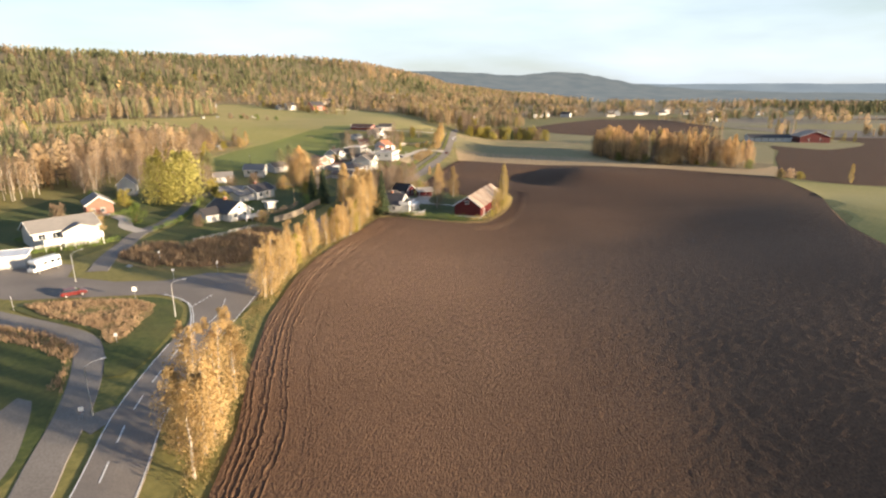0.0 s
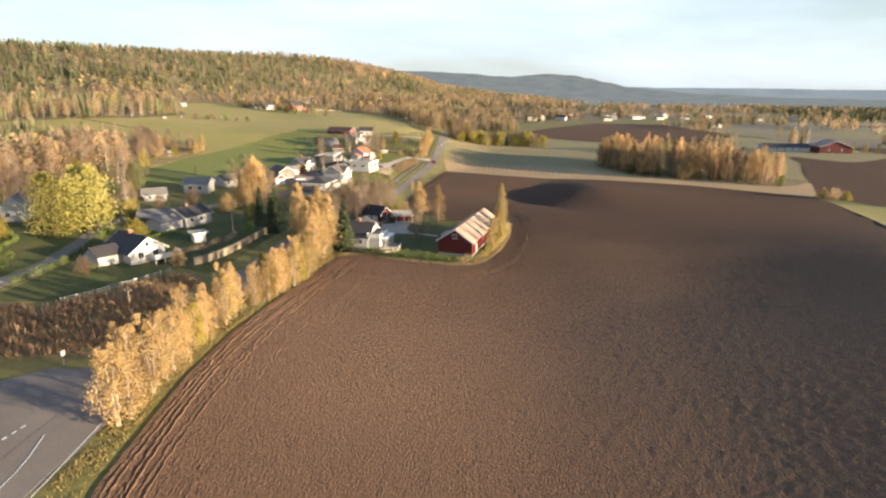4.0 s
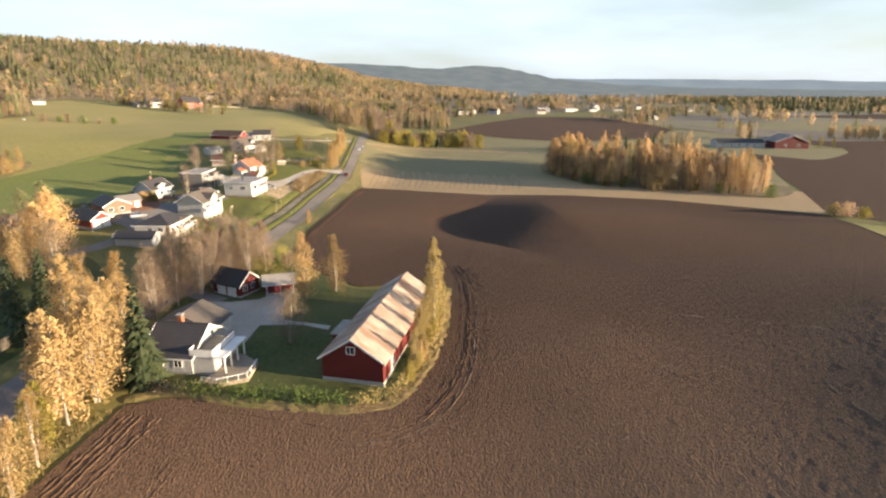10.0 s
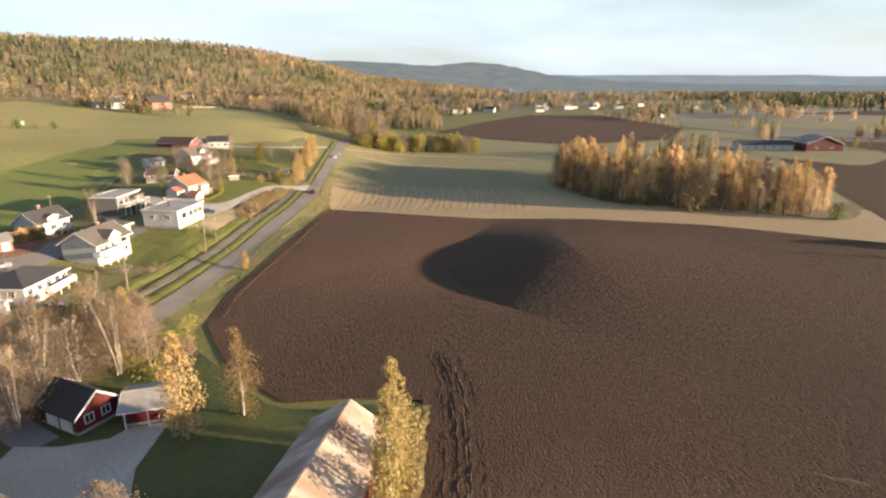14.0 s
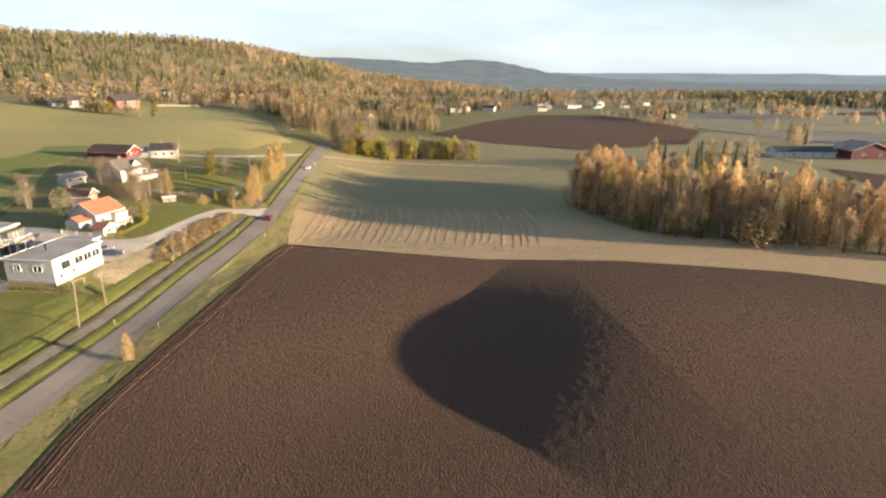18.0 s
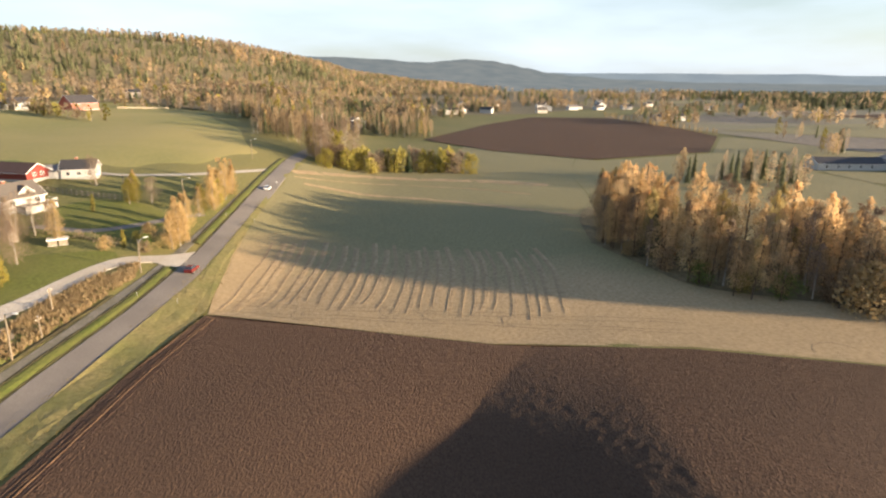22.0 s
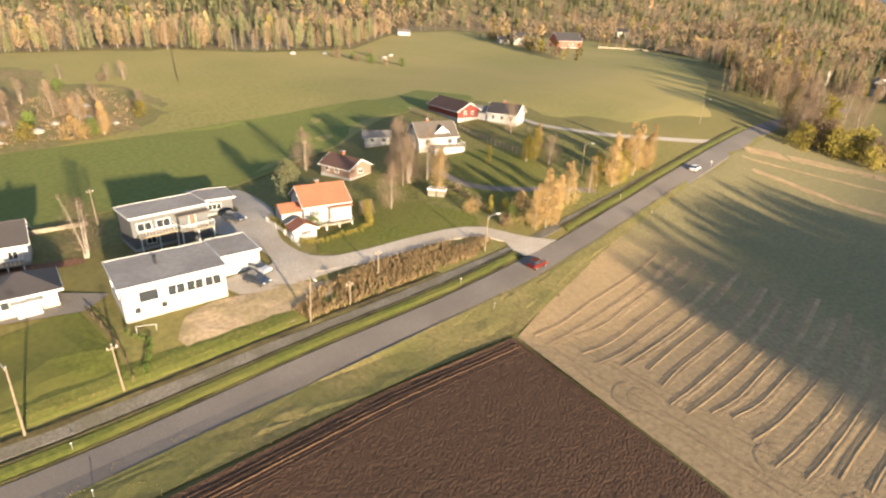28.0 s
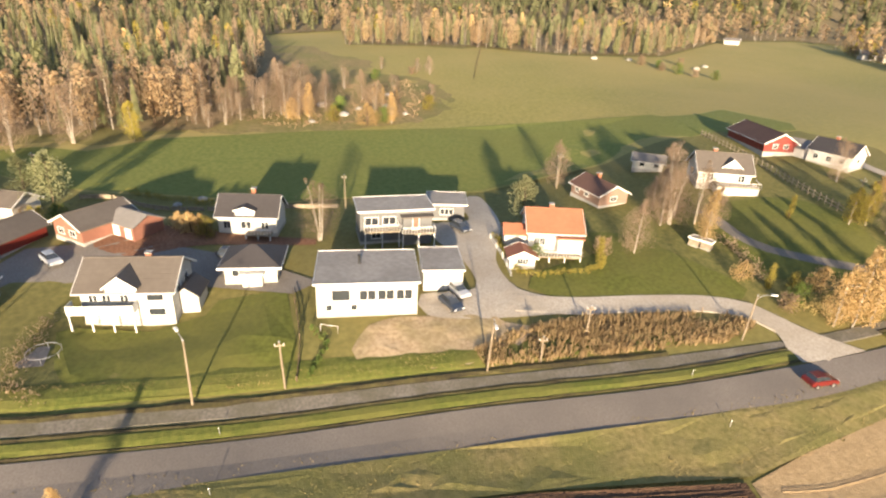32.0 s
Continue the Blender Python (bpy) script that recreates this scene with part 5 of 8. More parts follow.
def broadleaf(label, seed, height, spread, leaf, bark, trunks=1, clumps=26, per=34, size=0.34, crown_from=0.28, taper=0.75, lean=0.05, name="birch_tree", category="tree"):
    """A tree with tapered trunks, limbs and a loose crown of small leaves."""
    rnd = random.Random(seed)
    root = new(name)
    tagged(root, label, category)
    crown = bmesh.new()
    wood, limbs = bmesh.new(), bmesh.new()
    for k in range(trunks):
        dx, dy = (rnd.uniform(-lean, lean) + (k - (trunks - 1) / 2) * 0.10) * height, rnd.uniform(-lean, lean) * height
        hgt = height * rnd.uniform(0.9, 1.0)
        pts = [Vector((0.25 * (k - (trunks - 1) / 2) + dx * t ** 1.3 + rnd.uniform(-0.1, 0.1), dy * t ** 1.3 + rnd.uniform(-0.1, 0.1), hgt * t)) for t in (0, 0.15, 0.35, 0.55, 0.75, 0.97)]
        pts[0].z = -0.3
        r = 0.0075 * height + 0.045
        tb = tube_bm(pts, [r * 1.15, r, r * 0.8, r * 0.55, r * 0.32, 0.03])
        me = bpy.data.meshes.new("tmp")
        tb.to_mesh(me)
        tb.free()
        wood.from_mesh(me)
        bpy.data.meshes.remove(me)
        n = clumps // trunks
        for i in range(n):
            t = crown_from + (1 - crown_from) * ((i + rnd.random()) / n)
            base = pts[0].lerp(pts[-1], t)
            base.x, base.y = base.x, base.y
            tt = (t - crown_from) / (1 - crown_from)
            w = spread * (math.sin(math.pi * (0.22 + 0.74 * tt)) ** 0.85) * (1 - (1 - taper) * tt * 0.6)
            ang = rnd.uniform(0, 6.283)
            reach = w * rnd.uniform(0.25, 0.95)
            tip = base + Vector((math.cos(ang) * reach, math.sin(ang) * reach, rnd.uniform(-0.02, 0.06) * height))
            if i % 2 == 0:
                start = base - Vector((0, 0, 0.07 * height))
                lb = tube_bm([start, start.lerp(tip, 0.55) + Vector((0, 0, 0.02 * height)), tip], [0.035 + 0.003 * height, 0.03, 0.012], 4)
                me = bpy.data.meshes.new("tmp")
                lb.to_mesh(me)
                lb.free()
                limbs.from_mesh(me)
                bpy.data.meshes.remove(me)
            leaf_cloud(crown, rnd, tip, max(0.45, w * 0.58), per, size, flat=1.2)
    part("trunk", wood, bark, root)
    tagged(part("branchwork", limbs, M_LIMB if bark == M_BIRCH_BARK else bark, root), "slender spreading limbs", kind="stuff")
    part("crown", crown, leaf, root)
    return root


def conifer(label, seed, height, spread, leaf, bark, tiers=17, name="spruce_tree", bare=0.05):
    """A spruce or pine: whorls of drooping boughs on a straight stem."""
    rnd = random.Random(seed)
    root = new(name)
    tagged(root, label, "tree")
    part("trunk", tube_bm([(0, 0, -0.3), (0.05, 0, height * 0.4), (0, 0.03, height * 0.98)], [0.012 * height + 0.06, 0.008 * height + 0.04, 0.02]), bark, root)
    bm = bmesh.new()
    for i in range(tiers):
        t = bare + (1 - bare) * i / tiers
        z = height * t
        w = spread * (1 - t) ** 0.85 + 0.15
        k = max(6, int(13 * (1 - t) + 5))
        for j in range(k):
            a = 6.283 * (j + rnd.random() * 0.8) / k
            wr = w * rnd.uniform(0.72, 1.12)
            droop = wr * rnd.uniform(0.25, 0.5)
            d = Vector((math.cos(a), math.sin(a), 0))
            s = Vector((-d.y, d.x, 0)) * (0.22 * wr + 0.15)
            r0 = Vector((0, 0, z + 0.05 * height * rnd.random()))
            p1 = r0 + d * wr * 0.55 + Vector((0, 0, -droop * 0.35))
            p2 = r0 + d * wr + Vector((0, 0, -droop))
            a0, b0, b1, c0 = bm.verts.new(r0), bm.verts.new(p1 + s + Vector((0, 0, -0.12))), bm.verts.new(p1 - s + Vector((0, 0, -0.12))), bm.verts.new(p2)
            m0 = bm.verts.new(p1 + Vector((0, 0, 0.15)))
            for f in ((a0, b0, m0), (a0, m0, b1), (b0, c0, m0), (m0, c0, b1)):
                bm.faces.new(f)
            leaf_cloud(bm, rnd, p1, 0.35 * wr * 0.7 + 0.2, 3, 0.4)
    part("crown", bm, leaf, root)
    return root


def planted(tree, x, y, scale=1.0, turn=0.0, dz=0.0):
    """A copy of a tree standing on the ground at (x, y)."""
    c = copy_thing(tree, pose(x, y, hz(x, y) + dz, 0, 0, turn) )
    c.matrix_basis = pose(x, y, hz(x, y) + dz, 0, 0, turn) @ Matrix.Diagonal((scale, scale, scale * random.uniform(0.95, 1.05), 1))
    return c


def wood_templates(fine=False):
    """Light tree shapes for woods seen from afar: verts and faces, each leaf or bough its own piece."""
    out = {}
    rnd = random.Random(5)
    for kind in ("spruce", "pine", "leafy", "bare"):
        shapes = []
        for v in range(4):
            vs, fs = [], []
            if kind == "spruce":
                tiers = 11 if fine else 5
                for i in range(tiers):
                    t = i / tiers
                    z, w, hh = 0.10 + 0.85 * t, (0.125 if fine else 0.17) * (1 - t) ** 0.8 + 0.012, 1.2 / tiers
                    k, off = 6, len(vs)
                    vs.append((0, 0, z + hh * 0.85))
                    for j in range(k * 2):
                        a = math.pi * j / k + i
                        rr = w * (1.12 if j % 2 else 0.62) * rnd.uniform(0.8, 1.2)
                        vs.append((rr * math.cos(a), rr * math.sin(a), z - (0.03 if j % 2 else -0.02)))
                    fs += [(off, off + 1 + j, off + 1 + (j + 1) % (2 * k)) for j in range(2 * k)]
            else:
                n = {"pine": 170, "leafy": 220, "bare": 190}[kind] if fine else {"pine": 26, "leafy": 30, "bare": 26}[kind]
                lo, hi_, wd = {"pine": (0.34, 1.0, 0.13), "leafy": (0.16, 1.0, 0.145), "bare": (0.18, 1.0, 0.125)}[kind]
                wd *= 1.0 if fine else 1.5
                for i in range(n):
                    t = rnd.random()
                    z = lo + (hi_ - lo) * t
                    w = wd * (1.25 * (1 - t) ** 0.7 * min(1, 0.35 + 3 * t) if kind == "pine" else math.sin(math.pi * min(1, 0.14 + 0.82 * t)) ** 0.7)
                    a, r = rnd.uniform(0, 6.283), w * rnd.random() ** 0.5
                    c = Vector((r * math.cos(a), r * math.sin(a), z))
                    s = ({"pine": 0.036, "leafy": 0.033, "bare": 0.021}[kind] if fine else {"pine": 0.100, "leafy": 0.105, "bare": 0.075}[kind]) * rnd.uniform(0.6, 1.4)
                    e = Vector((rnd.gauss(0, 0.5), rnd.gauss(0, 0.5), 1.0 if kind == "bare" else rnd.gauss(0, 1))).normalized()
                    f = e.orthogonal().normalized() * (0.45 if kind == "bare" else 1.0)
                    e = e * (1.9 if kind == "bare" else 1.0)
                    off = len(vs)
                    vs += [tuple(c + e * s * x + f * s * y) for x, y in ((-0.6, -0.4), (0.3, -0.65), (0.65, 0.25), (-0.2, 0.65))]
                    fs.append((off, off + 1, off + 2, off + 3))
                off = len(vs)
                for k in range(3):
                    a = 2.094 * k
                    vs += [(0.011 * math.cos(a), 0.011 * math.sin(a), -0.02), (0.005 * math.cos(a), 0.005 * math.sin(a), 0.8)]
                fs += [(off + 2 * k, off + 2 * ((k + 1) % 3), off + 2 * ((k + 1) % 3) + 1, off + 2 * k + 1) for k in range(3)]
            shapes.append((np.array(vs), fs))
        out[kind] = shapes
    return out


TEMPLATES, FINE_TEMPLATES = wood_templates(), wood_templates(True)


def woods(name, label, places, mats, shapes=None):
    """Many trees joined into one mesh. places: (x, y, height, kind, material index)."""
    rnd = random.Random(len(places))
    allv, loops, starts, mi, off, pos = [], [], [], [], 0, 0
    for x, y, hgt, kind, m in places:
        vs, fs = rnd.choice((shapes or TEMPLATES)[kind])
        a, w = rnd.uniform(0, 6.283), rnd.uniform(0.85, 1.25) * (1.0 if shapes else 1.3 if kind == "spruce" else 1.15)
        ca, sa = math.cos(a), math.sin(a)
        v = np.empty_like(vs)
        v[:, 0] = (vs[:, 0] * ca - vs[:, 1] * sa) * hgt * w + x
        v[:, 1] = (vs[:, 0] * sa + vs[:, 1] * ca) * hgt * w + y
        v[:, 2] = vs[:, 2] * hgt + hz(x, y)
        allv.append(v)
        nf = len(fs)
        trunk = 0 if kind == "spruce" else 3
        for i, f in enumerate(fs):
            starts.append(pos)
            loops.extend(k + off for k in f)
            pos += len(f)
            mi.append(m if i < nf - trunk else len(mats) - (1 if kind == "bare" else 2))
        off += len(vs)
    me = bpy.data.meshes.new(name)
    v = np.concatenate(allv)
    me.vertices.add(len(v))
    me.vertices.foreach_set("co", v.ravel())
    me.loops.add(len(loops))
    me.loops.foreach_set("vertex_index", loops)
    me.polygons.add(len(starts))
    me.polygons.foreach_set("loop_start", starts)
    for m in mats:
        me.materials.append(m)
    me.polygons.foreach_set("material_index", mi)
    me.update(calc_edges=True)
    ob = new(name, me)
    return tagged(ob, label, "trees", kind="stuff")


# ---- parts added to houses ----
def add_dormer(root, cx, y_front, y_back, z, w, wall, rise, tiles, walls=None):
    """A gabled dormer or cross gable, its front at y_front."""
    bm = bmesh.new()
    v = [bm.verts.new(c) for c in ((cx - w / 2, y_front, z), (cx + w / 2, y_front, z), (cx + w / 2, y_front, z + wall), (cx, y_front, z + wall + rise), (cx - w / 2, y_front, z + wall))]
    u = [bm.verts.new((c.co.x, y_back, c.co.z)) for c in v]
    bm.faces.new(v)
    for i in (1, 4):
        bm.faces.new((v[i], v[(i + 1) % 5], u[(i + 1) % 5], u[i]))
    bmesh.ops.recalc_face_normals(bm, faces=bm.faces)
    d = part("dormer", bm, walls or M_WHITE, root, "gabled dormer")
    o, k = 0.3, rise / (w / 2)
    e, t = z + wall - k * o + 0.1, z + wall + rise + 0.1
    part("roof", slab_bm([(cx - w / 2 - o, y_front - o, e), (cx, y_front - o, t), (cx, y_back, t), (cx - w / 2 - o, y_back, e)], 0.14), tiles, d)
    part("roof", slab_bm([(cx, y_front - o, t), (cx + w / 2 + o, y_front - o, e), (cx + w / 2 + o, y_back, e), (cx, y_back, t)], 0.14), tiles, d)
    for a, b in ((-1, 0), (0, 1)):
        xs = (cx + a * (w / 2 + o), cx + b * (w / 2 + o))
        part("bargeboard", slab_bm([(xs[0], y_front - o - 0.05, t if a == 0 else e), (xs[1], y_front - o - 0.05, e if a == 0 else t), (xs[1], y_front - o, e if a == 0 else t), (xs[0], y_front - o, t if a == 0 else e)], 0.2), M_TRIM, d)
    fr = part("window", ring_bm(0.94, 0.9, 0.08), M_TRIM, d)
    fr.matrix_basis = pose(cx, y_front, z + wall * 0.3 + 0.2)
    return d


def add_balcony(root, x0, x1, y0, y1, z, posts=4, rail=1.0, solid=False, legs=True):
    """A raised deck with a railing, on posts."""
    b = part("balcony", box_bm(x0, x1, y0, y1, z - 0.2, z), M_DECK, root, "timber balcony deck")
    edge = []
    if solid:
        edge = [(x0, x1, y0 - 0.05, y0, z - 0.25, z + rail), (x0 - 0.05, x0, y0, y1, z - 0.25, z + rail), (x1, x1 + 0.05, y0, y1, z - 0.25, z + rail)]
        part("railing", join_boxes(edge), M_TRIM, b, "solid white railing")
    else:
        part("rail", join_boxes([(x0, x1, y0, y0 + 0.06, z + rail - 0.08, z + rail), (x0, x0 + 0.06, y0, y1, z + rail - 0.08, z + rail), (x1 - 0.06, x1, y0, y1, z + rail - 0.08, z + rail)]), M_TRIM, b, "white top rail")
        n = max(2, int((x1 - x0) / 0.45))
        for k in range(n + 1):
            bx = x0 + (x1 - x0) * k / n
            part("baluster", box_bm(bx - 0.02, bx + 0.02, y0 + 0.01, y0 + 0.05, z, z + rail - 0.08), M_TRIM, b)
    if legs:
        for k in range(posts):
            x = x0 + 0.1 + (x1 - x0 - 0.2) * k / (posts - 1)
            part("post", box_bm(x - 0.07, x + 0.07, y0 + 0.05, y0 + 0.19, -1.0, z - 0.2), M_TRIM, b)
    return b


def add_wing(root, x0, x1, y0, y1, wall_h, roof="gx", rise=1.4, walls=None, tiles=None, o=0.3):
    """A lower wing joined to a house, in the house's own frame."""
    w = part("wing", box_bm(x0, x1, y0, y1, -1.5, wall_h), walls or M_WHITE, root)
    tl = tiles or M_ROOF_DARK
    if roof == "flat":
        part("roof", box_bm(x0 - o, x1 + o, y0 - o, y1 + o, wall_h, wall_h + 0.22), tl, w)
        return w
    if roof == "gx":
        m, t = (y0 + y1) / 2, wall_h + rise
        e = wall_h - rise / ((y1 - y0) / 2) * o + 0.1
        part("roof", slab_bm([(x0 - o, y0 - o, e), (x1 + o, y0 - o, e), (x1 + o, m, t), (x0 - o, m, t)], 0.16), tl, w)
        part("roof", slab_bm([(x0 - o, m, t), (x1 + o, m, t), (x1 + o, y1 + o, e), (x0 - o, y1 + o, e)], 0.16), tl, w)
        g = [[(x, y0, wall_h), (x, y1, wall_h), (x, m, t - 0.1)] for x in (x0, x1)]
    else:
        m, t = (x0 + x1) / 2, wall_h + rise
        e = wall_h - rise / ((x1 - x0) / 2) * o + 0.1
        part("roof", slab_bm([(x0 - o, y0 - o, e), (m, y0 - o, t), (m, y1 + o, t), (x0 - o, y1 + o, e)], 0.16), tl, w)
        part("roof", slab_bm([(m, y0 - o, t), (x1 + o, y0 - o, e), (x1 + o, y1 + o, e), (m, y1 + o, t)], 0.16), tl, w)
        g = [[(x0, y, wall_h), (x1, y, wall_h), (m, y, t - 0.1)] for y in (y0, y1)]
    for tri in g:
        bm = bmesh.new()
        bm.faces.new([bm.verts.new(c) for c in tri])
        part("gable", bm, walls or M_WHITE, w)
    return w


# ---- street furniture, fences and vehicles ----
def wooden_pole(x, y, h=7.5, lamp=False, lean=(0.0, 0.0), label="weathered wooden utility pole", yaw=0):
    root = new("utility_pole")
    root.matrix_basis = pose(x, y, hz(x, y), lean[1], lean[0], yaw)
    tagged(root, label, "pole", group="utility poles")
    part("pole", tube_bm([(0, 0, -0.6), (0, 0, h * 0.5), (0, 0, h)], [0.115, 0.10, 0.075], 8), M_POLE, root)
    part("cap", tube_bm([(0, 0, h), (0, 0, h + 0.1)], [0.11, 0.04], 8), M_METAL, root)
    if lamp:
        arm = part("arm", tube_bm([(0, 0, h - 0.6), (0.5, 0, h + 0.1), (1.4, 0, h + 0.25)], [0.04, 0.035, 0.03], 6), M_METAL, root)
        part("lamp_head", box_bm(1.3, 2.0, -0.14, 0.14, h + 0.18, h + 0.34, 0.04), M_TRIM, arm, "grey lamp head")
    else:
        part("crossarm", box_bm(-0.5, 0.5, -0.05, 0.05, h - 0.5, h - 0.38), M_WOOD, root)
        for k in (-0.42, 0.42):
            part("insulator", tube_bm([(k, 0, h - 0.38), (k, 0, h - 0.2)], [0.04, 0.03], 6), M_TRIM, root)
    return root


def street_lamp(x, y, h, yaw):
    root = new("street_lamp")
    root.matrix_basis = pose(x, y, hz(x, y), 0, 0, yaw)
    tagged(root, "grey steel street lamp with a curved arm", "street lamp", group="street lamps")
    part("base", tube_bm([(0, 0, -0.2), (0, 0, 0.5)], [0.12, 0.11], 8), M_CONCRETE, root)
    part("pole", tube_bm([(0, 0, 0.4), (0, 0, h * 0.6), (0, 0, h)], [0.07, 0.055, 0.045], 8), M_METAL, root)
    arm = part("arm", tube_bm([(0, 0, h), (0.6, 0, h + 0.4), (1.7, 0, h + 0.55)], [0.04, 0.035, 0.03], 6), M_METAL, root)
    part("lamp_head", box_bm(1.6, 2.2, -0.11, 0.11, h + 0.48, h + 0.61, 0.04), M_METAL, arm, "grey lamp head")
    return root


def road_sign(x, y, h=2.6, yaw=0, w=0.6, name="road_sign"):
    root = new(name)
    root.matrix_basis = pose(x, y, hz(x, y), 0, 0, yaw)
    tagged(root, "small road sign seen from behind on a steel post", "road sign")
    part("post", tube_bm([(0, 0, -0.3), (0, 0, h)], [0.035, 0.035], 6), M_METAL, root)
    part("plate", box_bm(-w / 2, w / 2, -0.06, -0.03, h - w, h, 0.01), M_TRIM, root, "pale sign plate")
    return root


def fence(name, label, line, height, spacing, kind="pickets", material=None, group=""):
    """A fence on posts along a line: pickets, boards or rails, each board its own part."""
    pts = spline(line, spacing)
    root = new(name)
    root.matrix_basis = pose(pts[0].x, pts[0].y, hz(pts[0].x, pts[0].y))
    tagged(root, label, "fence", group)
    material = material or M_WOOD
    o = Vector((pts[0].x, pts[0].y, hz(pts[0].x, pts[0].y)))
    post = None
    for a, b in zip(pts, pts[1:]):
        A, B = Vector((a.x, a.y, hz(a.x, a.y))) - o, Vector((b.x, b.y, hz(b.x, b.y))) - o
        d = B - A
        yaw = math.degrees(math.atan2(d.y, d.x))
        L = math.hypot(d.x, d.y)
        slope = math.degrees(math.atan2(d.z, L))
        m = pose(A.x, A.y, A.z, 0, 0, yaw)
        if post is None:
            post = part("post", box_bm(-0.06, 0.06, -0.06, 0.06, -0.4, height + 0.08), material, root)
            panel = part("panel" if kind == "boards" else "rail", box_bm(0, L, -0.025, 0.025, 0.12 if kind == "boards" else height * 0.72, height if kind == "boards" else height * 0.72 + 0.12), material, root)
            rail2 = part("rail", box_bm(0, L, -0.03, 0.03, height * 0.3, height * 0.3 + 0.1), material, root)
            p, q, r = post, panel, rail2
        else:
            p, q, r = new("post", post.data), new(panel.name.split(".")[0], panel.data), new("rail", rail2.data)
            for x in (p, q, r):
                x.parent = root
        p.matrix_basis = m
        q.matrix_basis = m @ pose(0, 0, 0, 0, -slope, 0)
        r.matrix_basis = m @ pose(0, 0, 0, 0, -slope, 0)
    return root


def car(x, y, yaw, paint, label, estate=True, length=4.5):
    """A parked car: body, glasshouse, wheels, lights."""
    root = new("car")
    root.matrix_basis = pose(x, y, hz(x, y) + 0.15, 0, 0, yaw) @ Matrix.Scale(1 / UNIT, 4)
    tagged(root, label, "car")
    L, W = length, 1.8
    prof = [(-L / 2, 0.35), (-L / 2 + 0.05, 0.8), (-L / 2 + 0.25, 0.95), (L / 2 - 1.2, 0.92), (L / 2 - 0.2, 0.75), (L / 2, 0.55), (L / 2, 0.3), (L / 2 - 0.2, 0.22), (-L / 2 + 0.2, 0.22)]
    bm = bmesh.new()
    a = [bm.verts.new((px, -W / 2, pz)) for px, pz in prof]
    b = [bm.verts.new((px, W / 2, pz)) for px, pz in prof]
    bm.faces.new(a)
    bm.faces.new(b[::-1])
    for i in range(len(prof)):
        j = (i + 1) % len(prof)
        bm.faces.new((a[i], b[i], b[j], a[j]))
    bmesh.ops.recalc_face_normals(bm, faces=bm.faces)
    bmesh.ops.bevel(bm, geom=bm.edges[:], offset=0.06, segments=2, affect="EDGES")
    part("body", bm, paint, root)
    back = -L / 2 + (0.35 if estate else 0.9)
    cab = [(back, 0.93), (back + 0.3, 1.42), (L / 2 - 1.95, 1.44), (L / 2 - 1.15, 0.93)]
    bm = bmesh.new()
    a = [bm.verts.new((px, -W / 2 + 0.1 + 0.18 * (pz > 1), pz)) for px, pz in cab]
    b = [bm.verts.new((px, W / 2 - 0.1 - 0.18 * (pz > 1), pz)) for px, pz in cab]
    bm.faces.new(a)
    bm.faces.new(b[::-1])
    for i in range(4):
        j = (i + 1) % 4
        bm.faces.new((a[i], b[i], b[j], a[j]))
    bmesh.ops.recalc_face_normals(bm, faces=bm.faces)
    part("glazing", bm, M_GLASS, root, "dark car windows")
    part("roof", box_bm(back + 0.28, L / 2 - 1.93, -W / 2 + 0.26, W / 2 - 0.26, 1.42, 1.47, 0.02), paint, root)
    for wx in (-L / 2 + 0.85, L / 2 - 0.85):
        for wy in (-W / 2 + 0.08, W / 2 - 0.08):
            w = part("wheel", tube_bm([(wx, wy - 0.11, 0.16), (wx, wy + 0.11, 0.16)], [0.31, 0.31], 14), M_BLACK, root, "black tyre")
            part("rim", tube_bm([(wx, wy - 0.12, 0.16), (wx, wy + 0.12, 0.16)], [0.19, 0.19], 10), M_METAL, w)
    for wy in (-0.65, 0.65):
        part("headlight", box_bm(L / 2 - 0.1, L / 2 + 0.02, wy - 0.2, wy + 0.2, 0.52, 0.66, 0.02), M_TRIM, root)
        part("tail_light", box_bm(-L / 2 - 0.02, -L / 2 + 0.08, wy - 0.15, wy + 0.15, 0.6, 0.8, 0.02), CAR_RED, root)
    return root


def tufts(name, label, poly, count, h0, h1, material, kind="stuff", seed=1, width=0.06, category="grass"):
    """Upright blades and stalks scattered inside an outline."""
    rnd = random.Random(seed)
    xs, ys = [p[0] for p in poly], [p[1] for p in poly]
    verts, faces = [], []
    n = 0
    tries = 0
    while n < count and tries < count * 12:
        tries += 1
        x, y = rnd.uniform(min(xs), max(xs)), rnd.uniform(min(ys), max(ys))
        if not in_poly(x, y, poly) or noise.noise((x * 0.25, y * 0.25, seed)) < rnd.uniform(-0.6, 0.25):
            continue
        n += 1
        z = hz(x, y)
        for _ in range(3):
            a, h = rnd.uniform(0, 6.283), rnd.uniform(h0, h1)
            dx, dy = math.cos(a) * width * h * 2, math.sin(a) * width * h * 2
            lx, ly = rnd.uniform(-0.3, 0.3) * h, rnd.uniform(-0.3, 0.3) * h
            ox, oy = rnd.uniform(-0.25, 0.25), rnd.uniform(-0.25, 0.25)
            k = len(verts)
            verts += [(x + ox - dx, y + oy - dy, z - 0.05), (x + ox + dx, y + oy + dy, z - 0.05), (x + ox + lx + dx * 0.7, y + oy + ly + dy * 0.7, z + h * 0.8), (x + ox + lx * 1.2, y + oy + ly * 1.2, z + h)]
            faces.append((k, k + 1, k + 2, k + 3))
    return tagged(mesh_object(name, verts, faces, material), label, category, kind=kind)


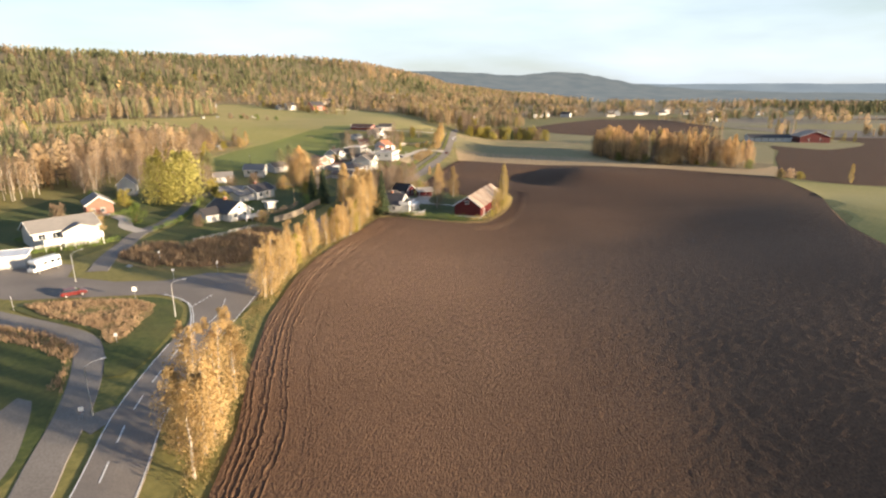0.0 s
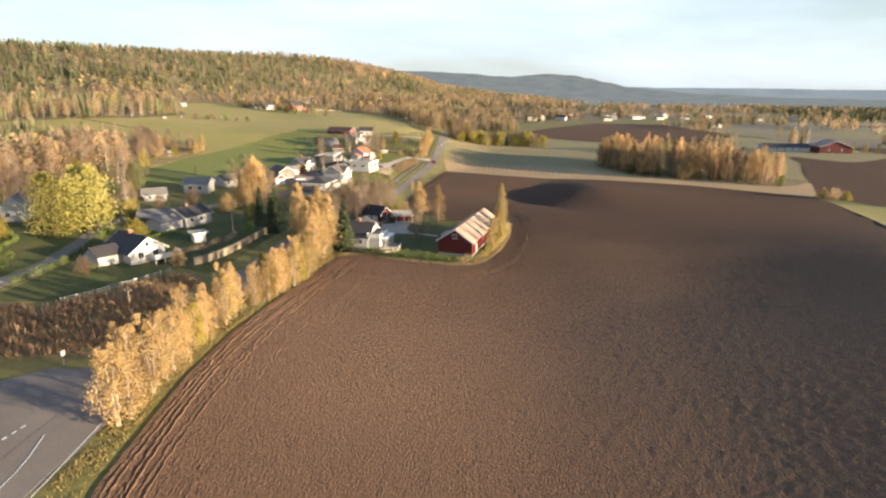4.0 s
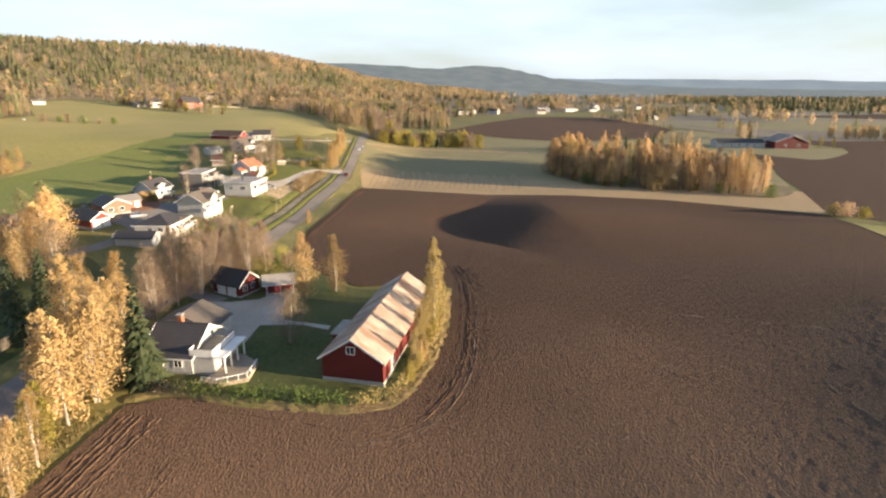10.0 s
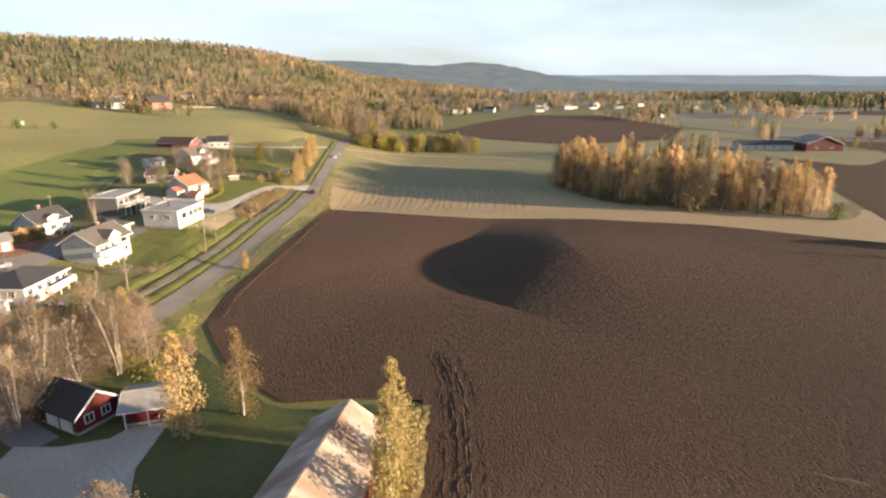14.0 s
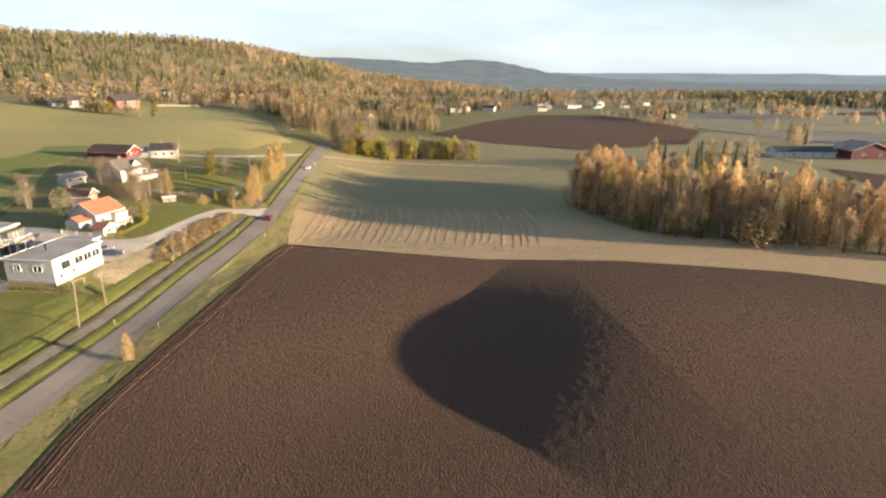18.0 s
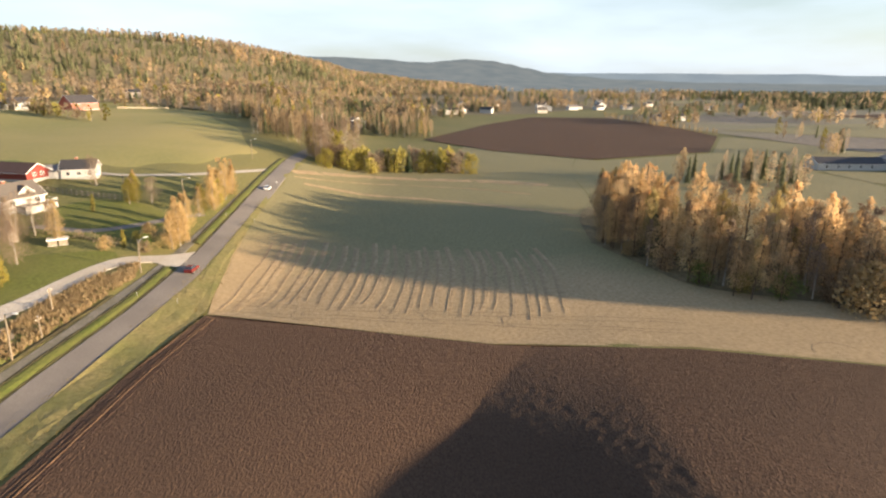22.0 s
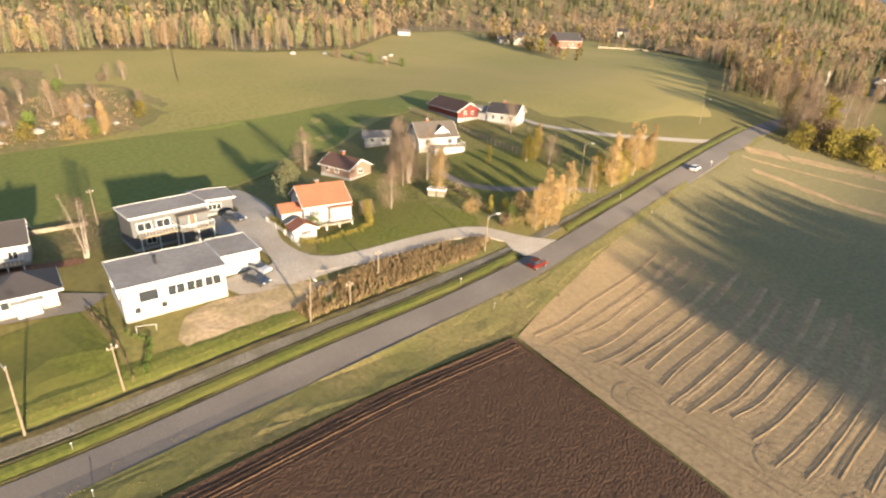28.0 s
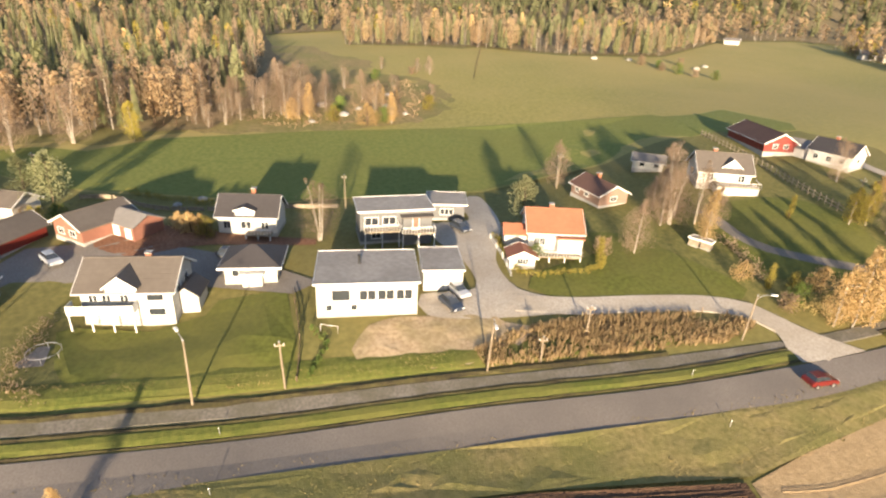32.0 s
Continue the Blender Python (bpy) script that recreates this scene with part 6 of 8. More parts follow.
def boulder(x, y, r, seed, label="pale grey field boulder"):
    rnd = random.Random(seed)
    bm = bmesh.new()
    bmesh.ops.create_icosphere(bm, subdivisions=2, radius=r)
    for v in bm.verts:
        v.co *= 1 + 0.35 * noise.noise(v.co * (1.2 / r) + Vector((seed, 0, 0)))
        v.co.z *= 0.6
    me = bpy.data.meshes.new("boulder")
    bm.to_mesh(me)
    bm.free()
    me.materials.append(M_STONE)
    ob = new("boulder", me)
    ob.matrix_basis = pose(x, y, hz(x, y) + 0.2 * r, 0, 0, rnd.uniform(0, 360))
    return tagged(ob, label, "boulder")
# ---- farm beside the ploughed field ----
farmhouse = house("white gabled farmhouse with dark tile roof and veranda", (-19.6, 169.3), (-13.3, 167.8), 8.8, 2.6, "gx", 2.6, name="farmhouse",
                  windows=[("f", 2.0, 1.0, 1.0, 1.1), ("f", 4.6, 1.0, 1.0, 1.1), ("r", 5.6, 3.0, 0.9, 0.9)], chimney=(2.2, 5.6, 5.9))
add_wing(farmhouse, -4.0, 4.9, 8.4, 14.2, 2.6, "gy", 2.1, tiles=M_ROOF_BROWN)
add_wing(farmhouse, 6.2, 9.4, 0.2, 6.2, 2.5, "flat", tiles=M_ROOF_GREY, o=0.1)
add_balcony(farmhouse, 6.3, 9.4, 0.1, 6.2, 2.79, posts=3, rail=0.8, solid=True, legs=False)
veranda = part("veranda_roof", box_bm(9.3, 11.0, 0.0, 6.4, 2.5, 2.68), M_TRIM, farmhouse, "white veranda roof")
deck = part("terrace", slab_bm([(8.8, -2.2, 0.4), (11.0, -2.6, 0.4), (14.2, -0.6, 0.4), (13.8, 3.4, 0.4), (10.9, 5.6, 0.4), (9.4, 5.6, 0.4), (9.4, 0.0, 0.4)], 0.6), M_DECK, farmhouse, "brown timber terrace")
for px, py in ((8.9, -2.2), (10.0, -2.4), (11.0, -2.5), (12.1, -1.9), (13.2, -1.2), (14.1, -0.6), (14.0, 0.8), (13.9, 2.2)):
    part("terrace_post", box_bm(px - 0.05, px + 0.05, py - 0.05, py + 0.05, 0.3, 1.1), M_TRIM, deck)
part("terrace_rail", tube_bm([(8.9, -2.2, 1.05), (11.0, -2.55, 1.05), (14.15, -0.6, 1.05), (13.85, 3.2, 1.05)], [0.05] * 4, 5), M_TRIM, deck)
for py in (0.2, 2.0, 3.8, 5.8):
    part("veranda_post", box_bm(10.7, 10.88, py, py + 0.18, 0.2, 2.5), M_TRIM, farmhouse, "white veranda post")
barn = house("long dark red barn with a rusty sheet-metal roof", (3.5, 165.0), (11.2, 162.3), 26.2, 3.3, "gy", 2.7, walls=M_REDBARN, tiles=M_ROOF_RUST, name="barn", category="barn", windows=[("f", 3.9, 3.9, 1.0, 0.9)],
             doors=[("l", 6.0, 2.4, 2.4, M_REDBARN), ("r", 4.0, 1.2, 2.0)])
add_wing(barn, -2.2, 0.2, 9.0, 13.5, 2.0, "flat", walls=M_REDBARN, tiles=M_ROOF_FELT)
for k in range(9):
    part("roof_seam", slab_bm([(3.9 + 0.05, 1.0 + 2.9 * k, 6.16), (8.05, 1.0 + 2.9 * k, 3.32), (8.05, 1.06 + 2.9 * k, 3.32), (3.95, 1.06 + 2.9 * k, 6.16)], 0.03), M_ROOF_RUST, barn)
shed = house("small dark red garage shed with black roof", (-13.0, 195.4), (-10.4, 199.4), 6.2, 2.4, "gy", 1.9, walls=M_REDBARN, tiles=M_ROOF_BLACK, name="shed", category="shed", doors=[("l", 1.8, 1.8, 1.9), ("l", 4.2, 1.8, 1.9)], windows=[("f", 1.4, 1.0, 0.9, 0.9, 1), ("f", 3.3, 1.0, 0.9, 0.9, 1)])
carport = house("open shed with a grey-blue sheet roof", (-8.8, 196.6), (-4.0, 197.4), 5.2, 2.1, "gx", 0.8, walls=M_REDBARN, tiles=M_ROOF_FELT, name="shed", category="shed")
for x in (0.3, 2.6, 4.9):
    part("post", box_bm(x - 0.06, x + 0.06, -0.9, -0.78, 0, 2.1), M_TRIM, carport)

# ---- houses along the road ----
flat_house = house("white modern house with a flat grey felt roof", (-25.0, 273.7), (-22.2, 284.9), 9.4, 4.2, "flat", tiles=M_ROOF_FELT, over=0.3, foundation=1.2, size=0.92,
                   windows=[("f", 3.0, 2.0, 2.2, 1.45, 0)] + row("f", (6.3, 8.6, 10.9), 2.0, 2.0, 1.35, 1) + [("f", 1.5, 0.6, 0.7, 0.8, 0), ("f", 4.6, 0.6, 0.7, 0.8, 0), ("l", 3, 2.2, 1.6, 1.1), ("l", 7, 2.2, 1.2, 1.1)])
pipe = part("chimney", tube_bm([(5.3, 5.4, 4.4), (5.3, 5.4, 5.6)], [0.17, 0.17], 10), M_BLACK, flat_house, "dark metal flue pipe")
part("cowl", tube_bm([(5.3, 5.4, 5.6), (5.3, 5.4, 5.75)], [0.24, 0.24], 10), M_BLACK, pipe)
house("white flat-roofed garage beside the modern house", (-26.7, 287.3), (-25.4, 292.1), 7.4, 2.7, "flat", tiles=M_ROOF_FELT, name="garage", category="garage", over=0.2, doors=[("f", 1.45, 2.3, 2.1), ("f", 4.05, 2.3, 2.1)], size=0.92)
grey_house = house("grey two-storey house with a flat roof and veranda", (-41.6, 282.9), (-40.2, 293.4), 6.4, 5.2, "flat", walls=M_GREYWALL, tiles=M_ROOF_FELT, over=0.35, windows=row("f", (1.8, 4.6), 3.1, 2.0, 1.2) + row("f", (2.5, 9), 0.8, 1.4, 1.2), size=0.92)
add_wing(grey_house, 6.6, 11.2, -1.4, 0.2, 4.5, "flat", walls=M_GREYWALL, tiles=M_ROOF_BROWN)
add_door(grey_house, "f", 8.6, 12, 6.4, 0.9, 2.0, M_PINK, 2.6).location.y = -1.42
add_balcony(grey_house, 0.5, 6.0, -1.8, 0, 2.6, posts=3)
add_balcony(grey_house, 6.2, 11.4, -3.0, -1.4, 2.5, posts=3)
house("grey flat-roofed garage at the gravel yard", (-47.1, 295.6), (-45.2, 300.9), 6.2, 2.8, "flat", walls=M_GREYWALL, tiles=M_ROOF_FELT, name="garage", category="garage", windows=[("f", 3, 1.1, 2.2, 1.0, 2)], size=0.92)
cottage = house("white house with an orange tile roof behind a hedge", (-30.9, 304.5), (-28.1, 311.5), 7.8, 3.5, "gx", 2.5, tiles=M_ROOF_RED, windows=row("f", (1.8, 6.4), 1.2, 1.7, 1.2, 3), chimney=(4, 4.6, 6.6), size=0.89)
add_wing(cottage, -3.6, 0.1, 1.5, 5.5, 2.3, "gx", 1.1, tiles=M_ROOF_RED)
add_wing(cottage, 4.4, 8.3, -1.5, 0.2, 2.9, "flat", tiles=M_ROOF_RED)
hut = house("small white garden hut with an orange roof", (-28.0, 300.1), (-26.8, 303.4), 3.0, 1.9, "gy", 0.9, tiles=M_ROOF_RED, name="garden_hut", category="shed", windows=[("f", 2.0, 0.7, 1.6, 0.9, 3)], size=0.90)
add_balcony(cottage, 0.5, 8.0, -3.0, -1.6, 0.5, posts=4, rail=0.9)
house("small tan-brown cottage with red-brown roof", (-48.6, 323.3), (-40.6, 323.5), 6.6, 2.4, "gx", 1.6, walls=M_TANWALL, tiles=M_ROOF_RUSSET, windows=row("f", (2, 5), 1.0) + [("r", 3.3, 1.0, 1.4, 0.9)], chimney=(3, 4, 4.8), size=0.89)
house("small white cabin with a low grey roof", (-53.5, 340.4), (-49.6, 344.5), 4.6, 2.2, "gx", 1.1, tiles=M_ROOF_GREY, windows=row("f", (2, 5), 0.9, 1.0, 0.9), name="cabin", size=0.88)
terrace_house = house("white house with grey roof, dormer and terrace", (-40.0, 343.6), (-35.6, 351.3), 7.2, 2.7, "gx", 2.6, tiles=M_ROOF_BROWN, windows=row("f", (2, 7.4), 1.0) + [("l", 3.6, 1.0, 1.2, 1.1), ("l", 3.6, 3.2, 0.8, 0.8)], chimney=(3.2, 4.0, 5.9), size=0.98)
add_dormer(terrace_house, 5.6, 0.6, 3.6, 2.5, 3.0, 1.0, 1.3, M_ROOF_BROWN)
add_balcony(terrace_house, 2.5, 9.8, -3.2, 0, 0.9, posts=7, rail=0.8, legs=False)
part("terrace_base", box_bm(2.6, 9.7, -3.1, -0.02, -2.0, 0.66), M_WHITE, terrace_house, "white terrace base wall")
house("dark red barn with brown roof behind the fence", (-60.4, 371.8), (-46.7, 366.7), 8.0, 2.4, "gx", 2.2, walls=M_RED, tiles=M_ROOF_RUSSET, name="barn", category="barn", windows=[("r", 2.6, 1.2, 1.0, 0.9), ("r", 5.2, 1.2, 1.0, 0.9)], size=0.85)
black_roof = house("white house with a black tile roof", (-41.7, 372.6), (-34.0, 373.9), 7.2, 3.2, "gx", 2.4, windows=row("f", (2, 5, 8), 1.1) + [("r", 3.6, 1.2, 1.2, 1.2)], chimney=(4, 4, 6.4), size=0.80)
add_wing(black_roof, -6.0, 0.1, 0.5, 6.0, 2.6, "gx", 1.8, tiles=M_ROOF_GREY)
villa = house("large white villa with brown roof, dormer and balconies", (-32.7, 249.3), (-30.2, 258.6), 7.8, 4.5, "gx", 2.3, tiles=M_ROOF_BROWN, over=0.6, size=0.93,
              windows=row("f", (1.4, 2.9, 4.9), 2.8, 0.9, 1.1, 1) + [("f", 8.4, 2.9, 1.9, 0.9, 0), ("f", 8.4, 0.9, 1.9, 0.9, 0), ("f", 2.4, 0.9, 1.9, 0.7, 0)] + [("r", 2.2, 2.9, 1.2, 1.1), ("r", 5.4, 2.9, 1.2, 1.1)], chimney=(6.8, 4.4, 7.3))
add_dormer(villa, 4.9, -0.6, 3.6, 4.3, 3.4, 0.8, 1.3, M_ROOF_BROWN)
add_balcony(villa, -1.0, 6.3, -1.6, 0, 2.2, posts=4, rail=0.9, solid=True)
add_wing(villa, 9.7, 12.6, 2.2, 6.0, 2.4, "gy", 1.2, tiles=M_ROOF_DARK)
hip = house("low white house with a black hip roof", (-36.0, 264.2), (-34.4, 270.4), 6.2, 2.4, "hip", 1.9, over=0.7, windows=row("f", (1.9, 4.4), 0.9, 1.8, 1.0, 1), size=0.93)
add_wing(hip, 2.4, 5.0, -0.9, 0.1, 1.5, "flat", tiles=M_TRIM)
dark_house = house("white two-storey house with dark roof and dormer", (-50.2, 264.0), (-47.5, 271.9), 6.4, 3.4, "gx", 2.4, windows=row("f", (1.4, 7.4), 1.1) + row("f", (4.4,), 1.1, 1.6, 1.2), chimney=(5, 4.2, 6.6), size=0.90)
add_dormer(dark_house, 4.4, -0.2, 3.2, 3.0, 3.0, 1.3, 0.5, M_ROOF_DARK)
add_balcony(dark_house, 4.6, 8.6, -1.8, 0, 0.7, posts=3, rail=0.9)
red_house = house("red house with white gable windows and brown roof", (-54.2, 243.0), (-49.7, 247.0), 8.6, 2.5, "gy", 1.6, walls=M_PINK, tiles=M_ROOF_BROWN, windows=row("f", (1.6, 4.2), 0.9, 1.2, 0.9), size=0.95)
add_wing(red_house, 5.4, 11.0, 4.5, 9.5, 2.3, "gx", 1.3, walls=M_PINK, tiles=M_ROOF_GREY)
for wx in (6.6, 9.2):
    part("shutter_door", box_bm(wx, wx + 1.3, 4.42, 4.52, 0.3, 1.9, 0.02), M_TRIM, red_house, "white double door")
house("dark red garage with two white doors", (-53.1, 233.2), (-50.4, 237.1), 7.6, 2.2, "gy", 1.5, walls=M_RED, tiles=M_ROOF_BROWN, name="garage", category="garage", doors=[("f", 1.35, 1.7, 1.8), ("f", 3.55, 1.7, 1.8)])
bungalow = house("white bungalow with a dark hip roof", (-34.6, 228.4), (-33.0, 238.2), 9.6, 3.5, "hip", 2.2, over=0.6, windows=row("f", (1.5, 4, 6.5, 9, 11), 1.7, 1.2, 1.2) + row("f", (2.4, 5.4), 0.3, 0.8, 0.8, 0) + row("l", (2.5, 5.5), 1.7, 1.2, 1.1), size=0.83)
add_balcony(bungalow, 4.6, 11.9, -1.9, 0, 1.4, posts=4, rail=0.9, solid=True)
house("low dark-roofed carport beside the bungalow", (-36.9, 223.5), (-36.4, 227.2), 8.0, 2.0, "gy", 0.9, name="carport", category="garage", doors=[("f", 1.85, 2.2, 1.7)])

# ---- houses west of the junction ----
gable_house = house("white gabled house with black roof and terrace", (-57.4, 145.6), (-53.4, 151.6), 9.6, 2.5, "gy", 2.4, windows=row("f", (2.2, 5.2), 0.9, 1.1, 1.1) + [("f", 3.6, 3.1, 0.8, 0.8, 0)] + row("l", (3, 6), 1.0), over=0.6, chimney=(3.6, 6, 5.6))
add_balcony(gable_house, 3.6, 9.4, -2.6, 0, 0.8, posts=4, rail=0.8, solid=True)
add_wing(gable_house, -4.6, 0.1, 3.0, 8.4, 2.2, "gx", 1.5)
dark2 = house("white house with dark roof in the garden", (-60.0, 177.0), (-56.5, 184.6), 7.0, 2.6, "gx", 1.8, windows=row("f", (2, 5), 1.0), chimney=(4, 4, 5.0))
add_wing(dark2, -6.5, 0.1, 1.0, 6.0, 2.3, "gx", 1.2, tiles=M_ROOF_GREY)
house("grey garage with open carport", (-71.5, 176.5), (-65.0, 178.0), 6.0, 2.3, "gx", 1.2, walls=M_GREYWALL, tiles=M_ROOF_GREY, name="garage", category="garage", doors=[("f", 4.6, 2.4, 2.0)])
house("small white garden shed with flat roof", (-52.6, 164.2), (-50.6, 166.0), 2.4, 2.0, "flat", tiles=M_ROOF_FELT, name="shed", category="shed")
house("small white cottage below the trees", (-83.5, 203.5), (-78.3, 206.5), 5.5, 2.1, "gx", 1.4, tiles=M_ROOF_GREY, windows=row("f", (1.6, 4.2), 0.9, 0.9, 0.9))
house("white house with pale roof at the meadow edge", (-78.5, 219.0), (-71.0, 219.5), 6.4, 2.9, "gx", 1.7, tiles=M_ROOF_GREY, windows=row("f", (2, 5), 1.1))
house("white outbuilding with brown roof", (-69.2, 229.1), (-65.6, 235.2), 5.4, 2.4, "gx", 1.5, tiles=M_ROOF_BROWN, windows=row("f", (2, 4.6), 1.0), size=0.97)
long_house = house("long white house with grey roof above the junction", (-85.5, 112.2), (-77.5, 122.0), 7.2, 3.6, "gx", 1.9, tiles=M_ROOF_GREY, windows=row("f", (1.6, 4.2, 6.8, 9.4, 11.6), 2.0, 1.3, 1.1))
add_wing(long_house, 5.0, 12.0, -1.6, 0.2, 3.2, "gy", 1.4, tiles=M_ROOF_GREY)
add_balcony(long_house, 1.0, 12.2, -3.2, -1.6, 1.5, posts=5, rail=0.9, solid=True)
house("faded red house with grey roof", (-92.8, 142.2), (-88.0, 146.0), 8.0, 3.2, "gy", 2.0, walls=M_PINK, tiles=M_ROOF_GREY, windows=row("f", (1.4, 3.6), 1.0, 0.9, 1.0))
house("white house half hidden behind the trees", (-101.0, 171.0), (-96.4, 172.8), 7.4, 3.6, "gy", 2.2, tiles=M_ROOF_GREY, windows=row("f", (1.4, 3.6), 1.2, 0.9, 1.0))
house("white flat garage by the caravan", (-84.0, 98.2), (-79.0, 100.6), 5.0, 2.2, "flat", tiles=M_TRIM, name="garage", category="garage")

# ---- distant farms ----
house("white farmhouse at the forest edge", (-154.0, 570.4), (-148.6, 580.0), 8.0, 4.4, "gx", 2.8, name="farmhouse", windows=row("f", (2, 5, 8), 1.2) + row("f", (2, 5, 8), 3.0), size=0.94)
house("white farm cottage beside the upper barn", (-162.0, 566.1), (-157.8, 571.5), 6.0, 3.0, "gx", 2.0, name="farmhouse", size=0.94)
house("red farm barn with dark roof at the forest edge", (-132.8, 588.8), (-124.2, 604.3), 11.0, 4.6, "gx", 4.6, walls=M_BARN_HAZED, name="barn", category="barn", windows=row("f", (4, 8, 12), 1.2, 1.4, 1.2), size=0.95)
fence("white_wall", "low pale stone wall beside the upper farm", [(-122.1, 626.8), (-109.7, 639.1), (-96.9, 648.8)], 1.1, 4.0, "boards", M_DECK)
house("small white shed at the forest edge", (-218.1, 534.2), (-212.1, 538.3), 5.0, 2.4, "gx", 1.2, tiles=M_ROOF_GREY, name="shed", category="shed", size=0.93)
house("red barn with pale roof among distant fields", (268.0, 424.0), (288.0, 420.0), 18.0, 4.6, "gy", 4.0, walls=M_REDBARN, tiles=M_ROOF_RUST, name="barn", category="barn", windows=row("f", (6, 14), 2.0, 1.4, 1.2))
house("long white stable with dark roof", (236.0, 436.0), (266.0, 431.0), 10.0, 3.2, "gx", 2.2, name="stable", category="barn", windows=row("f", (4, 9, 14, 19, 24), 1.2))
rv = random.Random(21)
FAR_SPOTS = [(-6, 640), (22, 640), (30, 655), (140, 880), (160, 900), (186, 905), (260, 905), (285, 960), (330, 980), (350, 1010), (372, 985), (400, 1040), (420, 1000), (300, 1030), (450, 1060), (500, 1080), (240, 1060), (180, 1050), (120, 960),
             (-40, 860), (-90, 900), (-150, 720), (-60, 1000), (540, 980), (610, 1010), (330, 1120), (380, 1150), (460, 1180), (210, 1160), (90, 1100), (330, 745), (352, 752)]
for i, (x, y) in enumerate(FAR_SPOTS):
    a = rv.uniform(-0.6, 0.6)
    L = rv.uniform(9, 16)
    house("distant white house among the autumn woods", (x, y), (x + L * math.cos(a), y + L * math.sin(a)), rv.uniform(7, 9), rv.uniform(3.5, 5.5), rv.choice(["gx", "gy", "gx"]), rv.uniform(2, 3), walls=rv.choice([M_WHITE, M_WHITE, M_WHITE, M_BEIGE]), tiles=rv.choice([M_ROOF_DARK, M_ROOF_BROWN, M_ROOF_GREY]), windows=row("f", (2.5, 6), 1.2))
# ---- trees near the walk ----
BIRCH = [broadleaf("golden autumn birch with a pale slender trunk", s, hgt, sp, M_LEAF_GOLD, M_BIRCH_BARK, trunks=k, clumps=46, per=86, size=0.215, crown_from=0.11, taper=0.65) for s, hgt, sp, k in ((11, 11, 2.2, 1), (12, 12, 2.6, 2), (13, 10, 2.1, 1), (14, 12.5, 2.7, 2))]
OLIVE = [broadleaf("birch with fading olive-yellow leaves", s, hgt, sp, M_LEAF_OLIVE, M_BIRCH_BARK, trunks=1, clumps=40, per=76, size=0.25, crown_from=0.14) for s, hgt, sp in ((15, 10, 2.2), (16, 9, 2.0))]
THIN = [broadleaf("half-bare brown birch with white limbs", s, hgt, sp, M_TWIG, M_BIRCH_BARK, trunks=k, clumps=60, per=90, size=0.15, crown_from=0.14) for s, hgt, sp, k in ((21, 12, 3.6, 2), (22, 13, 4.0, 3), (23, 11, 3.0, 1))]
RUST = [broadleaf("tall russet-leaved birch in the grove", s, hgt, sp, m, b, trunks=k, size=0.3, clumps=c, per=44, crown_from=f, taper=0.55, name="grove_tree") for s, hgt, sp, m, b, k, c, f in ((31, 16, 3.2, M_LEAF_GROVE, M_BARK, 1, 44, 0.2), (32, 17, 3.5, M_LEAF_AMBER, M_BARK, 1, 48, 0.22), (33, 15, 3.0, M_LEAF_GROVE, M_BIRCH_BARK, 1, 34, 0.15),
        (34, 16, 3.4, M_LEAF_RUST, M_BARK, 2, 44, 0.25), (35, 15, 3.0, M_TWIG, M_BIRCH_BARK, 1, 34, 0.2), (36, 17, 3.1, M_LEAF_AMBER, M_BARK, 1, 40, 0.28), (37, 16, 2.6, M_LEAF_STRAW, M_BARK, 1, 38, 0.2), (38, 15, 3.6, M_LEAF_GROVE, M_BARK, 2, 46, 0.12))]
SPRUCE = [conifer("dark green spruce with drooping boughs", s, hgt, sp, M_NEEDLE_DARK, M_BARK) for s, hgt, sp in ((41, 13, 3.2), (42, 11, 2.8))]
PINE = broadleaf("green pine with a bare lower stem", 45, 11, 2.8, M_NEEDLE_PINE, M_BARK, clumps=30, per=60, size=0.3, crown_from=0.35, name="pine_tree")
LIME = broadleaf("broad lime-yellow leafed maple in the garden", 51, 13, 5.2, M_LEAF_YELLOW, M_BARK, trunks=3, clumps=72, per=60, size=0.42, crown_from=0.08, lean=0.12, name="maple_tree")
BROAD = broadleaf("broad amber-leaved maple between the gardens", 52, 12, 4.6, M_LEAF_AMBER, M_BARK, trunks=3, clumps=72, per=60, size=0.36, crown_from=0.1, lean=0.1, name="maple_tree")
POPLAR = broadleaf("tall yellow-olive poplar beside the barn", 61, 14, 1.9, M_LEAF_STRAW, M_BIRCH_BARK, trunks=2, clumps=60, per=90, size=0.19, crown_from=0.05, taper=0.5, name="poplar_tree")
BUSH = [broadleaf(lab, s, 3.4, 1.9, m, M_BARK, trunks=3, clumps=27, per=44, size=0.22, crown_from=0.05, lean=0.2, name="bush", category="bush") for s, m, lab in ((71, M_LEAF_GREEN, "dense garden bush with olive-green leaves"), (72, M_LEAF_BROWN, "bare brown bush with fine twigs"), (73, M_LEAF_GOLD, "rounded garden bush with golden leaves"), (74, M_LEAF_OLIVE, "leafy bush with yellow-green foliage"))]
CYPRESS = broadleaf("narrow columnar yellow-green cypress", 81, 4.5, 0.5, M_LEAF_OLIVE, M_BARK, clumps=24, per=46, size=0.18, crown_from=0.03, lean=0.0, name="cypress_tree")
PROTOS = BIRCH + OLIVE + THIN + RUST + SPRUCE + BUSH + [PINE, LIME, BROAD, POPLAR, CYPRESS]


def stand(protos, spots, lo=0.85, hi=1.1, group="", label=""):
    for i, (x, y) in enumerate(spots):
        t = planted(protos[i % len(protos)], x, y, random.uniform(lo, hi), random.uniform(0, 360))
        tagged(t, label, group=group)


ROAD_BIRCHES = "birches along the road"
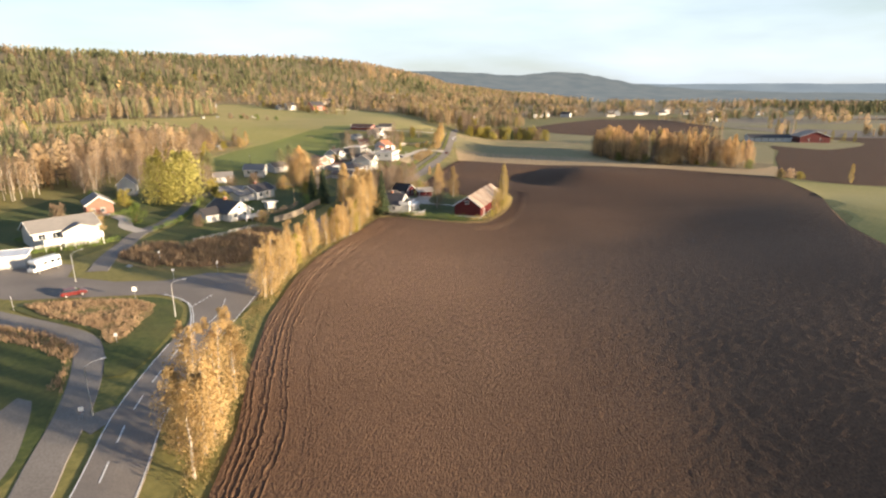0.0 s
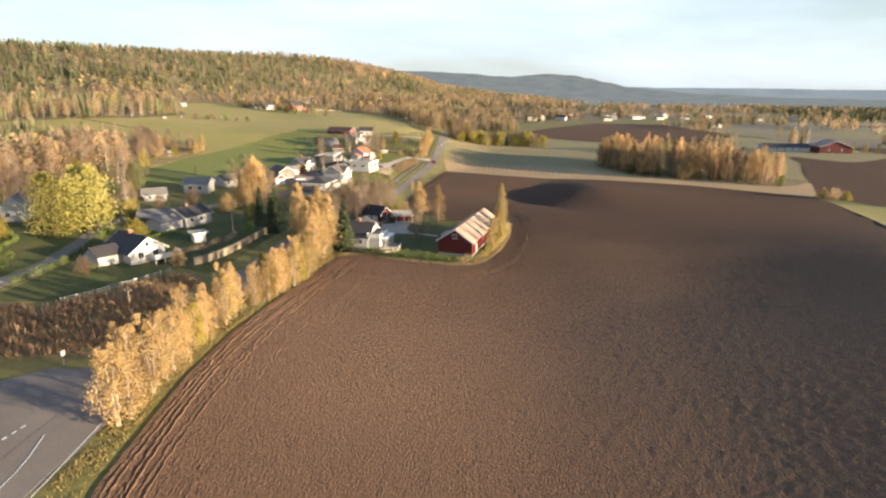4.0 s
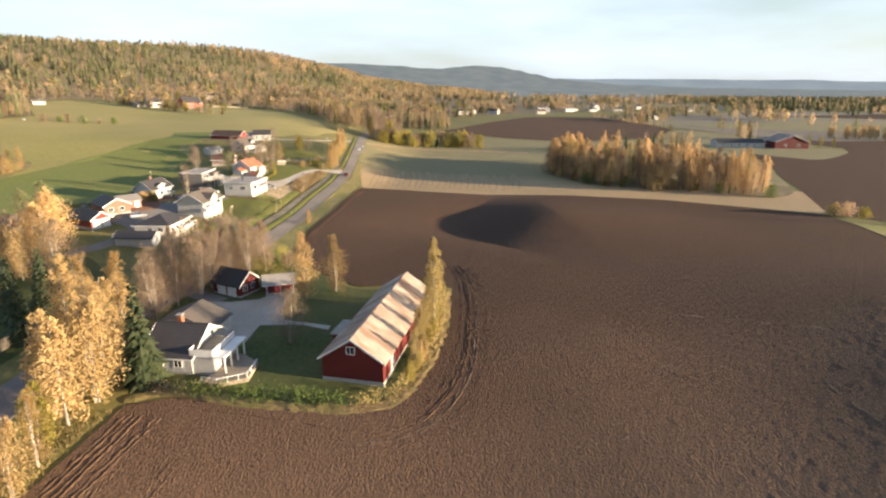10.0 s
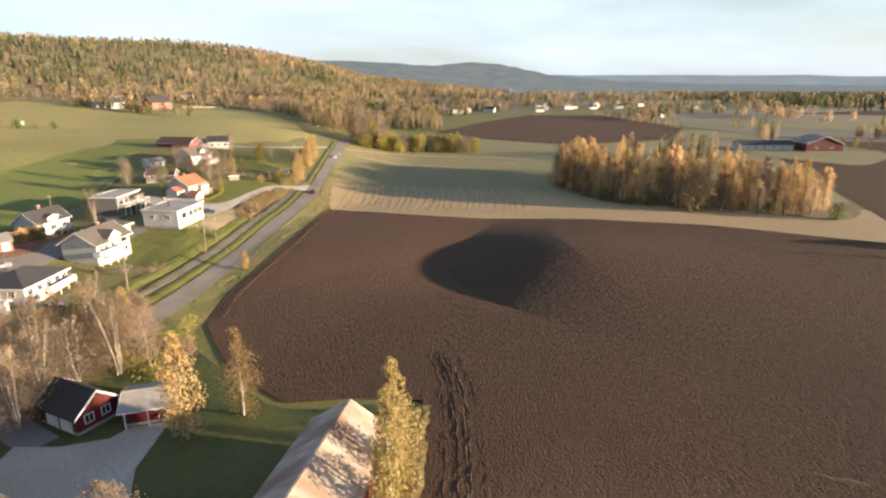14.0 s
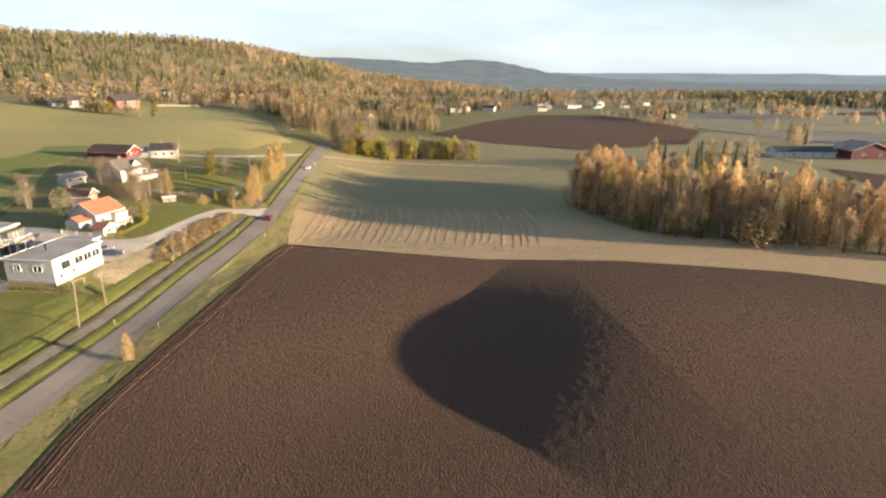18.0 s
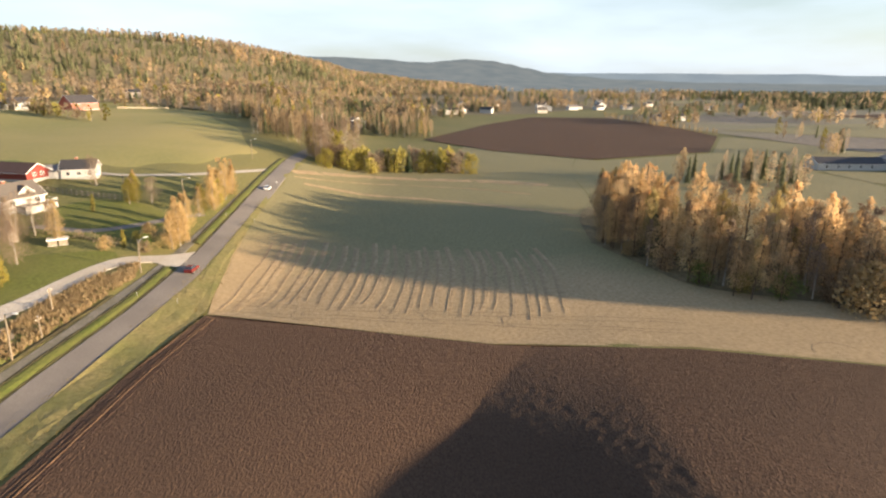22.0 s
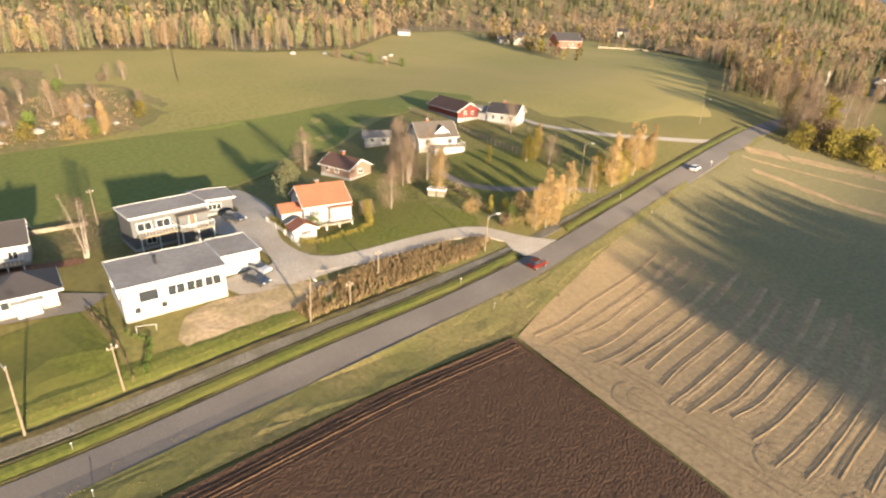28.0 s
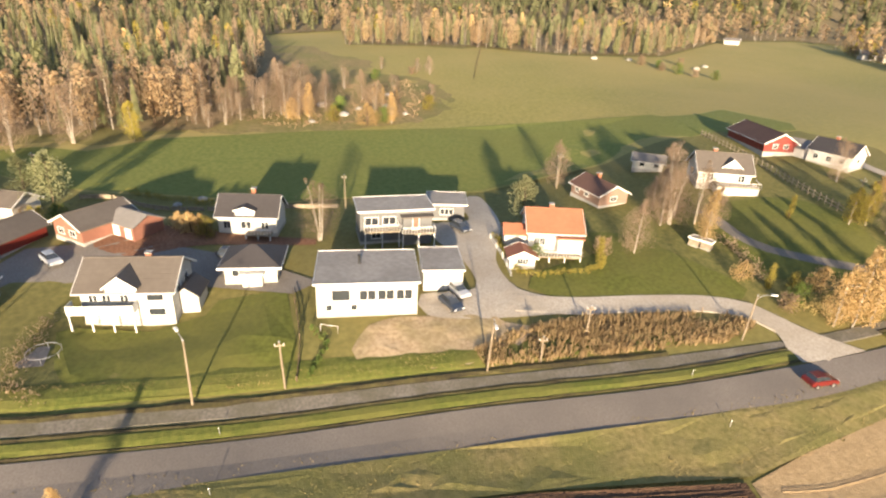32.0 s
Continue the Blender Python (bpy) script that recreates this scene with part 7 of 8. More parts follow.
stand(BIRCH, [(-23.8, 45.5), (-24.3, 49), (-24.5, 52), (-25.5, 56.5), (-25, 60), (-26.5, 63), (-27, 49.5), (-27.2, 54)], 0.84, 1.0, ROAD_BIRCHES)
stand(BIRCH[1:2] + BIRCH[3:], [(-31.6, 93.2), (-31.0, 94.6), (-31.4, 97.2), (-31.2, 100.2)], 0.8, 0.92, ROAD_BIRCHES)
stand(BIRCH + OLIVE[:1], [(-31.2, 103.5), (-31.4, 106), (-31.1, 108.4), (-31.6, 110.6), (-31.2, 112.6), (-30.9, 114.5), (-31.4, 117), (-30.8, 119.3), (-30, 121), (-30.4, 123.5), (-30, 125.5), (-28.2, 130), (-27.2, 131.6), (-26.7, 133),
                            (-27.4, 134.4), (-26.1, 135.5), (-25.2, 137.2), (-25.6, 139), (-24.1, 140.5), (-23.6, 142.6), (-24.6, 144), (-22.6, 145.6), (-24, 148), (-23, 150.5), (-24.3, 153.5)], 0.64, 0.84, ROAD_BIRCHES)
stand(BIRCH, [(-23.5, 157.5), (-22.5, 162), (-24.5, 163.5), (-23.0, 166), (-26, 160)], 1.0, 1.2, ROAD_BIRCHES)
stand(SPRUCE, [(-18.6, 166.4), (-39.0, 178.5), (-41, 189), (-44, 186)], 0.85, 1.05)
stand([POPLAR], [(19.6, 178), (20.4, 182.5)], 0.95, 1.05)
stand([POPLAR], [(15.4, 165.5), (16.4, 169), (17.6, 173), (18.6, 177), (21.2, 188)], 0.42, 0.6)
stand(THIN, [(-2, 176.2), (-20, 197.5), (-22.3, 192), (-24, 186), (-18, 205), (-21, 207), (-25, 199), (-14, 209), (-17, 213), (-13, 216), (-26, 192), (-22, 213), (-16, 203), (-19, 201), (-23, 204), (-27, 208), (-24, 210), (-19, 210), (-15, 212), (-20, 216), (-11, 211), (-28, 198), (-27, 203), (-30, 214)], 0.72, 0.95)
stand(BIRCH, [(-1.4, 193.4), (3.7, 197.3)], 0.95, 1.1)
stand(BIRCH, [(-16.5, 219)], 0.75, 0.75)
stand(BIRCH, [(-24, 168), (-25.5, 172), (-25, 178), (-33, 183), (-32, 177), (-28, 174), (-29, 186)], 0.95, 1.2, ROAD_BIRCHES)
stand(BUSH[1:2] + BUSH[:1], [(-159.7, 428.7), (-152.9, 432.4), (-147.3, 428.7), (-140.4, 430.5), (-133.4, 432.4), (-127.5, 436.3), (-155.8, 445.9)], 0.79, 1.32)
stand(BUSH, [(-10, 215), (-7, 213), (-19, 218), (-23, 217), (-21, 222), (-23.4, 224.8), (-27, 219), (-26.0, 226.9)], 0.9, 1.5)
stand(BIRCH + THIN, [(-52.5, 204), (-50, 209), (-56, 207), (-53, 212), (-58, 213), (-46, 203)], 0.85, 1.1)
stand([LIME], [(-84.2, 164.5), (-80.0, 169)], 1.1, 1.25)
stand([BROAD], [(-58.3, 225.5), (-55, 216)], 1.0, 1.15)
stand(THIN + OLIVE, [(-100, 178), (-106, 168), (-107, 186), (-103, 210), (-110, 216), (-103.4, 226.5), (-106.4, 236.6), (-97, 199), (-105.5, 248.3), (-92, 214)], 0.9, 1.15)
stand(BUSH, [(-79, 140), (-63, 140), (-49, 148), (-66, 165), (-62, 190), (-75, 196), (-88, 192), (-92, 158), (-97, 152), (-70, 206), (-58, 200), (-47, 190), (-44, 176), (-99, 140), (-84, 130)], 0.9, 1.5)
stand(BUSH[3:], [(-76, 182), (-81, 180)], 1.2, 1.6)
stand(THIN, [(-79, 187), (-95, 190), (-102, 186), (-110, 195), (-104, 200), (-98, 205), (-113, 207), (-90, 206), (-118, 180), (-112, 172)], 0.8, 1.05)
stand([PINE], [(-66.2, 240.5), (-68.6, 236.6), (-88, 210)], 0.87, 1.06)
stand(BUSH[2:3], [(-53.4, 258.6), (-52.0, 260.2), (-51.2, 261.6)], 0.55, 0.7)
stand(OLIVE + BIRCH[:1], [(14.6, 162.8), (15.8, 165.6), (17.0, 168.8), (18.0, 172.2), (18.9, 175.6), (16.4, 167.2), (19.8, 179.6), (20.8, 184.6)], 0.3, 0.42, label="small yellowing birch beside the barn wall")
# beside the houses
stand([PINE], [(-38.5, 307.9)], 0.85, 0.85)
stand(THIN, [(-54.6, 324.2), (-44.7, 277.7), (-36.4, 331.2), (-33.4, 333.2), (-31.3, 330.2), (-38.4, 334.6), (-40.4, 338.3), (-44.8, 341.9), (-25.4, 318.9), (-31.4, 328.6), (-29.8, 333.9), (-27.1, 334.5)], 0.52, 0.79)
stand(BIRCH, [(-23.9, 330.3)], 0.74, 0.74)
stand([CYPRESS], [(-12.3, 330.0), (-23.6, 311.5), (-24.5, 347.7)], 0.78, 1.04)
stand(BUSH, [(-44.0, 328.4), (-51.1, 261.6), (-52.3, 259.3), (-62.6, 238.6), (-63.3, 241.5), (-65.7, 236.6), (-15.2, 328.3), (-10.8, 332.8), (-8.7, 331.0), (-8.0, 328.3), (-9.8, 336.0), (-5.7, 338.5), (-28.7, 304.5), (-27.0, 314.5)], 0.55, 1.01)
stand(BIRCH + OLIVE, [(-4.5, 340.5), (-4.4, 344.3), (-4.0, 336.4), (-3.7, 352.0), (-3.9, 355.8), (-2.9, 363.0), (-2.6, 367.5), (-3.5, 370.6), (-1.6, 377.2), (-2.2, 381.6), (-1.5, 361.4), (-1.6, 365.8), (-2.5, 335.6), (-3.9, 331.3), (-1.1, 374.4)], 0.54, 0.83)
stand(OLIVE, [(-18.4, 356.5), (-19.3, 354.2)], 0.66, 0.74)
stand(BIRCH, [(-1.3, 362.3), (-2.0, 358.9), (-0.4, 374.0), (-1.2, 368.3), (-2.9, 333.1)], 0.83, 0.98)
stand([BIRCH[2]], [(-6.0, 251.3)], 0.42, 0.42, label="small lone russet birch on the verge")
stand(THIN[:1] + BIRCH[:1], [(-15.4, 357.0), (-20.3, 360.4), (-31.7, 367.9)], 0.57, 0.69)
# field edge, far side of the meadow
stand(THIN, [(-115.1, 267.5), (-118.8, 271.3), (-123.7, 269.4), (-129.1, 275.1), (-135.0, 271.3), (-141.3, 279.8), (-137.1, 286.4), (-130.3, 290.2), (-124.1, 293.9), (-148.6, 284.5), (-155.9, 290.2), (-162.0, 284.5), (-143.5, 297.5), (-150.9, 304.8), (-134.7, 306.6), (-125.4, 313.8)], 0.57, 0.90)
stand(BUSH, [(-109.5, 305.7), (-113.7, 310.2), (-108.1, 301.2), (-119.1, 321.9), (-163.2, 318.3), (-167.3, 333.2), (-119.2, 283.6), (-114.6, 293.9), (-124.6, 297.5), (-128.9, 308.4)], 0.84, 1.59)
stand(BIRCH, [(-125.8, 310.2), (-122.9, 307.5), (-127.2, 314.7)], 0.5, 0.66)
stand(THIN, [(-121.0, 284.5), (-119.2, 282.6), (-122.8, 286.4), (-119.9, 288.3), (-124.0, 282.6), (-117.7, 285.5), (-125.6, 288.3), (-141.9, 267.5), (-148.5, 270.3), (-155.3, 267.5), (-134.4, 264.6), (-161.6, 275.1)], 0.86, 1.14)
stand(THIN[:1], [(-126.2, 325.5), (-169.3, 335.7), (-180.0, 325.5), (-164.7, 339.0), (-116.4, 260.8), (-113.4, 263.6), (-119.2, 262.7)], 0.39, 0.56)
stand(BIRCH[:1] + THIN, [(-107.4, 307.5), (-111.6, 303.9), (-121.0, 285.5), (-123.1, 281.7), (-118.0, 288.3), (-119.5, 277.0)], 0.71, 0.95)
stand(BUSH[2:3] + BUSH[3:], [(-51.2, 260.2), (-49.4, 262.3), (-50.6, 261.4)], 0.8, 0.95, label="rounded yellow bush beside the bark bed")
stand(SPRUCE[:1], [(55, 450)], 0.72, 0.72)
stand(BUSH[3:] + BUSH[1:2] + BUSH[3:], [(20.9, 444.7), (25.4, 452.1), (30.1, 448.3), (36.0, 454.1), (41.0, 450.6), (46, 455), (51, 451), (57, 455), (62, 450), (68, 453), (74, 448), (80, 446), (34.0, 459.3), (45, 463), (28.2, 451.0), (39.0, 444.2), (63, 455), (71, 450)], 1.9, 3.0)
stand(THIN + OLIVE + THIN, [(16.5, 458.7), (20.9, 458.5), (18.2, 468.1), (24.5, 469.3), (14.7, 474.9), (28.2, 479.9), (33.0, 470.8), (22.6, 486.7), (11.2, 484.7), (17.2, 495.2), (19.1, 452.1), (26.3, 458.7), (13.9, 466.2)], 1.3, 1.7)
stand(BUSH, [(150.5, 247), (152.8, 244), (148.8, 244.5), (154.5, 240)], 0.9, 1.3)
stand([POPLAR], [(167, 227)], 0.6, 0.6)
# the grove
grove = [(91.5, 338), (91, 322), (94, 308), (100, 299.5), (112, 294), (126, 286.5), (138, 280), (147.5, 276.5), (163, 290), (150, 305), (123, 331), (107, 374), (99, 364)]
rg = random.Random(9)
spots = []
tries = 0
while len(spots) < 185 and tries < 20000:
    tries += 1
    x, y = rg.uniform(88, 172), rg.uniform(264, 376)
    if in_poly(x, y, grove) and all((x - a) ** 2 + (y - b) ** 2 > 6.2 for a, b in spots):
        spots.append((x, y))
for k, (x, y) in enumerate(spots):
    # the tallest stand in the middle of the grove
    h = rg.uniform(8.0, 15.5) * (1 + 0.2 * math.exp(-((x - 118) / 22) ** 2)) / 16
    h *= 0.72 + 0.28 * ease(0, 11, y - 294 + 0.61 * (x - 111))
    tagged(planted(rg.choice(RUST), x, y, h, rg.uniform(0, 360)), group="birch grove in the field")
stand(SPRUCE, [(97, 327), (100, 334), (103, 322), (108, 346)], 0.85, 1.05, "birch grove in the field")
stand(RUST, [(90 + rg.uniform(0, 3), 332 + 1.9 * k) if k < 6 else (93 + 0.62 * (k - 6) + rg.uniform(0, 3), 343 + 1.55 * (k - 6)) for k in range(24)], 0.7, 0.95, "birch grove in the field")
stand(BUSH[2:3], [(116.5, 292.6), (118.6, 291.2)], 2.1, 2.6, label="bright yellow young tree at the grove's edge")
stand(BUSH, [(97, 308), (95, 317), (92, 328), (102, 303), (108, 299.5), (115, 296.5), (124, 292), (131, 288.5), (137, 284), (144, 279), (91, 338), (97, 352), (150, 274)], 0.9, 1.5)
for t in PROTOS:
    for o in list(t.children_recursive) + [t]:
        bpy.data.objects.remove(o)

# ---- woods ----
WOOD_MATS = [M_NEEDLE, M_NEEDLE_PINE, M_LEAF_RUST, M_LEAF_GOLD, M_LEAF_BROWN, M_LEAF_OLIVE, M_LEAF_AMBER, M_BARK, M_BIRCH_BARK]


def pick_kind(rnd, x, y, conifers):
    n = noise.noise((x * 0.009, y * 0.009, 7.0))
    if rnd.random() < conifers + 0.85 * n:
        return ("spruce", 1) if rnd.random() < 0.4 else ("spruce", 0) if rnd.random() < 0.7 else ("pine", 1)
    k = rnd.random()
    return ("leafy", 2) if k < 0.42 else ("leafy", 6) if k < 0.45 else ("bare", 4) if k < 0.95 else ("leafy", 5)


rw = random.Random(77)
near_wood, hill_wood = [], []
n_try = 0
while len(near_wood) + len(hill_wood) < 17500 and n_try < 420000:
    n_try += 1
    x, y = rw.uniform(-1000, 60), rw.uniform(-60, 1750)
    if y < 280:
        ok = x < -116 - 8 * noise.noise((y * 0.03, 0, 0)) - (0 if y > 215 else 0.12 * (215 - y))
    else:
        ok = x < -205
    ok = ok and x < -30 or (y > 640 and x < -55) or (y > 690 and x < -20) or y > 1000
    if not ok or in_poly(x, y, MEADOW):
        continue
    dist = math.hypot(x, y - 180)
    if rw.random() > min(1.0, (330 / max(dist, 1)) ** 0.9) * (1 if dist < 340 else 0.8):
        continue
    conifers = 0.26 + 0.46 * ease(14, 44, hz(x, y)) + (0.25 if y < 275 and x < -142 else 0.22 if x < -190 and y < 520 else 0)
    kind, m = pick_kind(rw, x, y, conifers)
    edge = x > -142 and y < 280
    if edge and rw.random() < 0.6:
        kind, m = ("bare", 4) if rw.random() < 0.7 else ("leafy", 2)
    if y > 300 and in_poly(x + 9, y - 9, MEADOW):
        kind, m = ("bare", 4) if rw.random() < 0.6 else ("leafy", 2)
    hgt = rw.uniform(7.5, 13)
    if math.hypot(x, y - 260) < 340:
        near_wood.append((x, y, hgt, kind, m))
    else:
        hill_wood.append((x, y, hgt * 0.86, kind, m))
for _ in range(620):
    x, y = rw.uniform(-168, -106), rw.uniform(135, 284)
    if x < -114 - 6 * noise.noise((y * 0.05, 1, 0)) - (0 if y > 215 else 0.12 * (215 - y)) and not in_poly(x, y, MEADOW):
        kind, m = rw.choice([("bare", 4), ("bare", 4), ("bare", 4), ("leafy", 2)] if x > -136 else [("spruce", 1), ("pine", 1), ("spruce", 0), ("bare", 4)])
        near_wood.append((x, y, rw.uniform(10, 15.5), kind, m))
for _ in range(9000):
    x, y = rw.uniform(-700, 420), rw.uniform(1250, 3300)
    if hz(x, y) > 4 and rw.random() < 1700 / y:
        hill_wood.append((x, y, rw.uniform(13, 19), *pick_kind(rw, x, y, 0.4)))
EDGE_WOOD = [(-252, 326), (-214.5, 380.5), (-187, 407), (-178.5, 455), (-206.5, 503.5), (-231.5, 545.5)]
for (ax, ay), (bx, by) in zip(EDGE_WOOD, EDGE_WOOD[1:]):
    for _ in range(int(0.9 * math.hypot(bx - ax, by - ay))):
        u, out = rw.random(), rw.uniform(0.5, 9)
        n = Vector((ay - by, bx - ax)).normalized()
        near_wood.append((ax + (bx - ax) * u + n.x * out, ay + (by - ay) * u + n.y * out, rw.uniform(7, 13), *rw.choice([("bare", 4), ("leafy", 2), ("pine", 1), ("bare", 4), ("spruce", 1)])))
woods("forest", "mixed autumn forest of green pines and bare brown birches", near_wood, WOOD_MATS, FINE_TEMPLATES)
woods("hill_forest", "wooded hillside of pines and russet autumn birches", hill_wood, WOOD_MATS)

# woods and hedgerows on the plain
plain = []
BANDS = [(-40, 90, 600, 700, 330), (-60, 10, 530, 610, 330), (-30, 6, 505, 560, 130), (20, 230, 860, 1010, 620), (60, 420, 1050, 1250, 700), (-100, 150, 720, 900, 620), (300, 560, 700, 860, 260), (420, 700, 480, 620, 240), (330, 520, 560, 640, 160),
         (400, 900, 900, 1200, 480), (600, 1200, 1300, 1700, 560), (0, 700, 1400, 1800, 700), (200, 1400, 1900, 2500, 900), (900, 1800, 1200, 1900, 600), (285, 345, 470, 500, 60), (225, 262, 455, 475, 40), (700, 1500, 700, 1100, 420), (500, 620, 380, 470, 90)]
for x0, x1, y0, y1, n in BANDS:
    for _ in range(n):
        x, y = rw.uniform(x0, x1), rw.uniform(y0, y1)
        if noise.noise((x * 0.011, y * 0.011, 3.0)) < (0.06 if x > 100 or y > 1000 else -0.2) or any(in_poly(x, y, q) for q in (BROWN2, MEADOW, STUBBLE, BROWN3)):
            continue
        kind, m = pick_kind(rw, x, y, 0.28)
        plain.append((x, y, rw.uniform(8, 15) * (1 + 0.3 * (y > 1300)), kind, m))
for _ in range(2600):
    u, v = rw.random(), rw.random()
    x, y = 640 + 1500 * u + 500 * v, 960 + 1250 * v - 160 * u
    plain.append((x, y, rw.uniform(12, 18), "spruce", 0 if rw.random() < 0.6 else 1))
for _ in range(90):
    x, y = rw.uniform(16, 84), rw.uniform(440, 466)
    if not in_poly(x, y, STUBBLE):
        plain.append((x, y, rw.uniform(3, 7.5), *rw.choice([("bare", 4), ("bare", 4), ("leafy", 5), ("leafy", 2)])))
for k in range(34):
    plain.append((309 - 0.5 * k + rw.uniform(-1, 1), 815 - k * 6.8 + rw.uniform(-1, 1), rw.uniform(5, 6.5), "leafy", 3))
for _ in range(60):
    u = rw.random()
    plain.append((366 + 60 * u + rw.uniform(-4, 4), 490 - 22 * u + rw.uniform(-6, 6), rw.uniform(7, 11), "leafy", 6))
for _ in range(46):
    x, y = rw.uniform(150, 206), rw.uniform(386, 424)
    if noise.noise((x * 0.05, y * 0.05, 9.0)) > -0.15:
        plain.append((x, y, rw.uniform(9, 14), *rw.choice([("spruce", 1), ("bare", 4), ("leafy", 2), ("spruce", 0)])))
for x, y in ((296, 430), (300, 426), (304, 428), (293, 434), (309, 424)):
    plain.append((x, y, rw.uniform(7, 9), "leafy", 5))
near_plain = [p for p in plain if math.hypot(p[0], p[1] - 180) < 560]
woods("hedgerow", "autumn trees and bushes along the near fields", near_plain, WOOD_MATS, FINE_TEMPLATES)
woods("valley_woods", "distant patches of autumn woodland across the valley", [p for p in plain if math.hypot(p[0], p[1] - 180) >= 560], WOOD_MATS)
farm = []
for x0, y0, x1, y1, n in ((-186, 588, -92, 528, 90), (-190, 600, -170, 615, 20), (-128, 630, -110, 650, 14)):
    for _ in range(n):
        u = rw.random()
        farm.append((x0 + (x1 - x0) * u + rw.uniform(-5, 5), y0 + (y1 - y0) * u + rw.uniform(-5, 5), rw.uniform(4, 8.5), *rw.choice([("leafy", 2), ("bare", 4), ("leafy", 5), ("bare", 4)])))
for x, y in ((-154, 600), (-152, 603), (-172, 586), (-120, 634), (-176, 596)):
    farm.append((x, y, 11, "leafy", 3))
woods("farm_hedge", "brown hedgerow and trees along the upper farm", farm, WOOD_MATS)
# ---- poles and lamps ----
for x, y, h, lamp, lean, yaw in ((-16.0, 260.3, 7.6, True, (-3, 0), 200), (-15.7, 268.8, 5.6, False, (-2, 1), 80), (-11.3, 289.0, 6.6, True, (2, -2), -20), (-5.7, 318.7, 6.0, True, (1, 3), 60), (-10.7, 295.1, 3.2, False, (0, 0), 70), (-12.4, 302.0, 4.0, False, (1, 1), 70),
                              (-4.4, 333.1, 5.0, False, (3, 2), 70), (-81.0, 235.1, 6.0, False, (2, -2), 70), (-57.1, 284.2, 6.0, False, (-1, 0), 70), (-47.0, 173.3, 6.5, False, (1, 0), 40), (-79.1, 185.8, 6.5, False, (-2, 1), 40), (-8.4, 358.3, 6.5, True, (0, 1), 0), (-22.5, 235.6, 6.5, False, (2, 0), 70),
                              (-4.3, 430.3, 7.0, True, (0, 0), 0), (8.1, 487.5, 9.0, False, (1, 0), 0), (-41.7, 116.0, 7.0, False, (0, 0), 0), (-53.6, 323.6, 6.5, False, (0, 1), 70), (-21.4, 357.5, 6.0, False, (2, 0), 70)):
    wooden_pole(x, y, h, lamp, lean, yaw=yaw, label="weathered wooden pole carrying a road lamp" if lamp else "weathered wooden utility pole")
street_lamp(-38.8, 54.4, 5.9, 40)
street_lamp(-42.4, 82.0, 5.6, 30)
street_lamp(-66.1, 94.8, 5.2, 60)
for x, y, h, yaw, w in ((-39.4, 53.6, 1.6, 20, 0.5), (-52.1, 88.5, 2.2, 30, 0.7), (-67.1, 81.1, 2.4, -40, 0.4), (-44.5, 104.6, 2.4, 80, 0.7), (-50.5, 99.0, 2.2, 10, 0.5), (-57.5, 108.2, 2.6, 10, 0.4), (8.8, 393.0, 1.6, 0, 0.4), (-46.0, 72.0, 1.6, 0, 0.5)):
    road_sign(x, y, h, yaw, w)
for i in range(205, 345, 46):
    for o in (3.3, -3.2):
        q = centre[i] + cn[i] * o
        road_sign(q.x, q.y, 1.0, 70, 0.12, "marker_post")
wire = bpy.data.curves.new("overhead_wire", "CURVE")
wire.dimensions, wire.bevel_depth = "3D", 0.02
for (ax, ay, az), (bx, by, bz) in (((-5.5, 318.7, 5.9), (-4.3, 333.2, 4.9)), ((-4.3, 333.2, 4.9), (-8.4, 358.3, 6.6))):
    sp = wire.splines.new("POLY")
    sp.points.add(8)
    for k in range(9):
        u = k / 8
        sp.points[k].co = (ax + (bx - ax) * u, ay + (by - ay) * u, hz(ax, ay) * (1 - u) + hz(bx, by) * u + az + (bz - az) * u - 0.5 * 4 * u * (1 - u), 1)
wire.materials.append(M_BLACK)
tagged(new("overhead_wire", wire), "thin black overhead wire between the poles", "wire")

# ---- fences ----
fence("noise_fence", "weathered grey timber noise fence along the road", [(-58, 125), (-53, 134), (-48.5, 143.5)], 0.9, 2.4, "rails", M_CONCRETE)
fence("noise_fence", "tall pale timber noise fence along the road", [(-46, 148), (-43.5, 153), (-41.8, 160), (-40.8, 169), (-39.6, 178)], 1.8, 2.4, "boards", M_DECK)
fence("picket_fence", "grey wooden rail fence between the gardens", [(-64.0, 367.9), (-44.1, 362.3), (-32.7, 359.3), (-22.2, 356.8)], 1.3, 1.3, "rails", M_WOOD)
fence("garden_fence", "low pale board fence at the meadow's edge", [(-72.6, 242.8), (-71.2, 247.9), (-64.4, 254.7), (-61.2, 262.5), (-59.9, 273.4), (-57.8, 283.0)], 0.8, 2.2, "boards", M_DECK)
fence("garden_fence", "low dark garden fence beside the lawn", [(-16.1, 270.0), (-21.7, 271.2), (-31.5, 271.9)], 0.8, 2.4, "rails", M_BARK)
fence("garden_fence", "low white garden wall by the lane", [(-66.5, 149), (-61, 152.5), (-58.5, 154)], 0.7, 2.2, "boards", M_TRIM)
fence("garden_fence", "white terrace fence round the orange-roofed house", [(-36.7, 301.5), (-30.9, 300.6), (-26.6, 299.5)], 0.9, 2.0, "rails", M_TRIM)
fence("field_fence", "old wire fence posts across the meadow", [(-209, 380), (-180, 365), (-148.5, 349.2)], 0.8, 5.0, "rails", M_BARK)
fence("farm_wall", "low white-topped wall beside the farm drive", [(-25.0, 176.5), (-20.5, 182.0), (-16.8, 187.5)], 1.0, 2.2, "boards", M_TRIM)

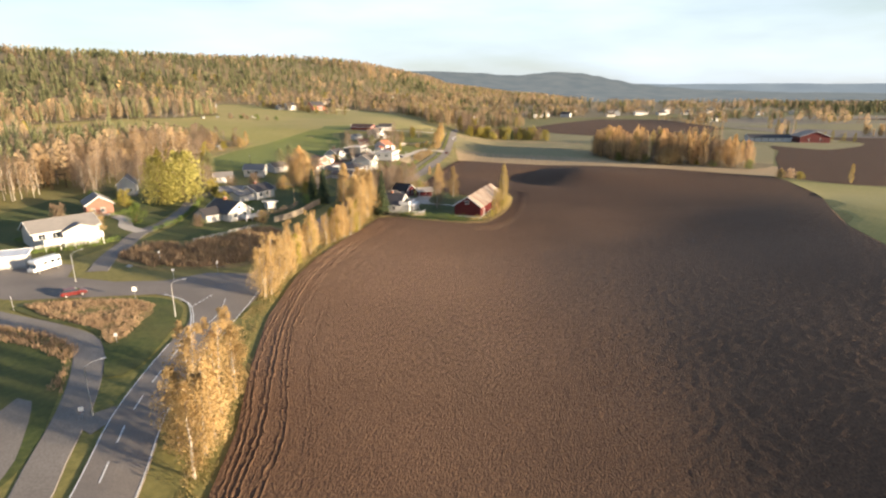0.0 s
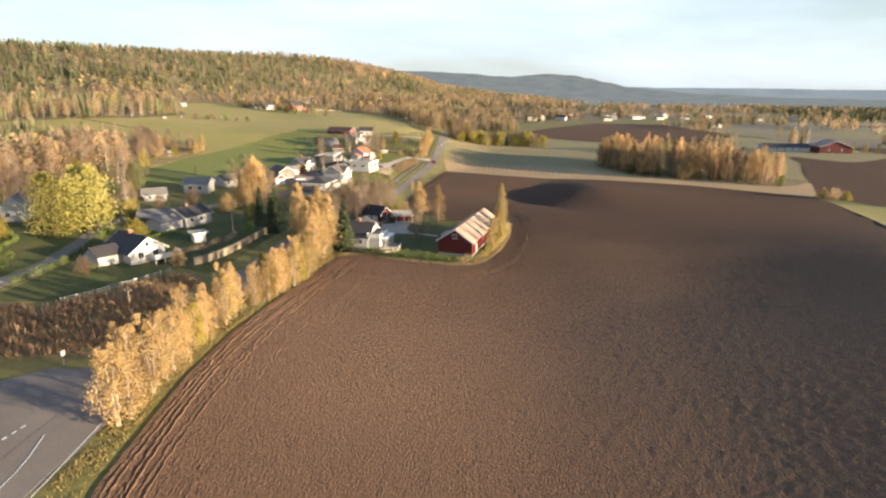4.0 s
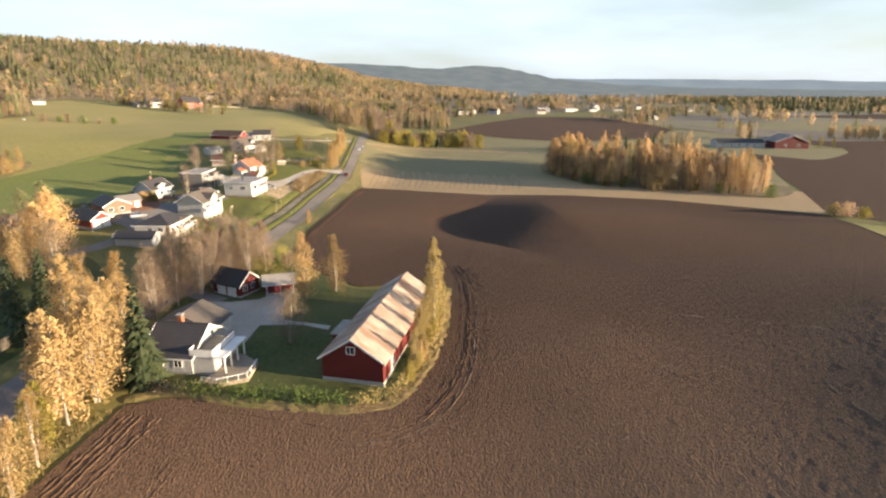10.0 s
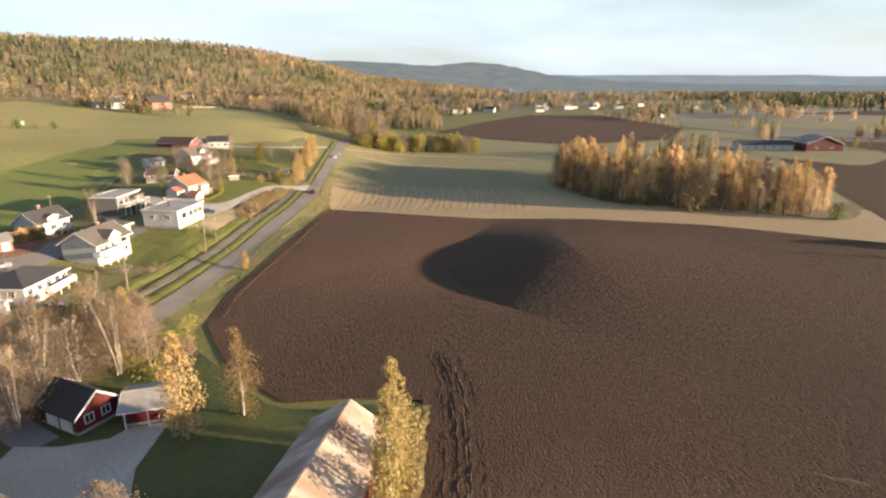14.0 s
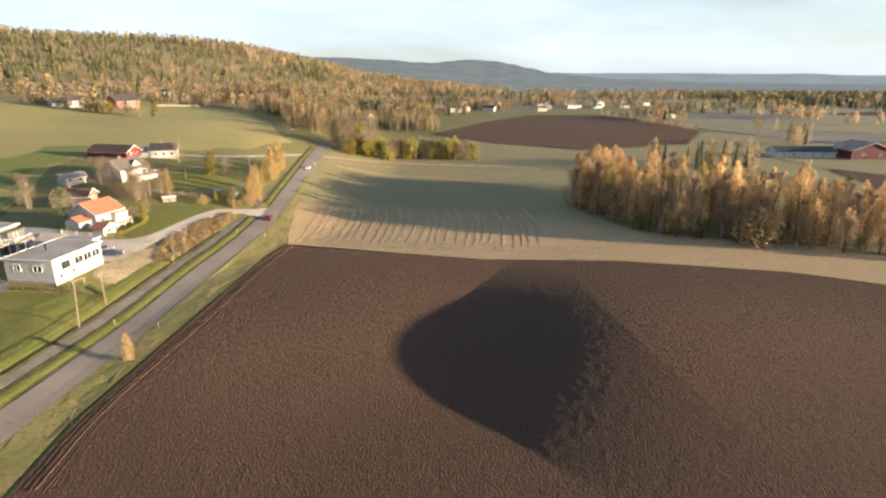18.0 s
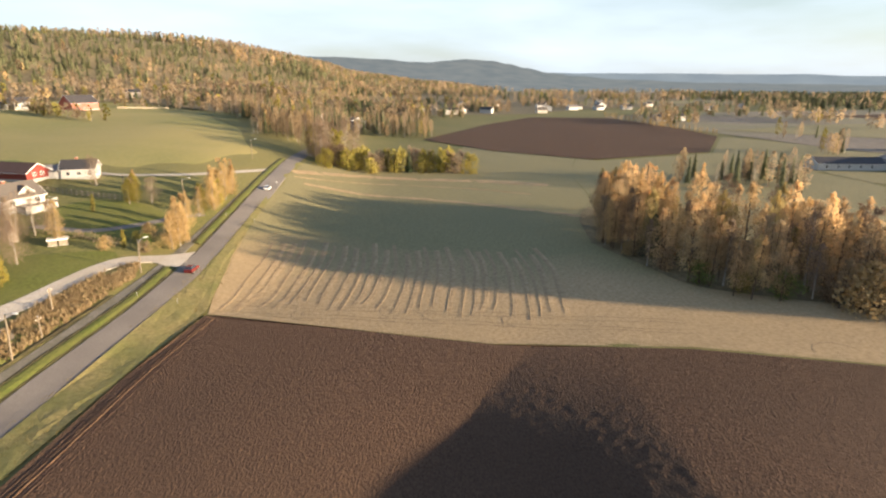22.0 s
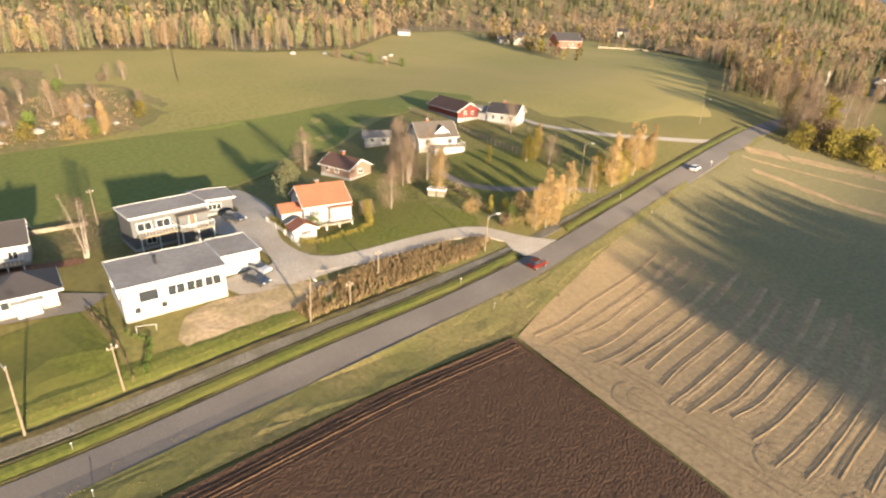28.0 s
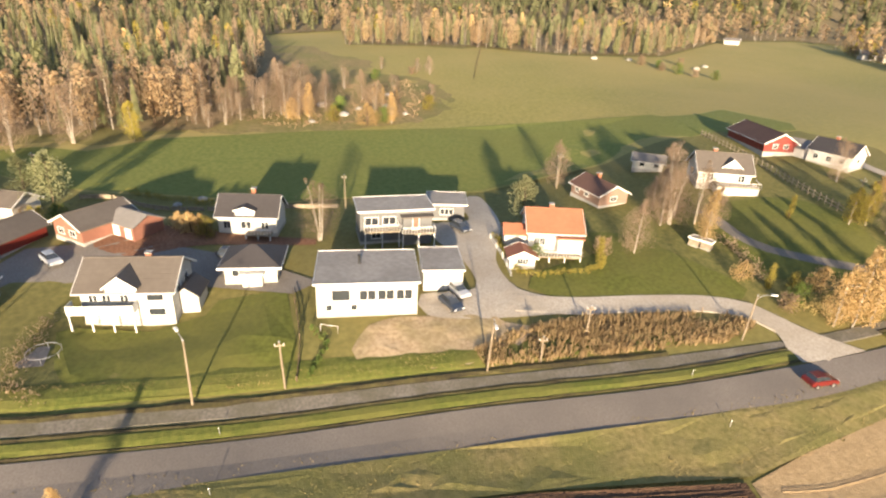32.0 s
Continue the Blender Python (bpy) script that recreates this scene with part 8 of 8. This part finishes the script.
# ---- hedges ----
def hedge(label, line, width, height, material, seed=1, density=26, size=0.2):
    rnd = random.Random(seed)
    pts = spline(line, 0.7)
    o = Vector((pts[0].x, pts[0].y, hz(pts[0].x, pts[0].y)))
    root = new("hedge")
    root.matrix_basis = Matrix.Translation(o)
    tagged(root, label, "hedge")
    bm, wood = bmesh.new(), bmesh.new()
    for i, p in enumerate(pts):
        z = hz(p.x, p.y)
        hh = height * (0.75 + 0.5 * abs(noise.noise((p.x * 0.35, p.y * 0.35, seed))))
        for k in range(2):
            c = Vector((p.x + rnd.uniform(-0.5, 0.5) * width * 0.6, p.y + rnd.uniform(-0.5, 0.5) * width * 0.6, z + hh * (0.35 + 0.35 * k))) - o
            leaf_cloud(bm, rnd, c, max(width, hh) * 0.42, density, size)
        if i % 2 == 0:
            tb = tube_bm([Vector((p.x, p.y, z - 0.1)) - o, Vector((p.x + rnd.uniform(-0.2, 0.2), p.y, z + hh * 0.7)) - o], [0.04, 0.015], 4)
            me = bpy.data.meshes.new("tmp")
            tb.to_mesh(me)
            tb.free()
            wood.from_mesh(me)
            bpy.data.meshes.remove(me)
    tagged(part("stem_tangle", wood, M_BARK, root), "thin bare woody stems", kind="stuff")
    part("leaves", bm, material, root)
    return root


hedge("mixed green garden hedge at the field edge", [(-13, 163.2), (-8, 161.8), (-3, 160.8), (2, 159.8), (6, 159)], 2.6, 2.5, M_LEAF_GREEN, 2, density=44)
hedge("brown bare shrubs beside the farm hedge", [(-17.5, 164.5), (-13, 163.5), (-9, 163.6)], 1.8, 1.6, M_LEAF_BROWN, 3)
hedge("yellowed scrub along the barn", [(8, 158.8), (12.4, 160), (16.5, 167), (19.2, 174), (21.6, 184), (23, 194)], 2.2, 2.2, M_LEAF_STRAW, 4)
hedge("clipped dark hedge round the orange-roofed house", [(-36.5, 302.3), (-30.8, 301.4), (-26.1, 300.9), (-24.1, 305.3), (-23.3, 310.7), (-25.2, 313.6)], 0.9, 1.1, M_LEAF_OLIVE, 5)
hedge("brown scrub along the drive", [(-13.6, 330.1), (-16.5, 331.6), (-19.7, 332.5), (-22.9, 333.1)], 2.0, 1.8, M_LEAF_BROWN, 6)
hedge("yellow-green scrub below the garden", [(-7.6, 328.8), (-5.2, 335.6), (-4.4, 341.2), (-4.1, 348.8)], 2.4, 2.2, M_LEAF_STRAW, 7)
hedge("brown scrub between farm and road", [(-24, 212), (-20, 219), (-16.3, 224.4), (-21.9, 229.9)], 3.0, 2.6, M_LEAF_BROWN, 8)
hedge("brown undergrowth in the thicket behind the farm", [(-27, 190), (-25.5, 197), (-22, 203), (-19, 209), (-14.5, 213.5), (-12, 217)], 4.2, 3.6, M_LEAF_BROWN, 21, density=34)
hedge("amber undergrowth beside the farm track", [(-29.5, 200), (-27.5, 207), (-22.5, 213.5), (-18.5, 218)], 3.4, 3.0, M_LEAF_GOLD, 22, density=28)
hedge("olive bushes behind the farm", [(-12.5, 211), (-9.5, 207.5), (-6.5, 207)], 3.6, 3.6, M_LEAF_OLIVE, 9, density=40)
hedge("yellow-green scrub at the field corner", [(-11.5, 215), (-9, 219), (-9.5, 224)], 2.6, 2.0, M_LEAF_OLIVE, 20)
hedge("clipped hedge beside the lawn", [(-16.3, 271.3), (-20.1, 273.7), (-22.7, 272.8)], 0.7, 1.0, M_LEAF_GREEN, 10)
hedge("brown garden shrubs by the white gabled house", [(-52.5, 154), (-49, 160), (-47, 166), (-46, 172)], 1.8, 1.4, M_LEAF_BROWN, 11)
hedge("garden shrubs below the long white house", [(-84, 109.5), (-79, 113), (-75, 119), (-74, 122)], 1.6, 1.3, M_LEAF_GREEN, 12)
hedge("rocky garden edge with low shrubs", [(-73.6, 250.2), (-67.6, 257.9), (-63.5, 265.5), (-61.4, 272.2)], 1.4, 1.0, M_LEAF_OLIVE, 13)
hedge("dark green garden hedge beside the lane", [(-70.5, 132), (-69.5, 142), (-71.5, 155), (-75.5, 172)], 1.4, 1.5, M_LEAF_GREEN, 15)
hedge("dark green hedge round the red house", [(-88, 142.5), (-86, 150), (-88.5, 158), (-95, 160), (-101, 156)], 1.4, 1.5, M_LEAF_GREEN, 16)
hedge("clipped green hedge along the terrace garden", [(-63, 142), (-61, 152), (-63, 163), (-60, 171)], 1.2, 1.3, M_LEAF_GREEN, 17)
hedge("olive garden hedge behind the garage", [(-76, 182), (-71, 190), (-63, 196), (-55, 204)], 1.6, 1.5, M_LEAF_OLIVE, 18)
hedge("dark hedge above the long white house", [(-92, 116), (-88, 124), (-82, 129)], 1.6, 1.6, M_LEAF_GREEN, 19)
hedge("low brown scrub at the villa's garden edge", [(-33.4, 245.6), (-26.9, 244.2), (-22.4, 244.7), (-20.0, 246.5)], 2.4, 1.2, M_LEAF_BROWN, 14)

# ---- weeds and rough grass ----
tufts("dry_weeds", "tall dry russet weeds on the bank", [(-12.1, 289.2), (-9.0, 302.7), (-6.1, 316.7), (-7.1, 322.7), (-10.1, 319.6), (-12.9, 311.2), (-15.1, 303.4), (-15.8, 294.8), (-14.4, 288.9)], 2800, 0.35, 0.9, M_STALK, seed=1)
tufts("dry_weeds", "tangle of brown weeds on the island", WEEDS, 2200, 0.25, 0.7, M_STALK_BROWN, seed=2)
tufts("brush", "brown brush and saplings beside the junction", [(-68, 111), (-58, 105.5), (-46, 108), (-41, 113), (-40, 128), (-42, 139), (-47, 142), (-52, 133), (-59, 123), (-67, 121)], 3600, 0.4, 1.2, M_STALK_BROWN, seed=3)
tufts("verge_grass_tufts", "long yellow grass on the road verge", [(-19, 210), (-11.6, 244.1), (-4.8, 281.9), (0.4, 307.0), (3.9, 332.6), (6.8, 372.1), (7.3, 372.4), (8.2, 305.6), (2.6, 286), (-1.5, 266), (-7, 237), (-8, 224), (-12, 212)], 3000, 0.12, 0.34, M_STALK_YELLOW, seed=4, width=0.09)
tufts("verge_grass_tufts", "rough grass on the bank above the cycle path", [(-28.5, 222), (-18.1, 257.9), (-13.8, 282.7), (-12.2, 288.3), (-15.2, 287.9), (-16.7, 275.0), (-19.0, 261.7), (-23.3, 240.9), (-28.9, 226.9)], 1900, 0.12, 0.34, M_STALK_YELLOW, seed=5, width=0.09)
tufts("field_edge_weeds", "dry grass strip along the field edge", [(-19.5, 30), (-22, 42), (-23, 53), (-27, 68), (-29.5, 84), (-30, 104), (-29, 118), (-26.5, 133), (-23, 146), (-20, 160), (-24, 160), (-27, 146), (-31, 133), (-33, 104), (-32.5, 84), (-29, 66), (-25.5, 50), (-22, 30)], 4200, 0.10, 0.32, M_STALK_YELLOW, seed=6, width=0.09)
tufts("footpath_weeds", "brown weeds beside the footpath", [(-50, 70), (-56, 73.5), (-66, 75.5), (-66, 72), (-55, 69), (-48.5, 65), (-44.5, 58), (-47, 59)], 700, 0.3, 0.7, M_STALK_BROWN, seed=7)
tufts("scrub_land", "rough scrub at the meadow corner", [(-108.7, 283.6), (-111.3, 315.6), (-136.1, 329.0), (-159.2, 329.0), (-158.6, 297.5), (-136.5, 278.9), (-117.8, 271.3)], 1500, 0.2, 0.7, M_STALK_BROWN, seed=8, width=0.1)
for i, (x, y, r) in enumerate(((-118.9, 297.5, 1.4), (-123.9, 303.0, 1.0), (-130.7, 293.9, 1.6), (-114.2, 288.3, 0.9), (-124.8, 311.1, 1.1), (-137.4, 315.6, 1.2), (-115.2, 313.8, 0.8), (-175.8, 417.7, 1.5), (-170.4, 431.5, 1.2), (-146.9, 445.9, 1.4), (-152.1, 455.6, 1.2), (-62, 105, 0.6), (-65.7, 257.9, 0.7), (-67.5, 261.7, 0.8), (-64.8, 255.0, 0.6))):
    boulder(x, y, r, i)

# ---- vehicles and garden things ----
car(-62.5, 88.6, 40, CAR_RED, "small red hatchback at the junction")
car(2.2, 321.2, 82, CAR_RED, "small red car on the road", length=4.1)
car(6.9, 386.5, 87, CAR_WHITE, "white car far along the road")
car(-22.3, 289.3, 10, CAR_DARK, "dark blue estate car parked by the garage")
car(-24.7, 291.2, 10, CAR_SILVER, "silver car parked before the garage")
car(-41.4, 298.6, 15, CAR_DARK, "dark car parked on the gravel yard")
car(-42.7, 265.3, 60, CAR_DARK, "dark car parked in the village yard")
car(-54.2, 253.1, 70, CAR_SILVER, "silver car parked beside the red house")
car(-31.0, 228.2, 30, CAR_DARK, "dark car parked below the bungalow")
car(-46.8, 243.7, 30, CAR_SILVER, "pale car parked on the lane")

camper = new("motorhome")
camper.matrix_basis = pose(-75.0, 100.0, hz(-75, 100) + 0.25, 0, 0, 255) @ Matrix.Scale(0.84, 4)
tagged(camper, "white motorhome parked beside the junction", "motorhome")
bm = box_bm(-3.3, 2.0, -1.1, 1.1, 0.3, 2.75, 0.12)
part("body", bm, CAR_WHITE, camper)
part("cab", slab_bm([(2.0, -1.0, 2.2), (2.6, -1.0, 1.9), (2.6, 1.0, 1.9), (2.0, 1.0, 2.2)], 1.8), CAR_WHITE, camper)
part("bonnet", box_bm(2.55, 3.4, -0.95, 0.95, 0.3, 1.05, 0.1), CAR_WHITE, camper)
part("alcove", box_bm(1.9, 2.9, -1.08, 1.08, 2.0, 2.8, 0.15), CAR_WHITE, camper)
part("windscreen", slab_bm([(2.62, -0.9, 1.85), (2.95, -0.9, 1.1), (2.95, 0.9, 1.1), (2.62, 0.9, 1.85)], 0.05), M_GLASS, camper)
for x in (-2.6, -1.2, 0.6):
    for y in (-1.12, 1.08):
        part("window", box_bm(x - 0.45, x + 0.45, y, y + 0.04, 1.5, 2.1), M_GLASS, camper)
for x in (-2.2, 2.3):
    for y in (-0.98, 0.98):
        w = part("wheel", tube_bm([(x, y - 0.12, 0.1), (x, y + 0.12, 0.1)], [0.34, 0.34], 12), M_BLACK, camper)
        part("rim", tube_bm([(x, y - 0.13, 0.1), (x, y + 0.13, 0.1)], [0.2, 0.2], 10), M_METAL, w)

trampoline = new("trampoline")
trampoline.matrix_basis = pose(-27.3, 246.4, hz(-27.3, 246.4))
tagged(trampoline, "trampoline frame standing on the villa's lawn", "trampoline")
ring = [(1.6 * math.cos(a), 1.6 * math.sin(a), 0.75) for a in (6.2832 * k / 12 for k in range(13))]
part("ring", tube_bm(ring, [0.04] * 13, 5), M_METAL, trampoline)
for k in range(6):
    a = 6.2832 * k / 6
    part("leg", tube_bm([(1.6 * math.cos(a), 1.6 * math.sin(a), 0), (1.6 * math.cos(a), 1.6 * math.sin(a), 0.75)], [0.03, 0.03], 5), M_METAL, trampoline)
goal = new("goal_frame")
goal.matrix_basis = pose(-22.4, 273.6, hz(-22.4, 273.6), 0, 0, 60)
tagged(goal, "small white football goal frame on the lawn", "goal")
for x in (0, 2.0):
    part("post", tube_bm([(x, 0, 0), (x, 0, 0.9)], [0.025, 0.025], 6), M_TRIM, goal)
part("bar", tube_bm([(0, 0, 0.9), (2.0, 0, 0.9)], [0.025, 0.025], 6), M_TRIM, goal)
for i, (x, y) in enumerate(((-24.8, 328.1), (-23.3, 328.9))):
    house("small weathered garden box", (x, y), (x + 1.3, y + 0.5), 1.2, 1.0, "flat", walls=M_DECK, tiles=M_ROOF_FELT, name="garden_box", category="shed", over=0.1, base_h=0.1)

# ---- from plan steps to metres ----
for ob in [o for o in bpy.data.objects if o.parent is None and o.type in ("MESH", "EMPTY", "CURVE", "FONT")]:
    ob.matrix_basis = Matrix.Scale(UNIT, 4) @ ob.matrix_basis
